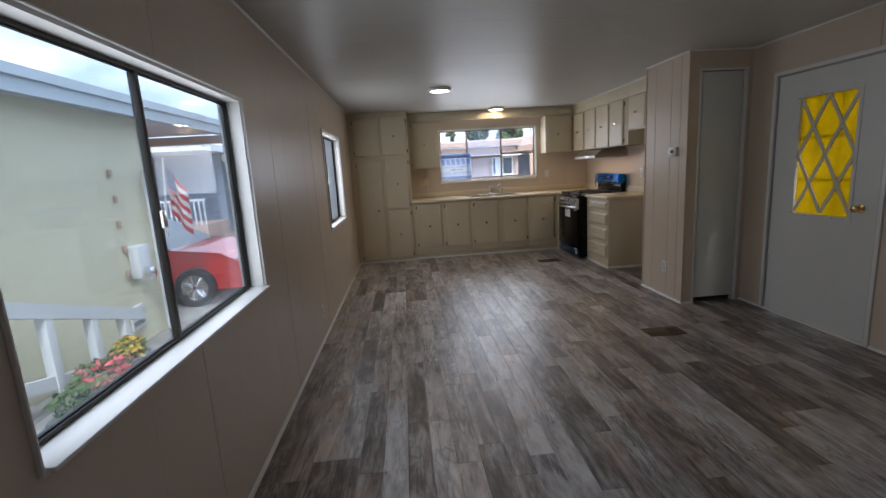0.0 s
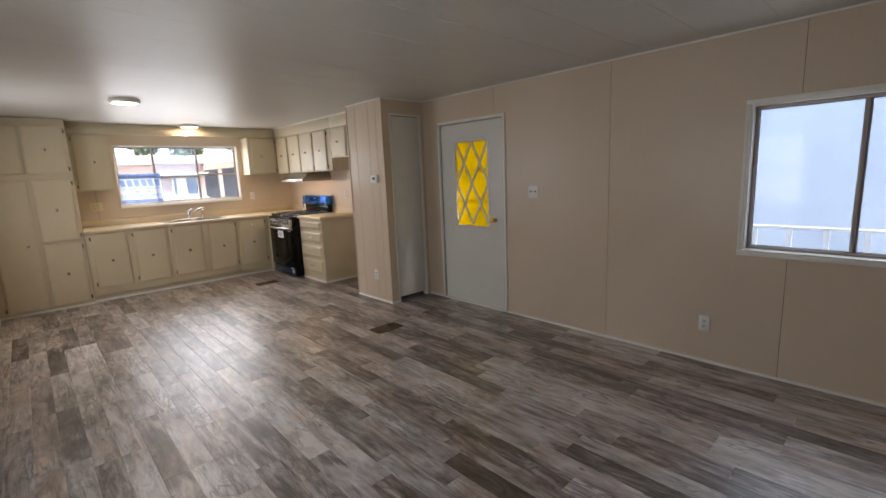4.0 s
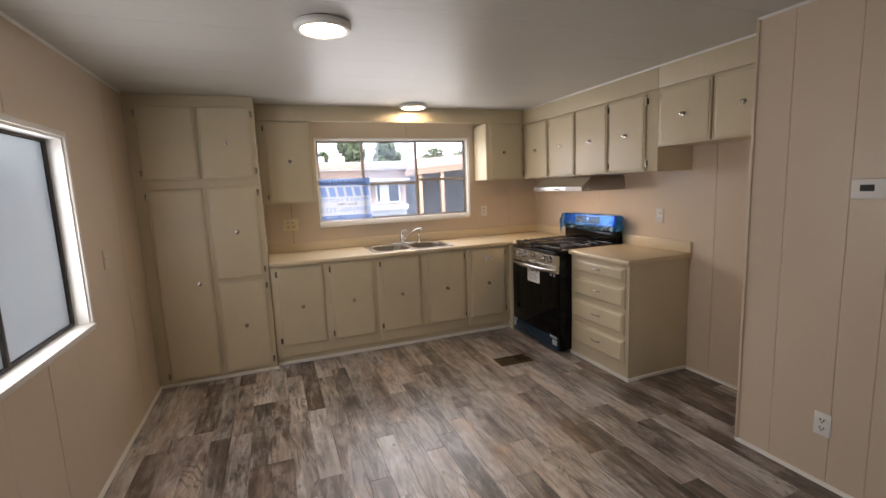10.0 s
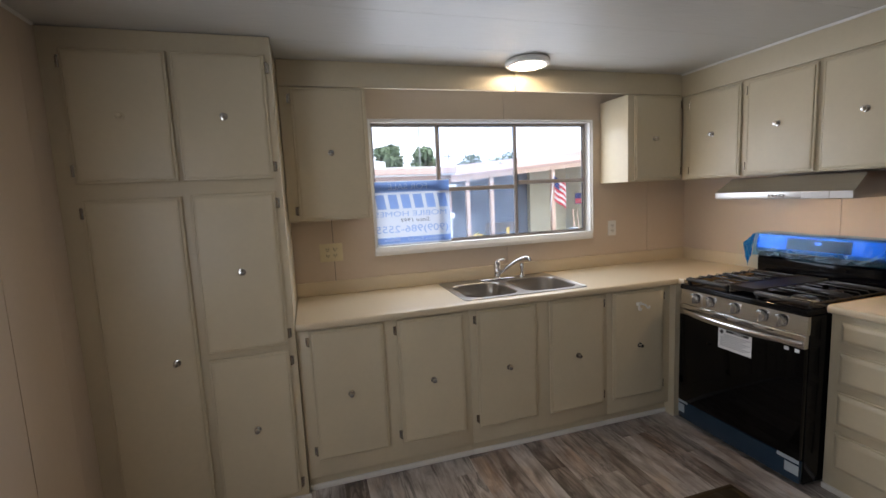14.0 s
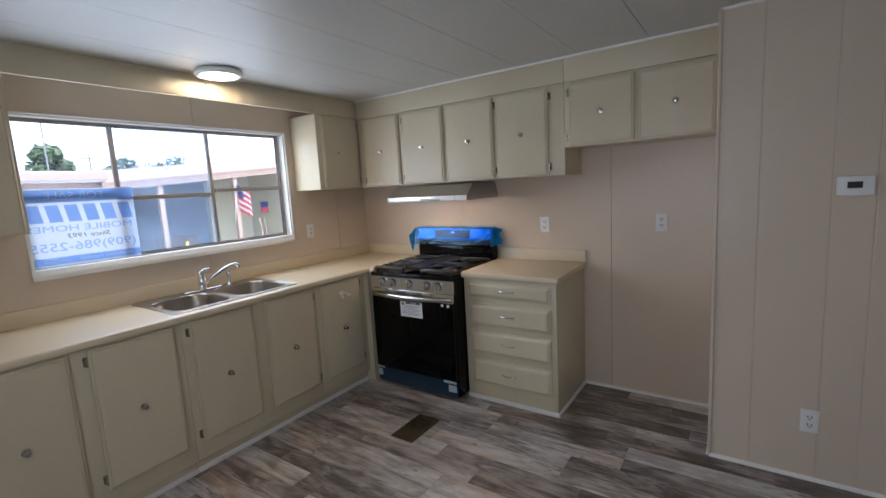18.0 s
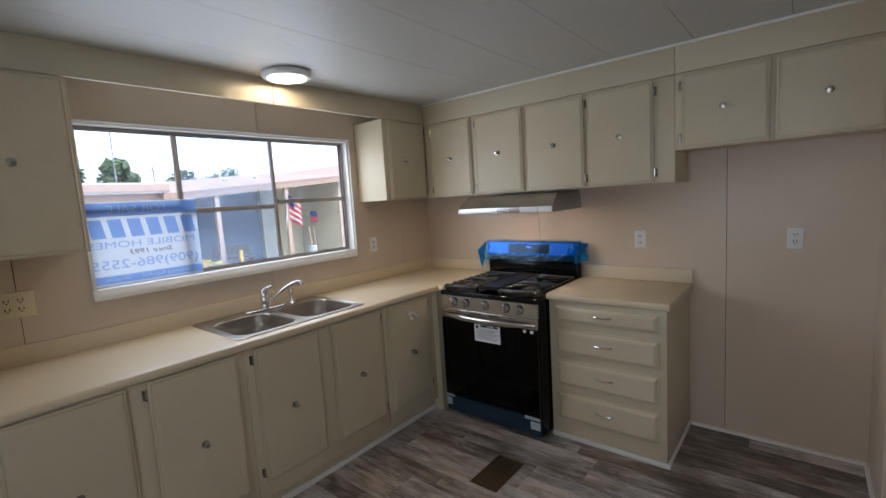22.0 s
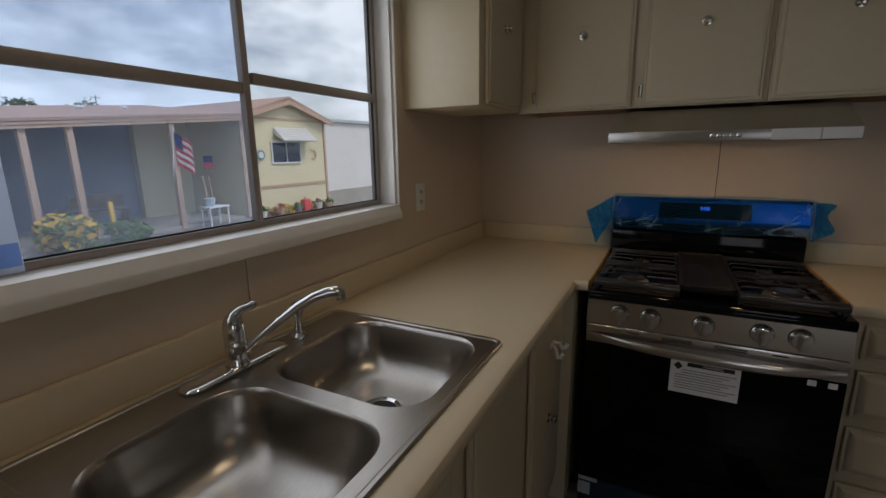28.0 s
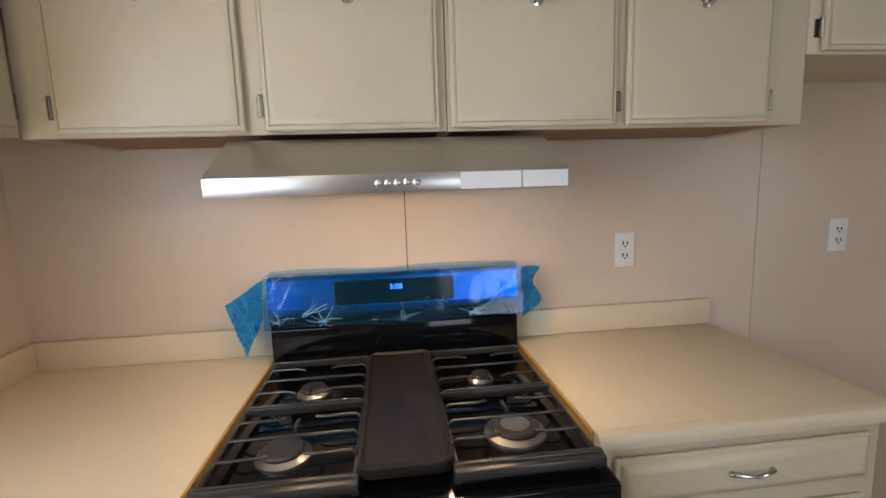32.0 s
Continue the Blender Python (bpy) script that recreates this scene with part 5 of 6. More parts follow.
for fu, fv, count in ((0.03, 0.80, 3), (0.05, 0.15, 4), (0.16, 0.30, 5), (0.22, 0.12, 6), (0.52, 0.10, 4), (0.66, 0.30, 3), (0.80, 0.12, 5), (0.88, 0.35, 5), (0.96, 0.70, 4)):
    for k in range(count):
        ang, ln = rnd.uniform(0.1, 3.0), rnd.uniform(0.022, 0.070)
        pts = []
        for i in range(6):
            r_ = ln * (i / 5 - 0.25)
            u_ = 0.100 + 0.756 * fu + r_ * math.cos(ang) * 1.25 + 0.006 * math.sin(3 * i / 5 + k)
            v_ = min(0.97, max(0.03, fv + (r_ * math.sin(ang) + 0.004 * math.sin(4 * i / 5 + 2 * k)) / 0.147))
            pts.append((min(0.862, max(0.094, u_)), -0.0215 + 0.024 * v_, 0.050 + 0.147 * v_))
        bm = bmesh.new()
        tube(bm, pts, rnd.uniform(0.0005, 0.0011), 5)
        part("crease", bm, M_CREASE, film)
part("top_fold", film_sheet(120, 8, lambda u, v: (0.100 + 0.756 * u, 0.018 + 0.085 * v, 0.1985 + 0.003 * math.sin(11 * u)), 0.004, 3, 12, 0.003), M_FILM, film)
part("end_flap", film_sheet(44, 44, lambda u, v: (0.100 - 0.125 * u + 0.055 * u * (1 - v), -0.008 + 0.02 * v + 0.05 * u, 0.195 - 0.235 * (1 - v) * (0.45 + 0.55 * u) - 0.085 * u * v), 0.014, 5, 44, 0.022), M_FLAP, film, "loose flap hanging at the end")
part("end_flap", film_sheet(36, 44, lambda u, v: (0.850 + 0.078 * u * (0.84 + 0.16 * math.sin(7 * v + 0.6)), -0.008 + 0.02 * v + 0.05 * u, 0.192 - 0.012 * u - 0.15 * (1 - v) * (1 - 0.25 * u)), 0.014, 8, 44, 0.020), M_FLAP, film, "loose flap hanging at the end")

# ---- ceiling lamps ----
M_DIFF = glowing("lit_diffuser", (1.0, 0.80, 0.54), LAMP)
for lx, ly in ((1.022, 5.170), (2.062, 7.085)):
    lamp = thing("ceiling_light", "round flush ceiling light with white rim, lit", "ceiling light", lx, ly, ZC, group="flush ceiling lights")
    bm = bmesh.new()
    lathe(bm, [(0.118, 0), (0.130, -0.006), (0.132, -0.022), (0.124, -0.033), (0.108, -0.036), (0.101, -0.032), (0.101, -0.028)], 40, cap=False)
    part("rim", bm, M_WHITE, lamp)
    bm = bmesh.new()
    lathe(bm, [(0.100, -0.026), (0.100, -0.0295), (0.08, -0.033), (0.03, -0.035)], 32)
    part("diffuser", bm, M_DIFF, lamp, "glowing warm white diffuser")


# ---- plates on the walls ----
def outlet(x, y, z, rz, mat=None, gang=1, label="white duplex outlet on the wall"):
    mat = mat or M_WHITE
    o = thing("outlet", label, "outlet", x, y, z, rz)
    hw = 0.036 * gang
    part("plate", boxes(((-hw, -0.005, -0.058), (hw, 0.0, 0.058)), bevel=0.002), mat, o)
    for g in range(gang):
        cx = (g - (gang - 1) / 2) * 0.046
        for cz in (-0.020, 0.020):
            bm = bmesh.new()
            ring_loft(bm, [rounded(cx - 0.0165, cx + 0.0165, cz - 0.014, cz + 0.014, 0.010, 0, 4), rounded(cx - 0.0165, cx + 0.0165, cz - 0.014, cz + 0.014, 0.010, 0.007, 4)])
            bmesh.ops.transform(bm, matrix=Matrix(((1, 0, 0, 0), (0, 0, -1, 0), (0, 1, 0, 0), (0, 0, 0, 1))), verts=bm.verts[:])
            s = part("socket", bm, mat, o)
            part("slot", boxes(((cx - 0.0095, -0.0082, cz - 0.003), (cx - 0.0055, -0.0068, cz + 0.009)), ((cx + 0.0055, -0.0082, cz - 0.003), (cx + 0.0095, -0.0068, cz + 0.008)), ((cx - 0.003, -0.0082, cz - 0.011), (cx + 0.003, -0.0068, cz - 0.006))), M_SLOT, s)
    return o


outlet(XE, 5.702, 1.207, -90)
outlet(XE, 4.894, 1.221, -90)
outlet(XE, 0.791, 0.294, -90)
outlet(CX, 4.152, 0.306, -90)
outlet(0.884, YN, 1.205, 0, M_ALMOND, 2, "almond double outlet plate beside the window")
outlet(3.010, YN, 1.223, 0, M_WHITE, 1, "white duplex outlet beside the window")
outlet(XW, 3.740, 0.250, 90)
sw = thing("light_switch", "white light switch plate with two toggles", "light switch", XE, 2.305, 1.258, -90)
part("plate", boxes(((-0.058, -0.005, -0.058), (0.058, 0, 0.058)), bevel=0.002), M_WHITE, sw)
for cx in (-0.023, 0.023):
    part("toggle", boxes(((cx - 0.005, -0.014, -0.002), (cx + 0.005, -0.004, 0.012)), bevel=0.002), M_SLOT, sw)
sw2 = thing("light_switch", "white single light switch plate near the pantry", "light switch", XW, 6.12, 1.17, 90)
part("plate", boxes(((-0.036, -0.005, -0.058), (0.036, 0, 0.058)), bevel=0.002), M_WALL, sw2)
part("toggle", boxes(((-0.005, -0.014, -0.002), (0.005, -0.004, 0.012)), bevel=0.002), M_WHITE, sw2)
th = thing("thermostat", "small white thermostat with a grey display", "thermostat", CX, 4.047, 1.437, -90)
part("case", boxes(((-0.062, -0.026, -0.043), (0.062, 0, 0.043)), bevel=0.005), M_WHITE, th)
part("display", boxes(((-0.028, -0.0275, -0.010), (0.022, -0.0255, 0.018))), M_SLOT, th, "grey display window")

# ---- floor registers ----
for vx, vy in ((2.565, 6.165), (2.57, 3.235)):
    v = thing("floor_register", "brown metal floor register set among the planks", "floor register", vx, vy, 0.0, group="floor registers")
    part("frame", boxes(((-0.150, -0.085, 0.0), (0.150, -0.058, 0.005)), ((-0.150, 0.058, 0.0), (0.150, 0.085, 0.005)), ((-0.150, -0.058, 0.0), (-0.122, 0.058, 0.005)), ((0.122, -0.058, 0.0), (0.150, 0.058, 0.005)), bevel=0.001), M_VENT, v)
    part("well", boxes(((-0.122, -0.058, 0.0002), (0.122, 0.058, 0.001))), M_SLOT, v)
    part("damper", boxes(((-0.122, -0.058, 0.001), (0.035, 0.058, 0.0042)), bevel=0.001), M_VENT, v, "closed half of the register")
    for k in range(6):
        x = 0.043 + 0.0145 * k
        part("slat", boxes(((x - 0.003, -0.058, 0.001), (x + 0.003, 0.058, 0.0036))), M_VENT, v)

# ---- the sign in the kitchen window ----
M_BLUE = clear("blue_print", (0.70, 0.81, 1.0), dust=0.95, low=0.95)
M_BOARD = bpy.data.materials.new("translucent_board")
M_BOARD.use_nodes = True
bt = M_BOARD.node_tree
bp_ = bt.nodes["Principled BSDF"]
bp_.inputs["Base Color"].default_value = (0.78, 0.80, 0.84, 1)
bp_.inputs["Roughness"].default_value = 0.5
tl = bt.nodes.new("ShaderNodeBsdfTranslucent")
tl.inputs["Color"].default_value = (0.96, 0.97, 0.99, 1)
bx_ = bt.nodes.new("ShaderNodeMixShader")
bx_.inputs["Fac"].default_value = 0.9
bt.links.new(bp_.outputs[0], bx_.inputs[1])
bt.links.new(tl.outputs[0], bx_.inputs[2])
bt.links.new(bx_.outputs[0], bt.nodes["Material Output"].inputs["Surface"])
sx0, sx1, sz0, sz1 = 1.189, 1.712, 1.216, 1.646
sy = 7.606
sign = thing("sale_sign", "translucent white for-sale sign seen from behind in the window", "sign", sx0, sy, sz0)
bm = boxes(((0, 0, 0), (sx1 - sx0, 0.0015, sz1 - sz0)))
board = part("board", bm, M_BOARD, sign)
W_, H_ = sx1 - sx0, sz1 - sz0
part("band", boxes(((0.004, -0.0012, H_ - 0.075), (W_ - 0.002, -0.0002, H_ - 0.006))), M_BLUE, board, "blue band")
part("band", boxes(((0.004, -0.0012, 0.012), (W_ - 0.002, -0.0002, 0.052))), M_BLUE, board, "blue band")
MIR = Matrix.Scale(-1, 4, X)


def back_letters(text, size, cx, cz, mat, wide, label, lean=0.0):
    sh = Matrix.Identity(4)
    sh[0][2] = -lean
    return letters("lettering", text, size, Matrix.Translation((cx, -0.0018, cz)) @ sh @ MIR @ UPR, mat, board, label, wide=wide)


back_letters("FOR SALE", 0.055, W_ * 0.44, H_ - 0.040, M_BOARD, 0.27, "reversed words FOR SALE")
for k in range(6):
    bm = bmesh.new()
    x0 = 0.002 + 0.086 * k
    z0, z1 = H_ - 0.185, H_ - 0.090
    ring_loft(bm, [[(x0 + 0.016, y, z0), (x0 + 0.076, y, z0), (x0 + 0.060, y, z1), (x0, y, z1)] for y in (-0.0012, -0.0002)])
    part("logo_block", bm, M_BLUE, board, "slanted blue logo block")
back_letters("MOBILE HOMES", 0.048, W_ * 0.47, H_ - 0.222, M_BLUE, 0.50, "reversed words MOBILE HOMES")
back_letters("Since 1993", 0.036, W_ * 0.52, H_ - 0.266, M_GREYINK, 0.20, "reversed words Since 1993", 0.25)
back_letters("(909)986-2555", 0.066, W_ * 0.48, H_ - 0.325, M_BLUE, 0.505, "reversed telephone number")
back_letters("Hablamos Español", 0.026, W_ * 0.66, 0.032, M_BOARD, 0.26, "reversed words Hablamos Español")
part("print_line", boxes(((0.05, -0.0020, 0.026), (0.16, -0.0013, 0.040))), M_BOARD, board)


# ---- outside ----
M_GROUND = material("dry_ground", (0.24, 0.225, 0.20), 0.9, vary=0.10, stain=0.12, scale=8, big=0.3, bump=0.3, bump_scale=20)
M_ASPH = material("asphalt", (0.10, 0.10, 0.105), 0.9, vary=0.10, stain=0.10, scale=60, big=0.4, bump=0.2, bump_scale=80)
M_CONC = material("concrete", (0.34, 0.325, 0.30), 0.85, vary=0.06, stain=0.08, scale=30, big=0.8)
M_YSID = material("pale_yellow_siding", (0.66, 0.62, 0.45), 0.6, vary=0.02, stain=0.04, scale=12, big=0.8)
M_PINK = material("pinkish_siding", (0.46, 0.34, 0.30), 0.6, vary=0.03, stain=0.05, scale=12, big=0.7)
M_ROOF = material("faded_brown_roof", (0.40, 0.27, 0.225), 0.8, vary=0.08, stain=0.08, scale=30, big=1.5)
M_EAVE = material("pale_blue_fascia", (0.42, 0.48, 0.53), 0.5, vary=0.02, stain=0.04)
M_BLUEW = material("blue_grey_siding", (0.16, 0.20, 0.27), 0.7, vary=0.04, stain=0.08, scale=10, big=0.5)
M_TAN = material("tan_post_paint", (0.48, 0.34, 0.26), 0.6, vary=0.05)
M_OUTW = material("white_outdoor_paint", (0.66, 0.67, 0.68), 0.5, vary=0.03, stain=0.04)
M_DARKW = material("dark_window", (0.04, 0.07, 0.11), 0.08, vary=0.03)
M_LEAF = material("leaves", (0.085, 0.13, 0.065), 0.7, vary=0.25, stain=0.2, scale=3, by_object=0.15)
M_PLANT = material("plant_leaves", (0.10, 0.17, 0.05), 0.7, vary=0.25, stain=0.2, scale=8)
M_FLOWER = material("pink_flowers", (0.72, 0.16, 0.17), 0.7, vary=0.2, stain=0.15, scale=20)
M_YFLOW = material("yellow_flowers", (0.70, 0.45, 0.06), 0.7, vary=0.2, stain=0.15, scale=20)
M_BARK = material("bark", (0.14, 0.10, 0.07), 0.9, vary=0.15)
M_POT = material("grey_pot", (0.22, 0.23, 0.24), 0.6, vary=0.06)
M_RED = material("red_car_paint", (0.55, 0.018, 0.025), 0.22, vary=0.02, stain=0.03, coat=0.7)
M_TYRE = material("tyre_rubber", (0.015, 0.015, 0.016), 0.7)
M_PALEBLUE = material("pale_blue_siding", (0.26, 0.325, 0.41), 0.5, vary=0.02, stain=0.05, scale=10, big=0.6)
GZ = -0.72

bm = boxes(((-200, -200, GZ - 0.1), (200, 200, GZ)))
structure("ground", bm, M_GROUND, "pale bare ground round the homes", "ground")
structure("road", boxes(((-200, 9.5, GZ), (200, 16.0, GZ + 0.015))), M_ASPH, "grey asphalt park road", "road")
structure("pavement", boxes(((-200, 16.0, GZ), (200, 16.35, GZ + 0.06)), bevel=0.01), M_CONC, "low concrete edge of the road", "pavement")
structure("driveway", boxes(((-7.5, 7.0, GZ), (-0.8, 9.5, GZ + 0.012))), M_CONC, "concrete driveway beside the home", "driveway")
# our own home: siding, roof edge and skirting
for p, q, lo, hi in cut(YS - TH, YN + TH, 0, ZC + 0.05, [LW, SW]):
    structure("siding_west", boxes(((XW - TH - 0.014, p, lo), (XW - TH - 0.001, q, hi))), M_OUTW, "white metal siding of the home", "siding")
for p, q, lo, hi in cut(YS - TH, YN + TH, 0, ZC + 0.05, [RW, DR]):
    structure("siding_east", boxes(((XE + TH + 0.001, p, lo), (XE + TH + 0.014, q, hi))), M_OUTW, "white metal siding of the home", "siding")
for p, q, lo, hi in cut(XW - TH, XE + TH, 0, ZC + 0.05, [KW]):
    structure("siding_north", boxes(((p, YN + TH + 0.001, lo), (q, YN + TH + 0.014, hi))), M_OUTW, "white metal siding of the home", "siding")
structure("siding_south", boxes(((XW - TH, YS - TH - 0.014, 0), (XE + TH, YS - TH - 0.001, ZC + 0.05))), M_OUTW, "white metal siding of the home", "siding")
structure("roof", boxes(((XW - TH - 0.25, YS - TH - 0.2, ZC + 0.07), (XE + TH + 0.3, YN + TH + 0.62, ZC + 0.16))), M_OUTW, "flat white metal roof with an overhang", "roof")
structure("skirting", boxes(((XW - TH + 0.02, YS - TH + 0.02, GZ), (XE + TH - 0.02, YN + TH - 0.02, -0.122))), M_OUTW, "white metal skirting under the home", "skirting")


def gable(name, label, x0, x1, y0, y1, zb, ze, zp, wall, over=0.25, roofmat=None):
    """A mobile home with its gable end towards -y."""
    h = thing(name, label, "house", (x0 + x1) / 2, y0, zb)
    b = Vector(((x0 + x1) / 2, y0, zb))
    bm = bmesh.new()
    xm = (x0 + x1) / 2
    ring_loft(bm, [[(x0, y, zb), (x1, y, zb), (x1, y, ze), (xm, y, zp), (x0, y, ze)] for y in (y0, y1)])
    part("wall", at_base(bm, b), wall, h, flat=True)
    bm = bmesh.new()
    k = (zp - ze) / (xm - x0)
    for s, a in ((-1, x0), (1, x1)):
        e = a + s * over
        ze2 = ze - k * over
        ring_loft(bm, [[(xm, y, zp + 0.01), (e, y, ze2 + 0.01), (e, y, ze2 + 0.09), (xm, y, zp + 0.09)] for y in (y0 - 0.3, y1 + 0.2)])
    part("roof", at_base(bm, b), roofmat or M_ROOF, h, flat=True)
    return h, b


# yellow home across the road, with its long porch
hy, hb = gable("mobile_home", "pale yellow mobile home with low brown gable roof", 11.90, 15.98, 19.5, 30.0, GZ, 2.66, 3.34, M_YSID)
part("skirt_band", at_base(boxes(((11.88, 19.46, 0.20), (16.0, 19.5, 0.30))), hb), M_TAN, hy)
part("gable_band", at_base(boxes(((11.91, 19.47, 2.60), (15.97, 19.5, 2.67))), hb), M_TAN, hy)
for cx in (11.885, 15.905):
    part("corner_board", at_base(boxes(((cx, 19.45, GZ), (cx + 0.10, 19.499, 2.66))), hb), M_TAN, hy, "tan corner board")
for s_ in (-1, 1):
    bm = bmesh.new()
    ring_loft(bm, [[(13.94 + s_ * x, y, z), (13.94 + s_ * x, y, z - 0.16)] + [(13.94, y, 3.16), (13.94, y, 3.32)] for x, z, y in ((2.30, 2.62, 19.19), (2.30, 2.62, 19.199))])
    part("gable_board", at_base(bm, hb), M_TAN, hy, "tan board under the gable's eave", flat=True)
wdw = part("window", at_base(boxes(((13.19, 19.46, 1.10), (14.52, 19.49, 1.80)), bevel=0.01), hb), M_DARKW, hy)
part("frame", at_base(boxes(((13.13, 19.44, 1.04), (14.58, 19.475, 1.10)), ((13.13, 19.44, 1.80), (14.58, 19.475, 1.86)), ((13.13, 19.44, 1.10), (13.19, 19.475, 1.80)), ((14.52, 19.44, 1.10), (14.58, 19.475, 1.80)), ((13.83, 19.44, 1.10), (13.87, 19.475, 1.80))), hb), M_OUTW, wdw)
aw = thing("window_awning", "white slatted metal awning over the yellow home's window", "awning", 13.87, 19.46, 1.9)
for k in range(7):
    bm = bmesh.new()
    y0_, z0_ = 19.46 - 0.075 * k, 2.34 - 0.067 * k
    ring_loft(bm, [[(x, y0_, z0_), (x, y0_ - 0.044, z0_ - 0.040), (x, y0_ - 0.044, z0_ - 0.052), (x, y0_, z0_ - 0.012)] for x in (13.06, 14.72)])
    part("slat", at_base(bm, (13.6, 19.46, 1.9)), M_OUTW, aw, flat=True)
    bm = bmesh.new()
    ring_loft(bm, [[(x, y0_ - 0.040, z0_ - 0.056), (x, y0_ - 0.079, z0_ - 0.092), (x, y0_ - 0.079, z0_ - 0.100), (x, y0_ - 0.040, z0_ - 0.064)] for x in (13.07, 14.71)])
    part("under_slat", at_base(bm, (13.6, 19.46, 1.9)), M_POT, aw, "grey slat set lower", flat=True)
for ax in (13.05, 14.71):
    bm = bmesh.new()
    ring_loft(bm, [[(x, 19.46, 2.33), (x, 18.94, 1.87), (x, 18.94, 1.83), (x, 19.46, 2.10)] for x in (ax, ax + 0.012)])
    part("end_panel", at_base(bm, (13.6, 19.46, 1.9)), M_OUTW, aw, flat=True)
M_TEAL = material("teal_paint", (0.10, 0.26, 0.30), 0.6, vary=0.05)
ck = thing("wall_ornament", "round teal-rimmed dial on the yellow wall", "ornament", 12.65, 19.46, 1.37)
bm = bmesh.new()
lathe(bm, [(0.16, 0.0), (0.175, 0.02), (0.16, 0.035), (0.125, 0.03), (0.12, 0.02)], 24, pose(0, 0, 0, 90))
part("rim", bm, M_TEAL, ck, "teal rim")
bm = bmesh.new()
lathe(bm, [(0.122, 0.018), (0.11, 0.022), (0.02, 0.022)], 24, pose(0, 0, 0, 90))
part("face", bm, M_OUTW, ck, "pale face")
ck = thing("wall_ornament", "tan crescent ornament on the yellow wall", "ornament", 15.22, 19.46, 1.37)
bm = bmesh.new()
tube(bm, [(0.16 * math.cos(a), -0.015, 0.17 * math.sin(a)) for a in [2.2 - 4.2 * k / 12 for k in range(13)]], 0.022, 8)
part("crescent", bm, M_TAN, ck)
porch = thing("porch", "long open porch with tan posts and brown roof", "porch", 8.6, 19.5, GZ)
pb = Vector((8.6, 19.5, GZ))
bm = bmesh.new()
ring_loft(bm, [[(x, 19.2, z), (x, 24.5, z + 0.55), (x, 24.5, z + 0.63), (x, 19.2, z + 0.08)] for x, z in ((5.5, 2.10), (11.9, 2.63))])
part("roof", at_base(bm, pb), M_ROOF, porch, flat=True)
for k in range(3):
    bm = bmesh.new()
    ring_loft(bm, [[(x, 19.14 + 0.02 * k, z - 0.08 * k), (x, 19.22, z - 0.08 * k), (x, 19.22, z + 0.07 - 0.08 * k), (x, 19.14 + 0.02 * k, z + 0.07 - 0.08 * k)] for x, z in ((5.5, 2.12), (11.9, 2.65))])
    part("fascia_board", at_base(bm, pb), M_TAN if k else M_ROOF, porch, flat=True)
for px in (6.05, 6.95, 9.4):
    part("post", at_base(boxes(((px, 19.25, GZ), (px + 0.14, 19.39, 2.05 + 0.083 * (px - 5.5))), bevel=0.01), pb), M_TAN, porch)
part("back_wall", at_base(boxes(((5.4, 22.2, GZ), (11.6, 22.35, 2.6))), pb), M_BLUEW, porch, "blue-grey wall in the shade")
part("side_wall", at_base(boxes(((9.9, 21.9, GZ), (11.64, 22.15, 2.6))), pb), M_YSID, porch, "pale yellow wall at the back of the porch")
part("deck", at_base(boxes(((5.5, 19.3, GZ), (11.6, 22.2, GZ + 0.10))), pb), M_CONC, porch)
for vx, vz, vs in ((8.67, 2.83, 0.55), (9.9, 2.93, 0.4)):
    rv = thing("roof_vent", "small vent standing on the porch roof", "roof vent", vx, 22.2, vz - 0.1)
    bm = bmesh.new()
    lathe(bm, [(0.16 * vs, -0.2), (0.16 * vs, 0.12 * vs), (0.26 * vs, 0.14 * vs), (0.2 * vs, 0.24 * vs), (0.05 * vs, 0.26 * vs)], 12)
    part("cowl", bm, M_OUTW, rv)

# flag on the porch post
M_FRED = material("flag_red", (0.62, 0.06, 0.08), 0.8, vary=0.05)
M_FWHITE = material("flag_white", (0.78, 0.77, 0.76), 0.8, vary=0.04)
M_FBLUE = material("flag_blue", (0.03, 0.05, 0.20), 0.8, vary=0.05)


def flag(x, y, z, w, h, lean, lab):
    f = thing("flag", lab, "flag", x, y, z)
    bm = bmesh.new()
    tube(bm, [(-0.15, 0.05, -0.35), (-0.02, 0, h + 0.1)], 0.015, 8)
    part("pole", bm, M_OUTW, f)

    def cloth(u0, u1, v0, v1):
        bm = bmesh.new()
        for a in range(6):
            q = []
            for u in (u0 + (u1 - u0) * a / 6, u0 + (u1 - u0) * (a + 1) / 6):
                for v in (v0, v1):
                    q.append(bm.verts.new((u * w, 0.05 * math.sin(7 * u), h * v - lean * u)))
            bm.faces.new((q[0], q[2], q[3], q[1]))
        bmesh.ops.solidify(bm, geom=bm.faces[:], thickness=0.004)
        return bm

    for k in range(9):
        part("stripe", cloth(0.42 if k > 4 else 0, 1, k / 9, (k + 1) / 9), M_FRED if k % 2 == 0 else M_FWHITE, f)
    part("canton", cloth(0, 0.42, 5 / 9, 1), M_FBLUE, f)


flag(9.48, 19.2, 1.15, 0.50, 0.92, 0.35, "striped flag hanging from the porch")


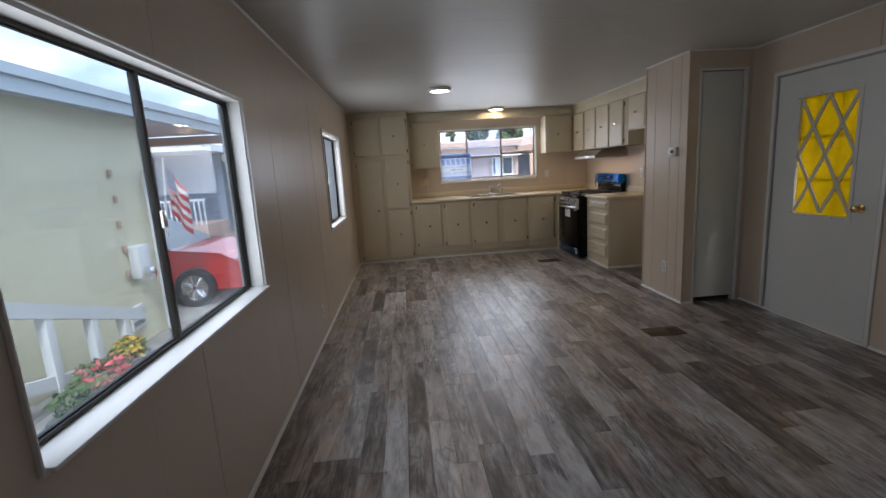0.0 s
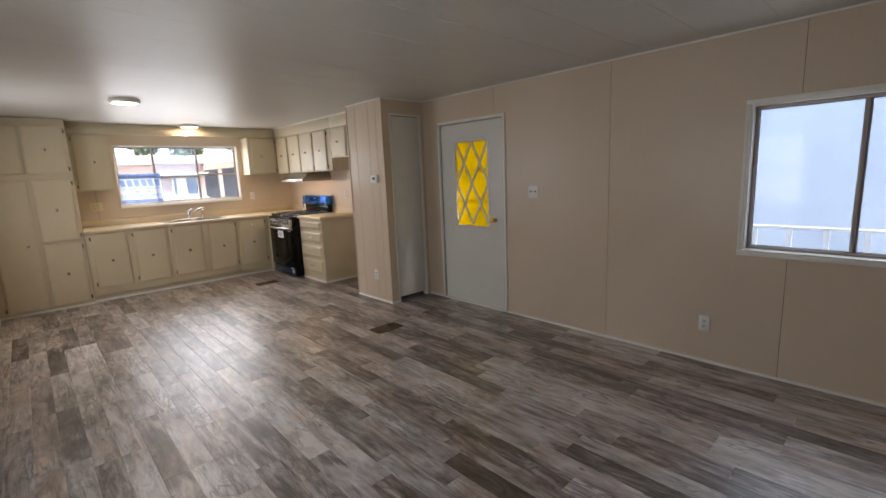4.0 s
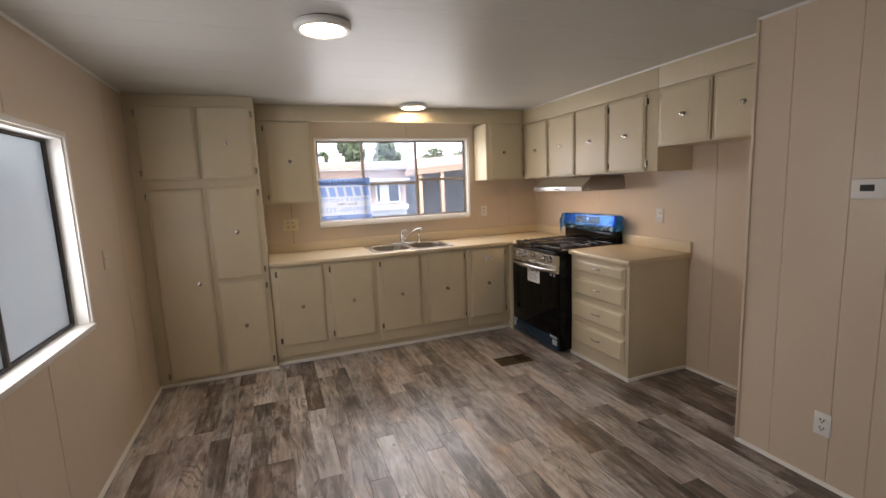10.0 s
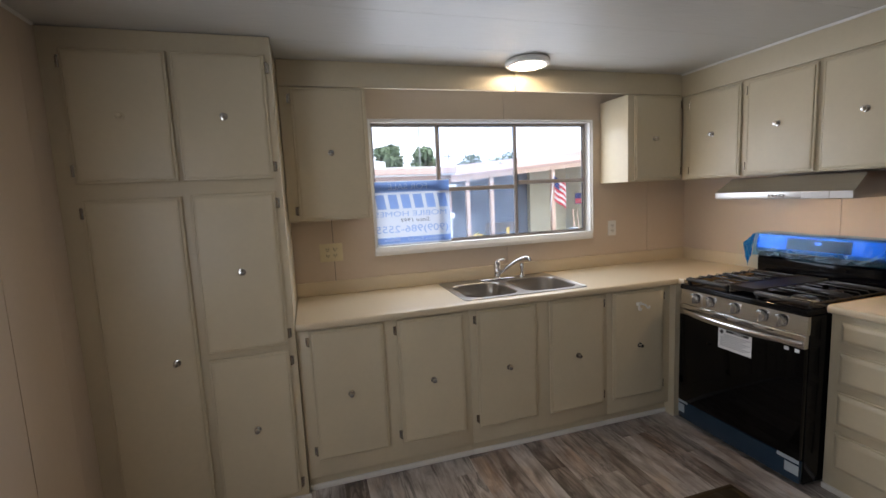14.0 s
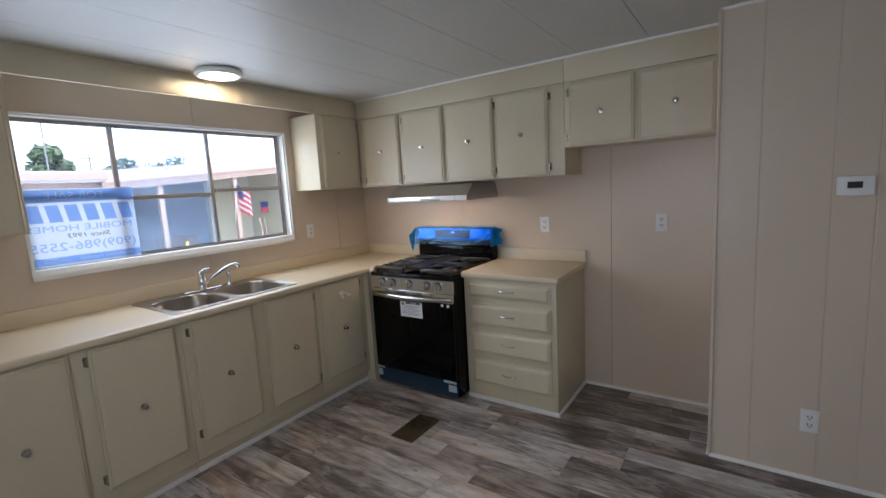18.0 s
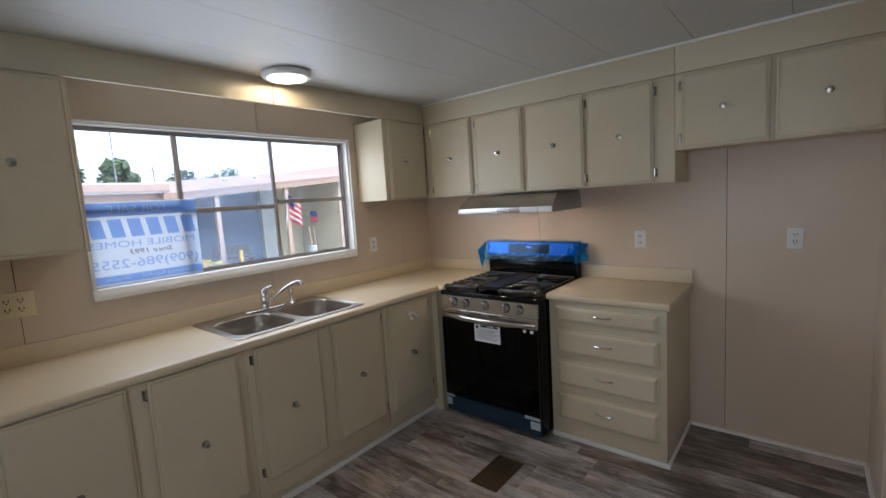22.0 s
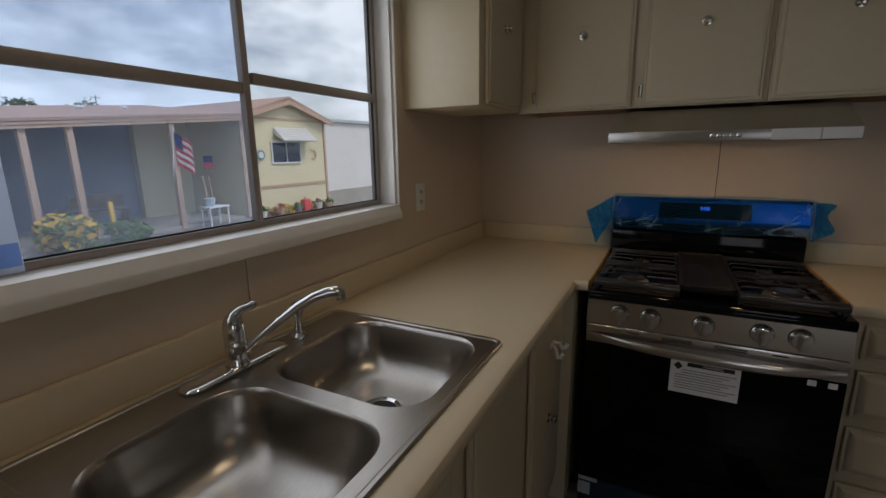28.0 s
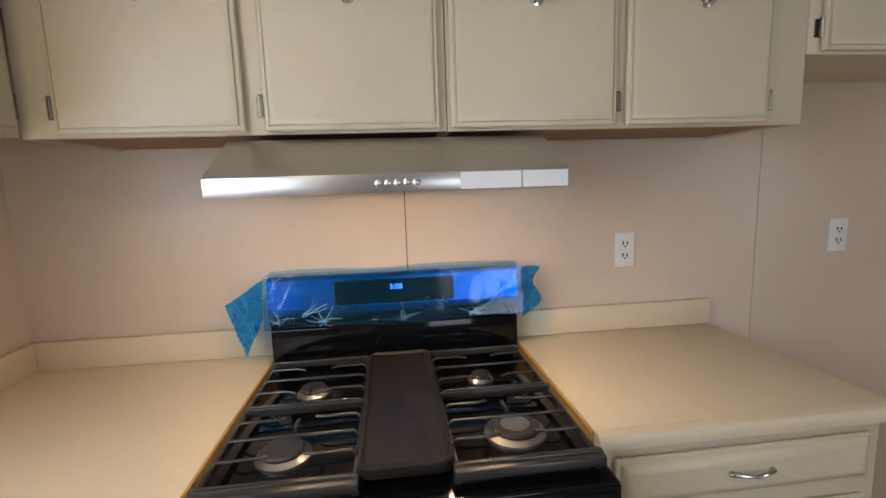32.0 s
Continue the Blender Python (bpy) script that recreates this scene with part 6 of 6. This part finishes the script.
def clump(name, label, cat, x, y, z, r, mats, count, seed, flat_=0.7, trunk=None, leaf=0.10):
    """A plant: many small leaves round uneven lobes, with gaps."""
    rnd = random.Random(seed)
    t = thing(name, label, cat, x, y, z)
    if trunk:
        bm = bmesh.new()
        tube(bm, [(0, 0, 0), (0.05 * r, 0.03 * r, trunk * 0.5), (0.0, 0.06 * r, trunk), (0.06 * r, 0, trunk + r * 0.9)], [0.10 * r, 0.08 * r, 0.06 * r, 0.02 * r], 8)
        for k in range(6):
            a = k * 1.1
            tube(bm, [(0, 0, trunk * 0.8 + 0.1 * k * r), (0.35 * r * math.cos(a), 0.35 * r * math.sin(a), trunk + 0.25 * r + 0.1 * k * r), (0.7 * r * math.cos(a), 0.7 * r * math.sin(a), trunk + 0.45 * r + 0.1 * k * r)], [0.04 * r, 0.03 * r, 0.01 * r], 6)
        part("trunk", bm, M_BARK, t)
    lobes = [(Vector((rnd.uniform(-0.6, 0.6) * r, rnd.uniform(-0.6, 0.6) * r, rnd.uniform(0.1, 1.2) * r * flat_)), rnd.uniform(0.3, 0.55) * r) for _ in range(9)]
    per = count // len(mats)
    for i, m in enumerate(mats):
        verts, faces = [], []
        for _ in range(per):
            c, lr = rnd.choice(lobes)
            d = Vector((rnd.gauss(0, 1), rnd.gauss(0, 1), rnd.gauss(0, 1))).normalized()
            p = c + d * lr * rnd.uniform(0.6, 1.05) + Vector((0, 0, trunk or 0.0))
            s = leaf * rnd.uniform(0.6, 1.4)
            u = Vector((rnd.gauss(0, 1), rnd.gauss(0, 1), rnd.gauss(0, 0.6))).normalized()
            w = u.cross(d).normalized() if u.cross(d).length > 0.1 else Vector((1, 0, 0))
            n = len(verts)
            verts += [p - u * s, p + w * s * 0.5, p + u * s, p - w * s * 0.5]
            faces.append((n, n + 1, n + 2, n + 3))
        me = bpy.data.meshes.new("leaves")
        me.from_pydata([tuple(v) for v in verts], [], faces)
        me.materials.append(m)
        ob = new("crown" if i == 0 else "blossom", me)
        ob.parent = t
    return t


clump("bush", "green and yellow shrubs in front of the porch", "shrub", 6.4, 18.9, GZ, 0.75, [M_PLANT, M_YFLOW], 1200, 3)
clump("bush", "low green shrubs beside the porch", "shrub", 7.6, 18.7, GZ, 0.5, [M_PLANT], 700, 4)
for k in range(7):
    clump("bush", "low flowering plants at the yellow home's wall", "shrub", 12.0 + 0.55 * k, 19.0, GZ, 0.28, [M_PLANT, M_FLOWER if k % 3 == 1 else M_YFLOW if k % 3 == 2 else M_PLANT], 260, 20 + k, leaf=0.05)
can = thing("red_can", "small red can by the yellow home's wall", "can", 14.1, 18.95, GZ)
part("body", boxes(((-0.16, -0.12, 0), (0.16, 0.12, 0.42)), bevel=0.03), M_FRED, can)
part("spout", boxes(((-0.05, -0.04, 0.42), (0.05, 0.04, 0.52)), bevel=0.01), M_TAN, can)
post = thing("marker_post", "short yellow marker post by the road", "post", 7.25, 18.6, GZ)
part("pole", boxes(((0, 0, 0), (0.09, 0.09, 1.05)), bevel=0.01), M_YFLOW, post)
cart = thing("garden_table", "small white garden table with a blue tub", "table", 10.3, 19.0, GZ)
part("top", boxes(((-0.35, -0.25, 0.55), (0.35, 0.25, 0.6)), bevel=0.01), M_OUTW, cart)
for lx in (-0.3, 0.3):
    for ly in (-0.2, 0.2):
        part("leg", boxes(((lx - 0.02, ly - 0.02, 0), (lx + 0.02, ly + 0.02, 0.55))), M_OUTW, cart)
tub = thing("tub", "blue tub on the garden table", "tub", 10.15, 19.0, GZ + 0.6)
bm = bmesh.new()
lathe(bm, [(0.14, 0), (0.17, 0.24), (0.16, 0.25)], 14)
part("body", bm, M_EAVE, tub)
for k, (px, pm, ph) in enumerate(((11.95, M_OUTW, 0.22), (12.75, M_TAN, 0.26), (13.55, M_POT, 0.20), (14.65, M_OUTW, 0.24), (15.2, M_TAN, 0.2))):
    fp_ = thing("flower_pot", "small flower pot along the yellow home's wall", "flower pot", px, 18.80, GZ)
    bm = bmesh.new()
    lathe(bm, [(0.09, 0), (0.14, ph), (0.15, ph + 0.02), (0.13, ph + 0.02), (0.12, ph - 0.02)], 14)
    part("pot", bm, pm, fp_)
    clump("pot_plant", "small leafy plant in a pot by the yellow wall", "plant", px, 18.80, GZ + ph, 0.16, [M_PLANT, M_FLOWER] if k % 2 else [M_PLANT], 160, 140 + k, leaf=0.04)
num = thing("house_number", "dark house number on the yellow wall", "sign", 11.83, 19.47, 1.28)
letters("lettering", "34", 0.20, UPR, M_INK, num, "the number 34")
pic = thing("wall_plaque", "small red and blue plaque hung on the porch", "plaque", 11.42, 20.6, 1.15)
part("board", boxes(((-0.17, -0.02, -0.22), (0.17, 0.0, 0.22)), bevel=0.008), M_FBLUE, pic)
part("stripe", boxes(((-0.16, -0.026, -0.20), (0.16, -0.0205, 0.0))), M_FRED, pic)
for k, (px, lean) in enumerate(((10.95, 0.12), (11.10, -0.08), (11.2, 0.05))):
    tl2 = thing("garden_tool", "long-handled garden tool leaning in the porch", "tool", px, 20.2, GZ + 0.1)
    bm = bmesh.new()
    tube(bm, [(0, 0, 0), (lean, 0.25, 1.35)], 0.018, 6)
    part("handle", bm, M_TAN, tl2)
    part("blade", boxes(((-0.09, -0.02, 0.0), (0.09, 0.01, 0.20)), bevel=0.006), M_POT, tl2)
bench = thing("porch_bench", "dark wooden bench in the shade of the porch", "bench", 8.3, 21.2, GZ + 0.1)
part("seat", boxes(((-0.7, -0.22, 0.42), (0.7, 0.22, 0.47)), bevel=0.01), M_BARK, bench)
part("backrest", boxes(((-0.7, 0.18, 0.55), (0.7, 0.22, 0.95)), bevel=0.01), M_BARK, bench)
for lx in (-0.62, 0.62):
    part("leg", boxes(((lx - 0.03, -0.2, 0), (lx + 0.03, 0.2, 0.42))), M_BARK, bench)
# white shed beyond the yellow home
shed = thing("white_shed", "long plain white building beyond the yellow home", "building", 19, 24, GZ)
part("wall", boxes(((-3.0, 0, 0), (9.0, 4, 3.85))), M_OUTW, shed)
part("roof", boxes(((-3.2, -0.2, 3.85), (9.2, 4.2, 4.0))), M_EAVE, shed)
# pinkish home across the road
hp = thing("flat_roof_home", "pinkish flat-roofed mobile home with white trim across the road", "house", 2.0, 19.5, GZ)
hpb = Vector((2.0, 19.5, GZ))
part("wall", at_base(boxes(((-6.5, 19.5, GZ), (5.58, 29, 2.22))), hpb), M_PINK, hp)
part("roof", at_base(boxes(((-6.8, 19.15, 2.22), (5.64, 29.2, 2.51))), hpb), M_OUTW, hp)
part("fascia_board", at_base(boxes(((-6.82, 19.11, 2.27), (5.66, 19.148, 2.47))), hpb), M_PINK, hp)
part("carport_band", at_base(boxes(((1.2, 18.9, 1.80), (5.58, 19.49, 1.88))), hpb), M_OUTW, hp)
for x0, x1, z0, z1 in ((4.45, 5.28, 1.04, 1.72), (1.6, 3.4, 0.8, 1.7), (-1.4, 0.2, 0.9, 1.9), (-4.4, -2.9, 0.9, 1.9)):
    wd_ = part("window", at_base(boxes(((x0, 19.44, z0), (x1, 19.49, z1)), bevel=0.01), hpb), M_DARKW, hp)
    part("frame", at_base(boxes(((x0 - 0.06, 19.41, z0 - 0.06), (x1 + 0.06, 19.46, z0)), ((x0 - 0.06, 19.41, z1), (x1 + 0.06, 19.46, z1 + 0.06)), ((x0 - 0.06, 19.41, z0), (x0, 19.46, z1)), ((x1, 19.41, z0), (x1 + 0.06, 19.46, z1)), (((x0 + x1) / 2 - 0.03, 19.41, z0), ((x0 + x1) / 2 + 0.03, 19.46, z1))), hpb), M_OUTW, wd_)
    part("curtain", at_base(boxes(((x0 + 0.1, 19.437, z0), (x0 + 0.4, 19.4395, z1))), hpb), M_OUTW, wd_)
part("planter_shelf", at_base(boxes(((3.9, 19.0, 0.74), (5.52, 19.49, 0.92)), bevel=0.01), hpb), M_OUTW, hp)
part("skirt", at_base(boxes(((3.9, 19.40, GZ), (5.55, 19.49, 0.74))), hpb), M_OUTW, hp)
for k, (bx2, bw) in enumerate(((2.3, 0.8), (3.2, 0.5))):
    ac = thing("roof_unit", "white box unit on the flat roof", "roof unit", bx2, 20.5, 2.51)
    part("case", boxes(((-bw / 2, -0.3, 0), (bw / 2, 0.3, 0.28)), bevel=0.02), M_OUTW, ac)
for k, (tx, ty, tr, tt) in enumerate(((6.9, 40.0, 1.2, 4.6), (10.65, 42.0, 1.35, 3.9), (4.6, 40, 0.6, 4.2), (-3.5, 44, 2.2, 4.2), (22, 60, 2.5, 3.2), (30, 70, 3.0, 3.6))):
    clump("tree", "leafy green tree beyond the homes", "tree", tx, ty, GZ, tr, [M_LEAF], 1800, 50 + k, 1.2, trunk=tt, leaf=0.22)
clump("tree", "leafy branch of a street tree near the window", "tree", 1.0, 12.4, GZ, 0.8, [M_PLANT], 700, 77, 1.0, trunk=3.2, leaf=0.10)
ant = thing("antenna", "thin roof antenna with cross rods", "antenna", 4.9, 21.0, 2.51)
bm = bmesh.new()
tube(bm, [(0, 0, 0), (0, 0, 1.9)], 0.02, 6)
part("mast", bm, M_POT, ant)
for k in range(6):
    bm = bmesh.new()
    tube(bm, [(-0.9 + 0.3 * k, -0.35, 1.85 - 0.02 * k), (-0.8 + 0.3 * k, 0.35, 1.85 - 0.02 * k)], 0.012, 5)
    part("rod", bm, M_POT, ant)
bm = bmesh.new()
tube(bm, [(-0.9, 0, 1.86), (0.8, 0, 1.78)], 0.014, 5)
part("boom", bm, M_POT, ant)
for k, (lx, ly, hgt) in enumerate(((11.5, 38, 5.5), (17.8, 26, 4.6), (29, 62, 8.5))):
    lp = thing("utility_pole", "thin grey utility pole far off", "pole", lx, ly, GZ)
    bm = bmesh.new()
    tube(bm, [(0, 0, 0), (0, 0, hgt)], [0.07, 0.05], 8)
    part("mast", bm, M_POT, lp)
    part("arm", boxes(((-0.5, -0.04, hgt - 0.3), (0.5, 0.04, hgt - 0.22))), M_POT, lp)

# the neighbour to the west
hw = thing("neighbour_home", "pale yellow neighbouring home with pale blue eaves", "house", -3.2, 0, GZ)
nb = Vector((-3.2, 0, GZ))
part("wall", at_base(boxes(((-7.0, -8, GZ), (-3.2, 6.95, 2.42))), nb), M_YSID, hw, flat=True)
part("roof", at_base(boxes(((-7.2, -8.2, 2.40), (-2.86, 9.9, 2.50))), nb), M_OUTW, hw)
part("fascia_board", at_base(boxes(((-2.86, -8.2, 2.30), (-2.82, 9.92, 2.52))), nb), M_EAVE, hw)
part("fascia_board", at_base(boxes(((-2.82, -8.2, 2.44), (-2.78, 9.92, 2.54))), nb), M_EAVE, hw)
part("soffit", at_base(boxes(((-3.2, -8.2, 2.36), (-2.87, 9.9, 2.395))), nb), M_EAVE, hw)
part("beam", at_base(boxes(((-4.6, 9.7, 2.2), (-2.9, 9.85, 2.36))), nb), M_TAN, hw)
bm = bmesh.new()
tube(bm, [(-3.13, 6.70, 1.62), (-3.13, 6.70, GZ)], 0.03, 8)
tube(bm, [(-3.13, 6.70, 1.62), (-3.13, 6.95, 1.66)], 0.03, 8)
part("pipe", at_base(bm, nb), M_OUTW, hw, "painted conduit on the wall")
mt = part("meter_box", at_base(boxes(((-3.2, 6.12, 0.18), (-3.06, 6.40, 0.63)), bevel=0.02), nb), M_OUTW, hw, "pale electric meter box")
bm = bmesh.new()
lathe(bm, [(0.09, 0), (0.09, 0.08), (0.05, 0.10)], 16, pose(-3.06, 6.25, 0.24, 0, 90, 0))
part("meter", at_base(bm, nb), M_CHROME, mt)
for k in range(5):
    part("hanging", at_base(boxes(((-3.19, 6.0 + 0.03 * (k % 2), 1.55 - 0.33 * k), (-3.16, 6.06 + 0.03 * (k % 2), 1.65 - 0.33 * k)), bevel=0.008), nb), M_TAN, hw, "small ornament of a hanging string")
tl_ = thing("address_plate", "white tile with black pattern on the yellow wall", "plate", -3.19, 6.075, -0.33)
part("tile", boxes(((-0.01, -0.15, -0.16), (0.02, 0.15, 0.16)), bevel=0.008), M_OUTW, tl_)
for z in (-0.07, 0.07):
    for k in range(6):
        part("pattern", boxes(((0.0202, -0.12 + 0.042 * k, z - 0.04 + 0.012 * (k % 2)), (0.023, -0.095 + 0.042 * k, z + 0.03))), M_INK, tl_)
# white steps rail by the neighbour's wall
rl = thing("stair_railing", "white painted wooden stair railing", "railing", -2.75, 4.3, GZ)


def beam(pa, pb2, wy, hz):
    pa, pb2 = Vector(pa), Vector(pb2)
    o = [Vector((wy, 0, hz)), Vector((-wy, 0, hz)), Vector((-wy, 0, -hz)), Vector((wy, 0, -hz))]
    bm = bmesh.new()
    return ring_loft(bm, [[pa + v for v in o], [pb2 + v for v in o]])


part("top_rail", beam((0, -1.6, 1.55), (0, 1.1, 0.62), 0.05, 0.07), M_OUTW, rl)
part("low_rail", beam((0, -1.6, 0.75), (0, 1.0, 0.10), 0.03, 0.06), M_OUTW, rl)
for py, pz in ((-1.2, 1.42), (-0.25, 1.12), (0.30, 0.93), (0.78, 0.76)):
    part("post", boxes(((-0.045, py - 0.045, 0), (0.045, py + 0.045, pz)), bevel=0.006), M_OUTW, rl)
for k in range(4):
    part("step", boxes(((-0.45, -1.4 + 0.3 * k, 0.0), (-0.06, -1.1 + 0.3 * k, 0.72 - 0.18 * k)), bevel=0.01), M_CONC, rl)
for px, py, lab, ms, r in ((-2.45, 4.25, "grey pot of pink flowers", [M_FLOWER, M_PLANT], 0.24), (-2.65, 4.95, "dark pot with a green flowering plant", [M_PLANT, M_YFLOW], 0.2), (-2.3, 3.6, "low green pot plant", [M_PLANT], 0.2)):
    ptt = thing("flower_pot", lab, "flower pot", px, py, GZ)
    bm = bmesh.new()
    lathe(bm, [(0.13, 0), (0.21, 0.26), (0.225, 0.28), (0.20, 0.28), (0.18, 0.25)], 20)
    part("pot", bm, M_POT, ptt)
    pl = clump("pot_plant", lab.replace("grey pot of", "leafy potted") + " outside", "plant", px, py, GZ + 0.26, r, ms, 900, int(py * 10), 0.8, leaf=0.035)
bt_ = thing("garden_bed", "low concrete bed edging by the neighbour's wall", "garden edging", -2.2, 3.0, GZ)
part("edge", boxes(((-0.9, -1.2, 0), (0.2, 2.6, 0.14)), bevel=0.02), M_CONC, bt_)
clump("bush", "yellow-flowering plants by the driveway", "shrub", -1.5, 6.1, GZ, 0.32, [M_PLANT, M_YFLOW], 800, 91, 0.7, leaf=0.04)

# red car in the driveway, nose to the east
car = thing("car", "red hatchback parked in the neighbour's driveway", "car", -4.5, 8.75, GZ)
bm = bmesh.new()
prof = [(-2.2, 0.28), (2.05, 0.28), (2.15, 0.45), (2.12, 0.72), (1.75, 0.92), (0.95, 1.02), (-2.1, 1.02), (-2.2, 0.8)]
ring_loft(bm, [[(x, -0.88, z) for x, z in prof], [(x, -0.92, z * 1.0) for x, z in prof], [(x, 0.92, z) for x, z in prof], [(x, 0.88, z) for x, z in prof]])
bmesh.ops.bevel(bm, geom=[e for e in bm.edges if e.calc_length() < 0.9], offset=0.03, segments=2, affect="EDGES")
part("body", bm, M_RED, car, "glossy red body")
bm = bmesh.new()
cab_ = [(0.95, 1.01), (0.15, 1.48), (-1.5, 1.52), (-2.05, 1.01)]
ring_loft(bm, [[(x, s * (0.86 if z < 1.2 else 0.68), z) for x, z in cab_] for s in (-1, 1)])
part("cabin_glass", bm, M_DARKW, car, "dark glass cabin")
bm = bmesh.new()
ring_loft(bm, [[(0.20, y, 1.475), (0.05, y, 1.53), (-1.5, y, 1.565), (-1.62, y, 1.5)] for y in (-0.70, 0.70)])
part("roof_panel", bm, M_RED, car)
for s in (-1, 1):
    bm = bmesh.new()
    box(bm, (1.90, s * 0.62 - 0.2, 0.68), (2.135, s * 0.62 + 0.2, 0.80), 0.03)
    part("headlight", bm, M_CHROME, car, "clear headlight")
part("bumper", boxes(((1.95, -0.86, 0.26), (2.20, 0.86, 0.48)), bevel=0.04), M_POT, car)
for wx in (1.30, -1.35):
    for s in (-1, 1):
        m = pose(wx, s * 0.90, 0.34, 90)
        bm = bmesh.new()
        lathe(bm, [(0.23, -0.10), (0.32, -0.11), (0.345, -0.07), (0.345, 0.07), (0.32, 0.11), (0.23, 0.10)], 28, m, cap=False)
        wh = part("wheel", bm, M_TYRE, car, "black tyre")
        bm = bmesh.new()
        lathe(bm, [(0.235, -0.08), (0.235, 0.09), (0.215, 0.09), (0.205, 0.05), (0.04, 0.03), (0.04, -0.03)], 28, m, cap=False)
        for k in range(7):
            a = 2 * math.pi * k / 7
            for y in (0.085, ):
                d = Vector((math.cos(a), 0, math.sin(a)))
                tube(bm, [m.translation + Vector((0, s * -0.0, 0)) + d * 0.04 + Vector((0, s * 0.08, 0)), m.translation + d * 0.215 + Vector((0, s * 0.09, 0))], 0.022, 6)
        part("rim", bm, M_CHROME, wh, "silver alloy rim")
flag(-3.10, 7.25, 0.95, 0.26, 0.75, 0.35, "striped flag on a short pole by the driveway")
# grey-blue home beyond the driveway
hg_ = thing("porch_home", "grey-blue home with a white porch rail beyond the driveway", "house", -5.5, 17.5, GZ)
gb = Vector((-5.5, 17.5, GZ))
part("wall", at_base(boxes(((-14, 19.5, GZ), (-7.0, 27, 2.6))), gb), M_BLUEW, hg_)
part("roof", at_base(boxes(((-14.3, 17.2, 2.6), (-6.7, 27.3, 2.85))), gb), M_OUTW, hg_)
part("deck", at_base(boxes(((-14, 17.4, GZ), (-7.0, 19.5, -0.15))), gb), M_PINK, hg_)
part("rail_top", at_base(boxes(((-14, 17.42, 0.75), (-7.0, 17.5, 0.83))), gb), M_OUTW, hg_)
for k in range(40):
    part("baluster", at_base(boxes(((-13.9 + 0.175 * k, 17.44, -0.15), (-13.86 + 0.175 * k, 17.48, 0.75))), gb), M_OUTW, hg_)
bm = bmesh.new()
palm = thing("palm_tree", "tall thin palm far behind the neighbour's roof", "tree", -30.0, 27.0, GZ)
tube(bm, [(0, 0, 0), (0.2, 0, 5), (0.1, 0, 10.0), (0.3, 0, 13.2)], [0.28, 0.22, 0.2, 0.18], 8)
part("trunk", bm, M_BARK, palm)
rnd = random.Random(5)
for k in range(22):
    a, e = rnd.uniform(0, 6.28), rnd.uniform(-0.7, 1.1)
    bm = bmesh.new()
    pts = [Vector((0.3, 0, 13.2)) + s * Vector((math.cos(a) * math.cos(e), math.sin(a) * math.cos(e), math.sin(e) - 0.25 * s)) for s in (0, 0.7, 1.4, 2.0)]
    side = Vector((-math.sin(a), math.cos(a), 0))
    ring_loft(bm, [[p + side * w2, p - side * w2, p + Vector((0, 0, 0.02))] for p, w2 in zip(pts, (0.05, 0.32, 0.28, 0.03))])
    part("frond", bm, M_LEAF, palm)

# the east side: pale wall with a railing close by
he = thing("east_home", "pale blue metal wall of the home next door", "house", 7.2, 0, GZ)
eb = Vector((7.2, 0, GZ))
part("wall", at_base(boxes(((7.2, -9, GZ), (9, 9, 3.4))), eb), M_PALEBLUE, he, flat=True)
part("canopy", at_base(boxes(((3.95, -9, 2.32), (4.6, 2.2, 2.37))), eb), M_OUTW, he)
er = thing("deck_railing", "white metal railing along the side deck", "railing", 5.0, 0, GZ)
part("top_rail", boxes(((-0.025, -3.0, 1.585), (0.025, 2.2, 1.61)), bevel=0.005), M_OUTW, er)
for k in range(20):
    part("baluster", boxes(((-0.022, -2.76 + 0.252 * k, 0), (0.022, -2.72 + 0.252 * k, 1.585))), M_OUTW, er)

# ---- floor planks ----
PW, PL = 0.1195, 0.80
kinds = {}


def plank_mesh(w, l):
    key = (round(w, 4), round(l, 3))
    if key not in kinds:
        b2 = bmesh.new()
        g, e = 0.0003, 0.0010
        ring_loft(b2, [[(-w / 2 + i, -l / 2 + i, z), (w / 2 - i, -l / 2 + i, z), (w / 2 - i, l / 2 - i, z), (-w / 2 + i, l / 2 - i, z)] for i, z in ((g, -0.006), (g, -0.0008), (g + e, 0.0))])
        kinds[key] = mesh_of("plank", b2, M_FLOOR, flat=True)
    return kinds[key]


rnd = random.Random(11)
far = []
fo = Vector(floor["own_offset"])
x = XW
while x < XE - 0.005:
    w = min(PW, XE - x)
    y = YS - rnd.choice((0.0, 0.13, 0.26, 0.39, 0.52, 0.65))
    while y < YN:
        a, b = max(y, YS), min(y + PL, YN)
        if b - a > 0.01:
            if b < 0.0 or a > 6.99 or (x > CX + 0.1 and a > CY0 + 0.05 and b < CY1):
                far.append((x + w / 2, (a + b) / 2, w, b - a))
            else:
                ob = new("plank", plank_mesh(w, b - a))
                ob.parent = floor
                ob.location = Vector((x + w / 2, (a + b) / 2, 0)) - fo
        y += PL
    x += PW
bm = bmesh.new()
for cx, cy, w, l in far:
    box(bm, (cx - w / 2 + 0.0005, cy - l / 2 + 0.0005, -0.006), (cx + w / 2 - 0.0005, cy + l / 2 - 0.0005, 0.0))
tagged(part("plank_rest", bm, M_FLOOR, floor, flat=True), kind="stuff")

for ob in scene.objects:
    if "own_offset" in ob:
        del ob["own_offset"]
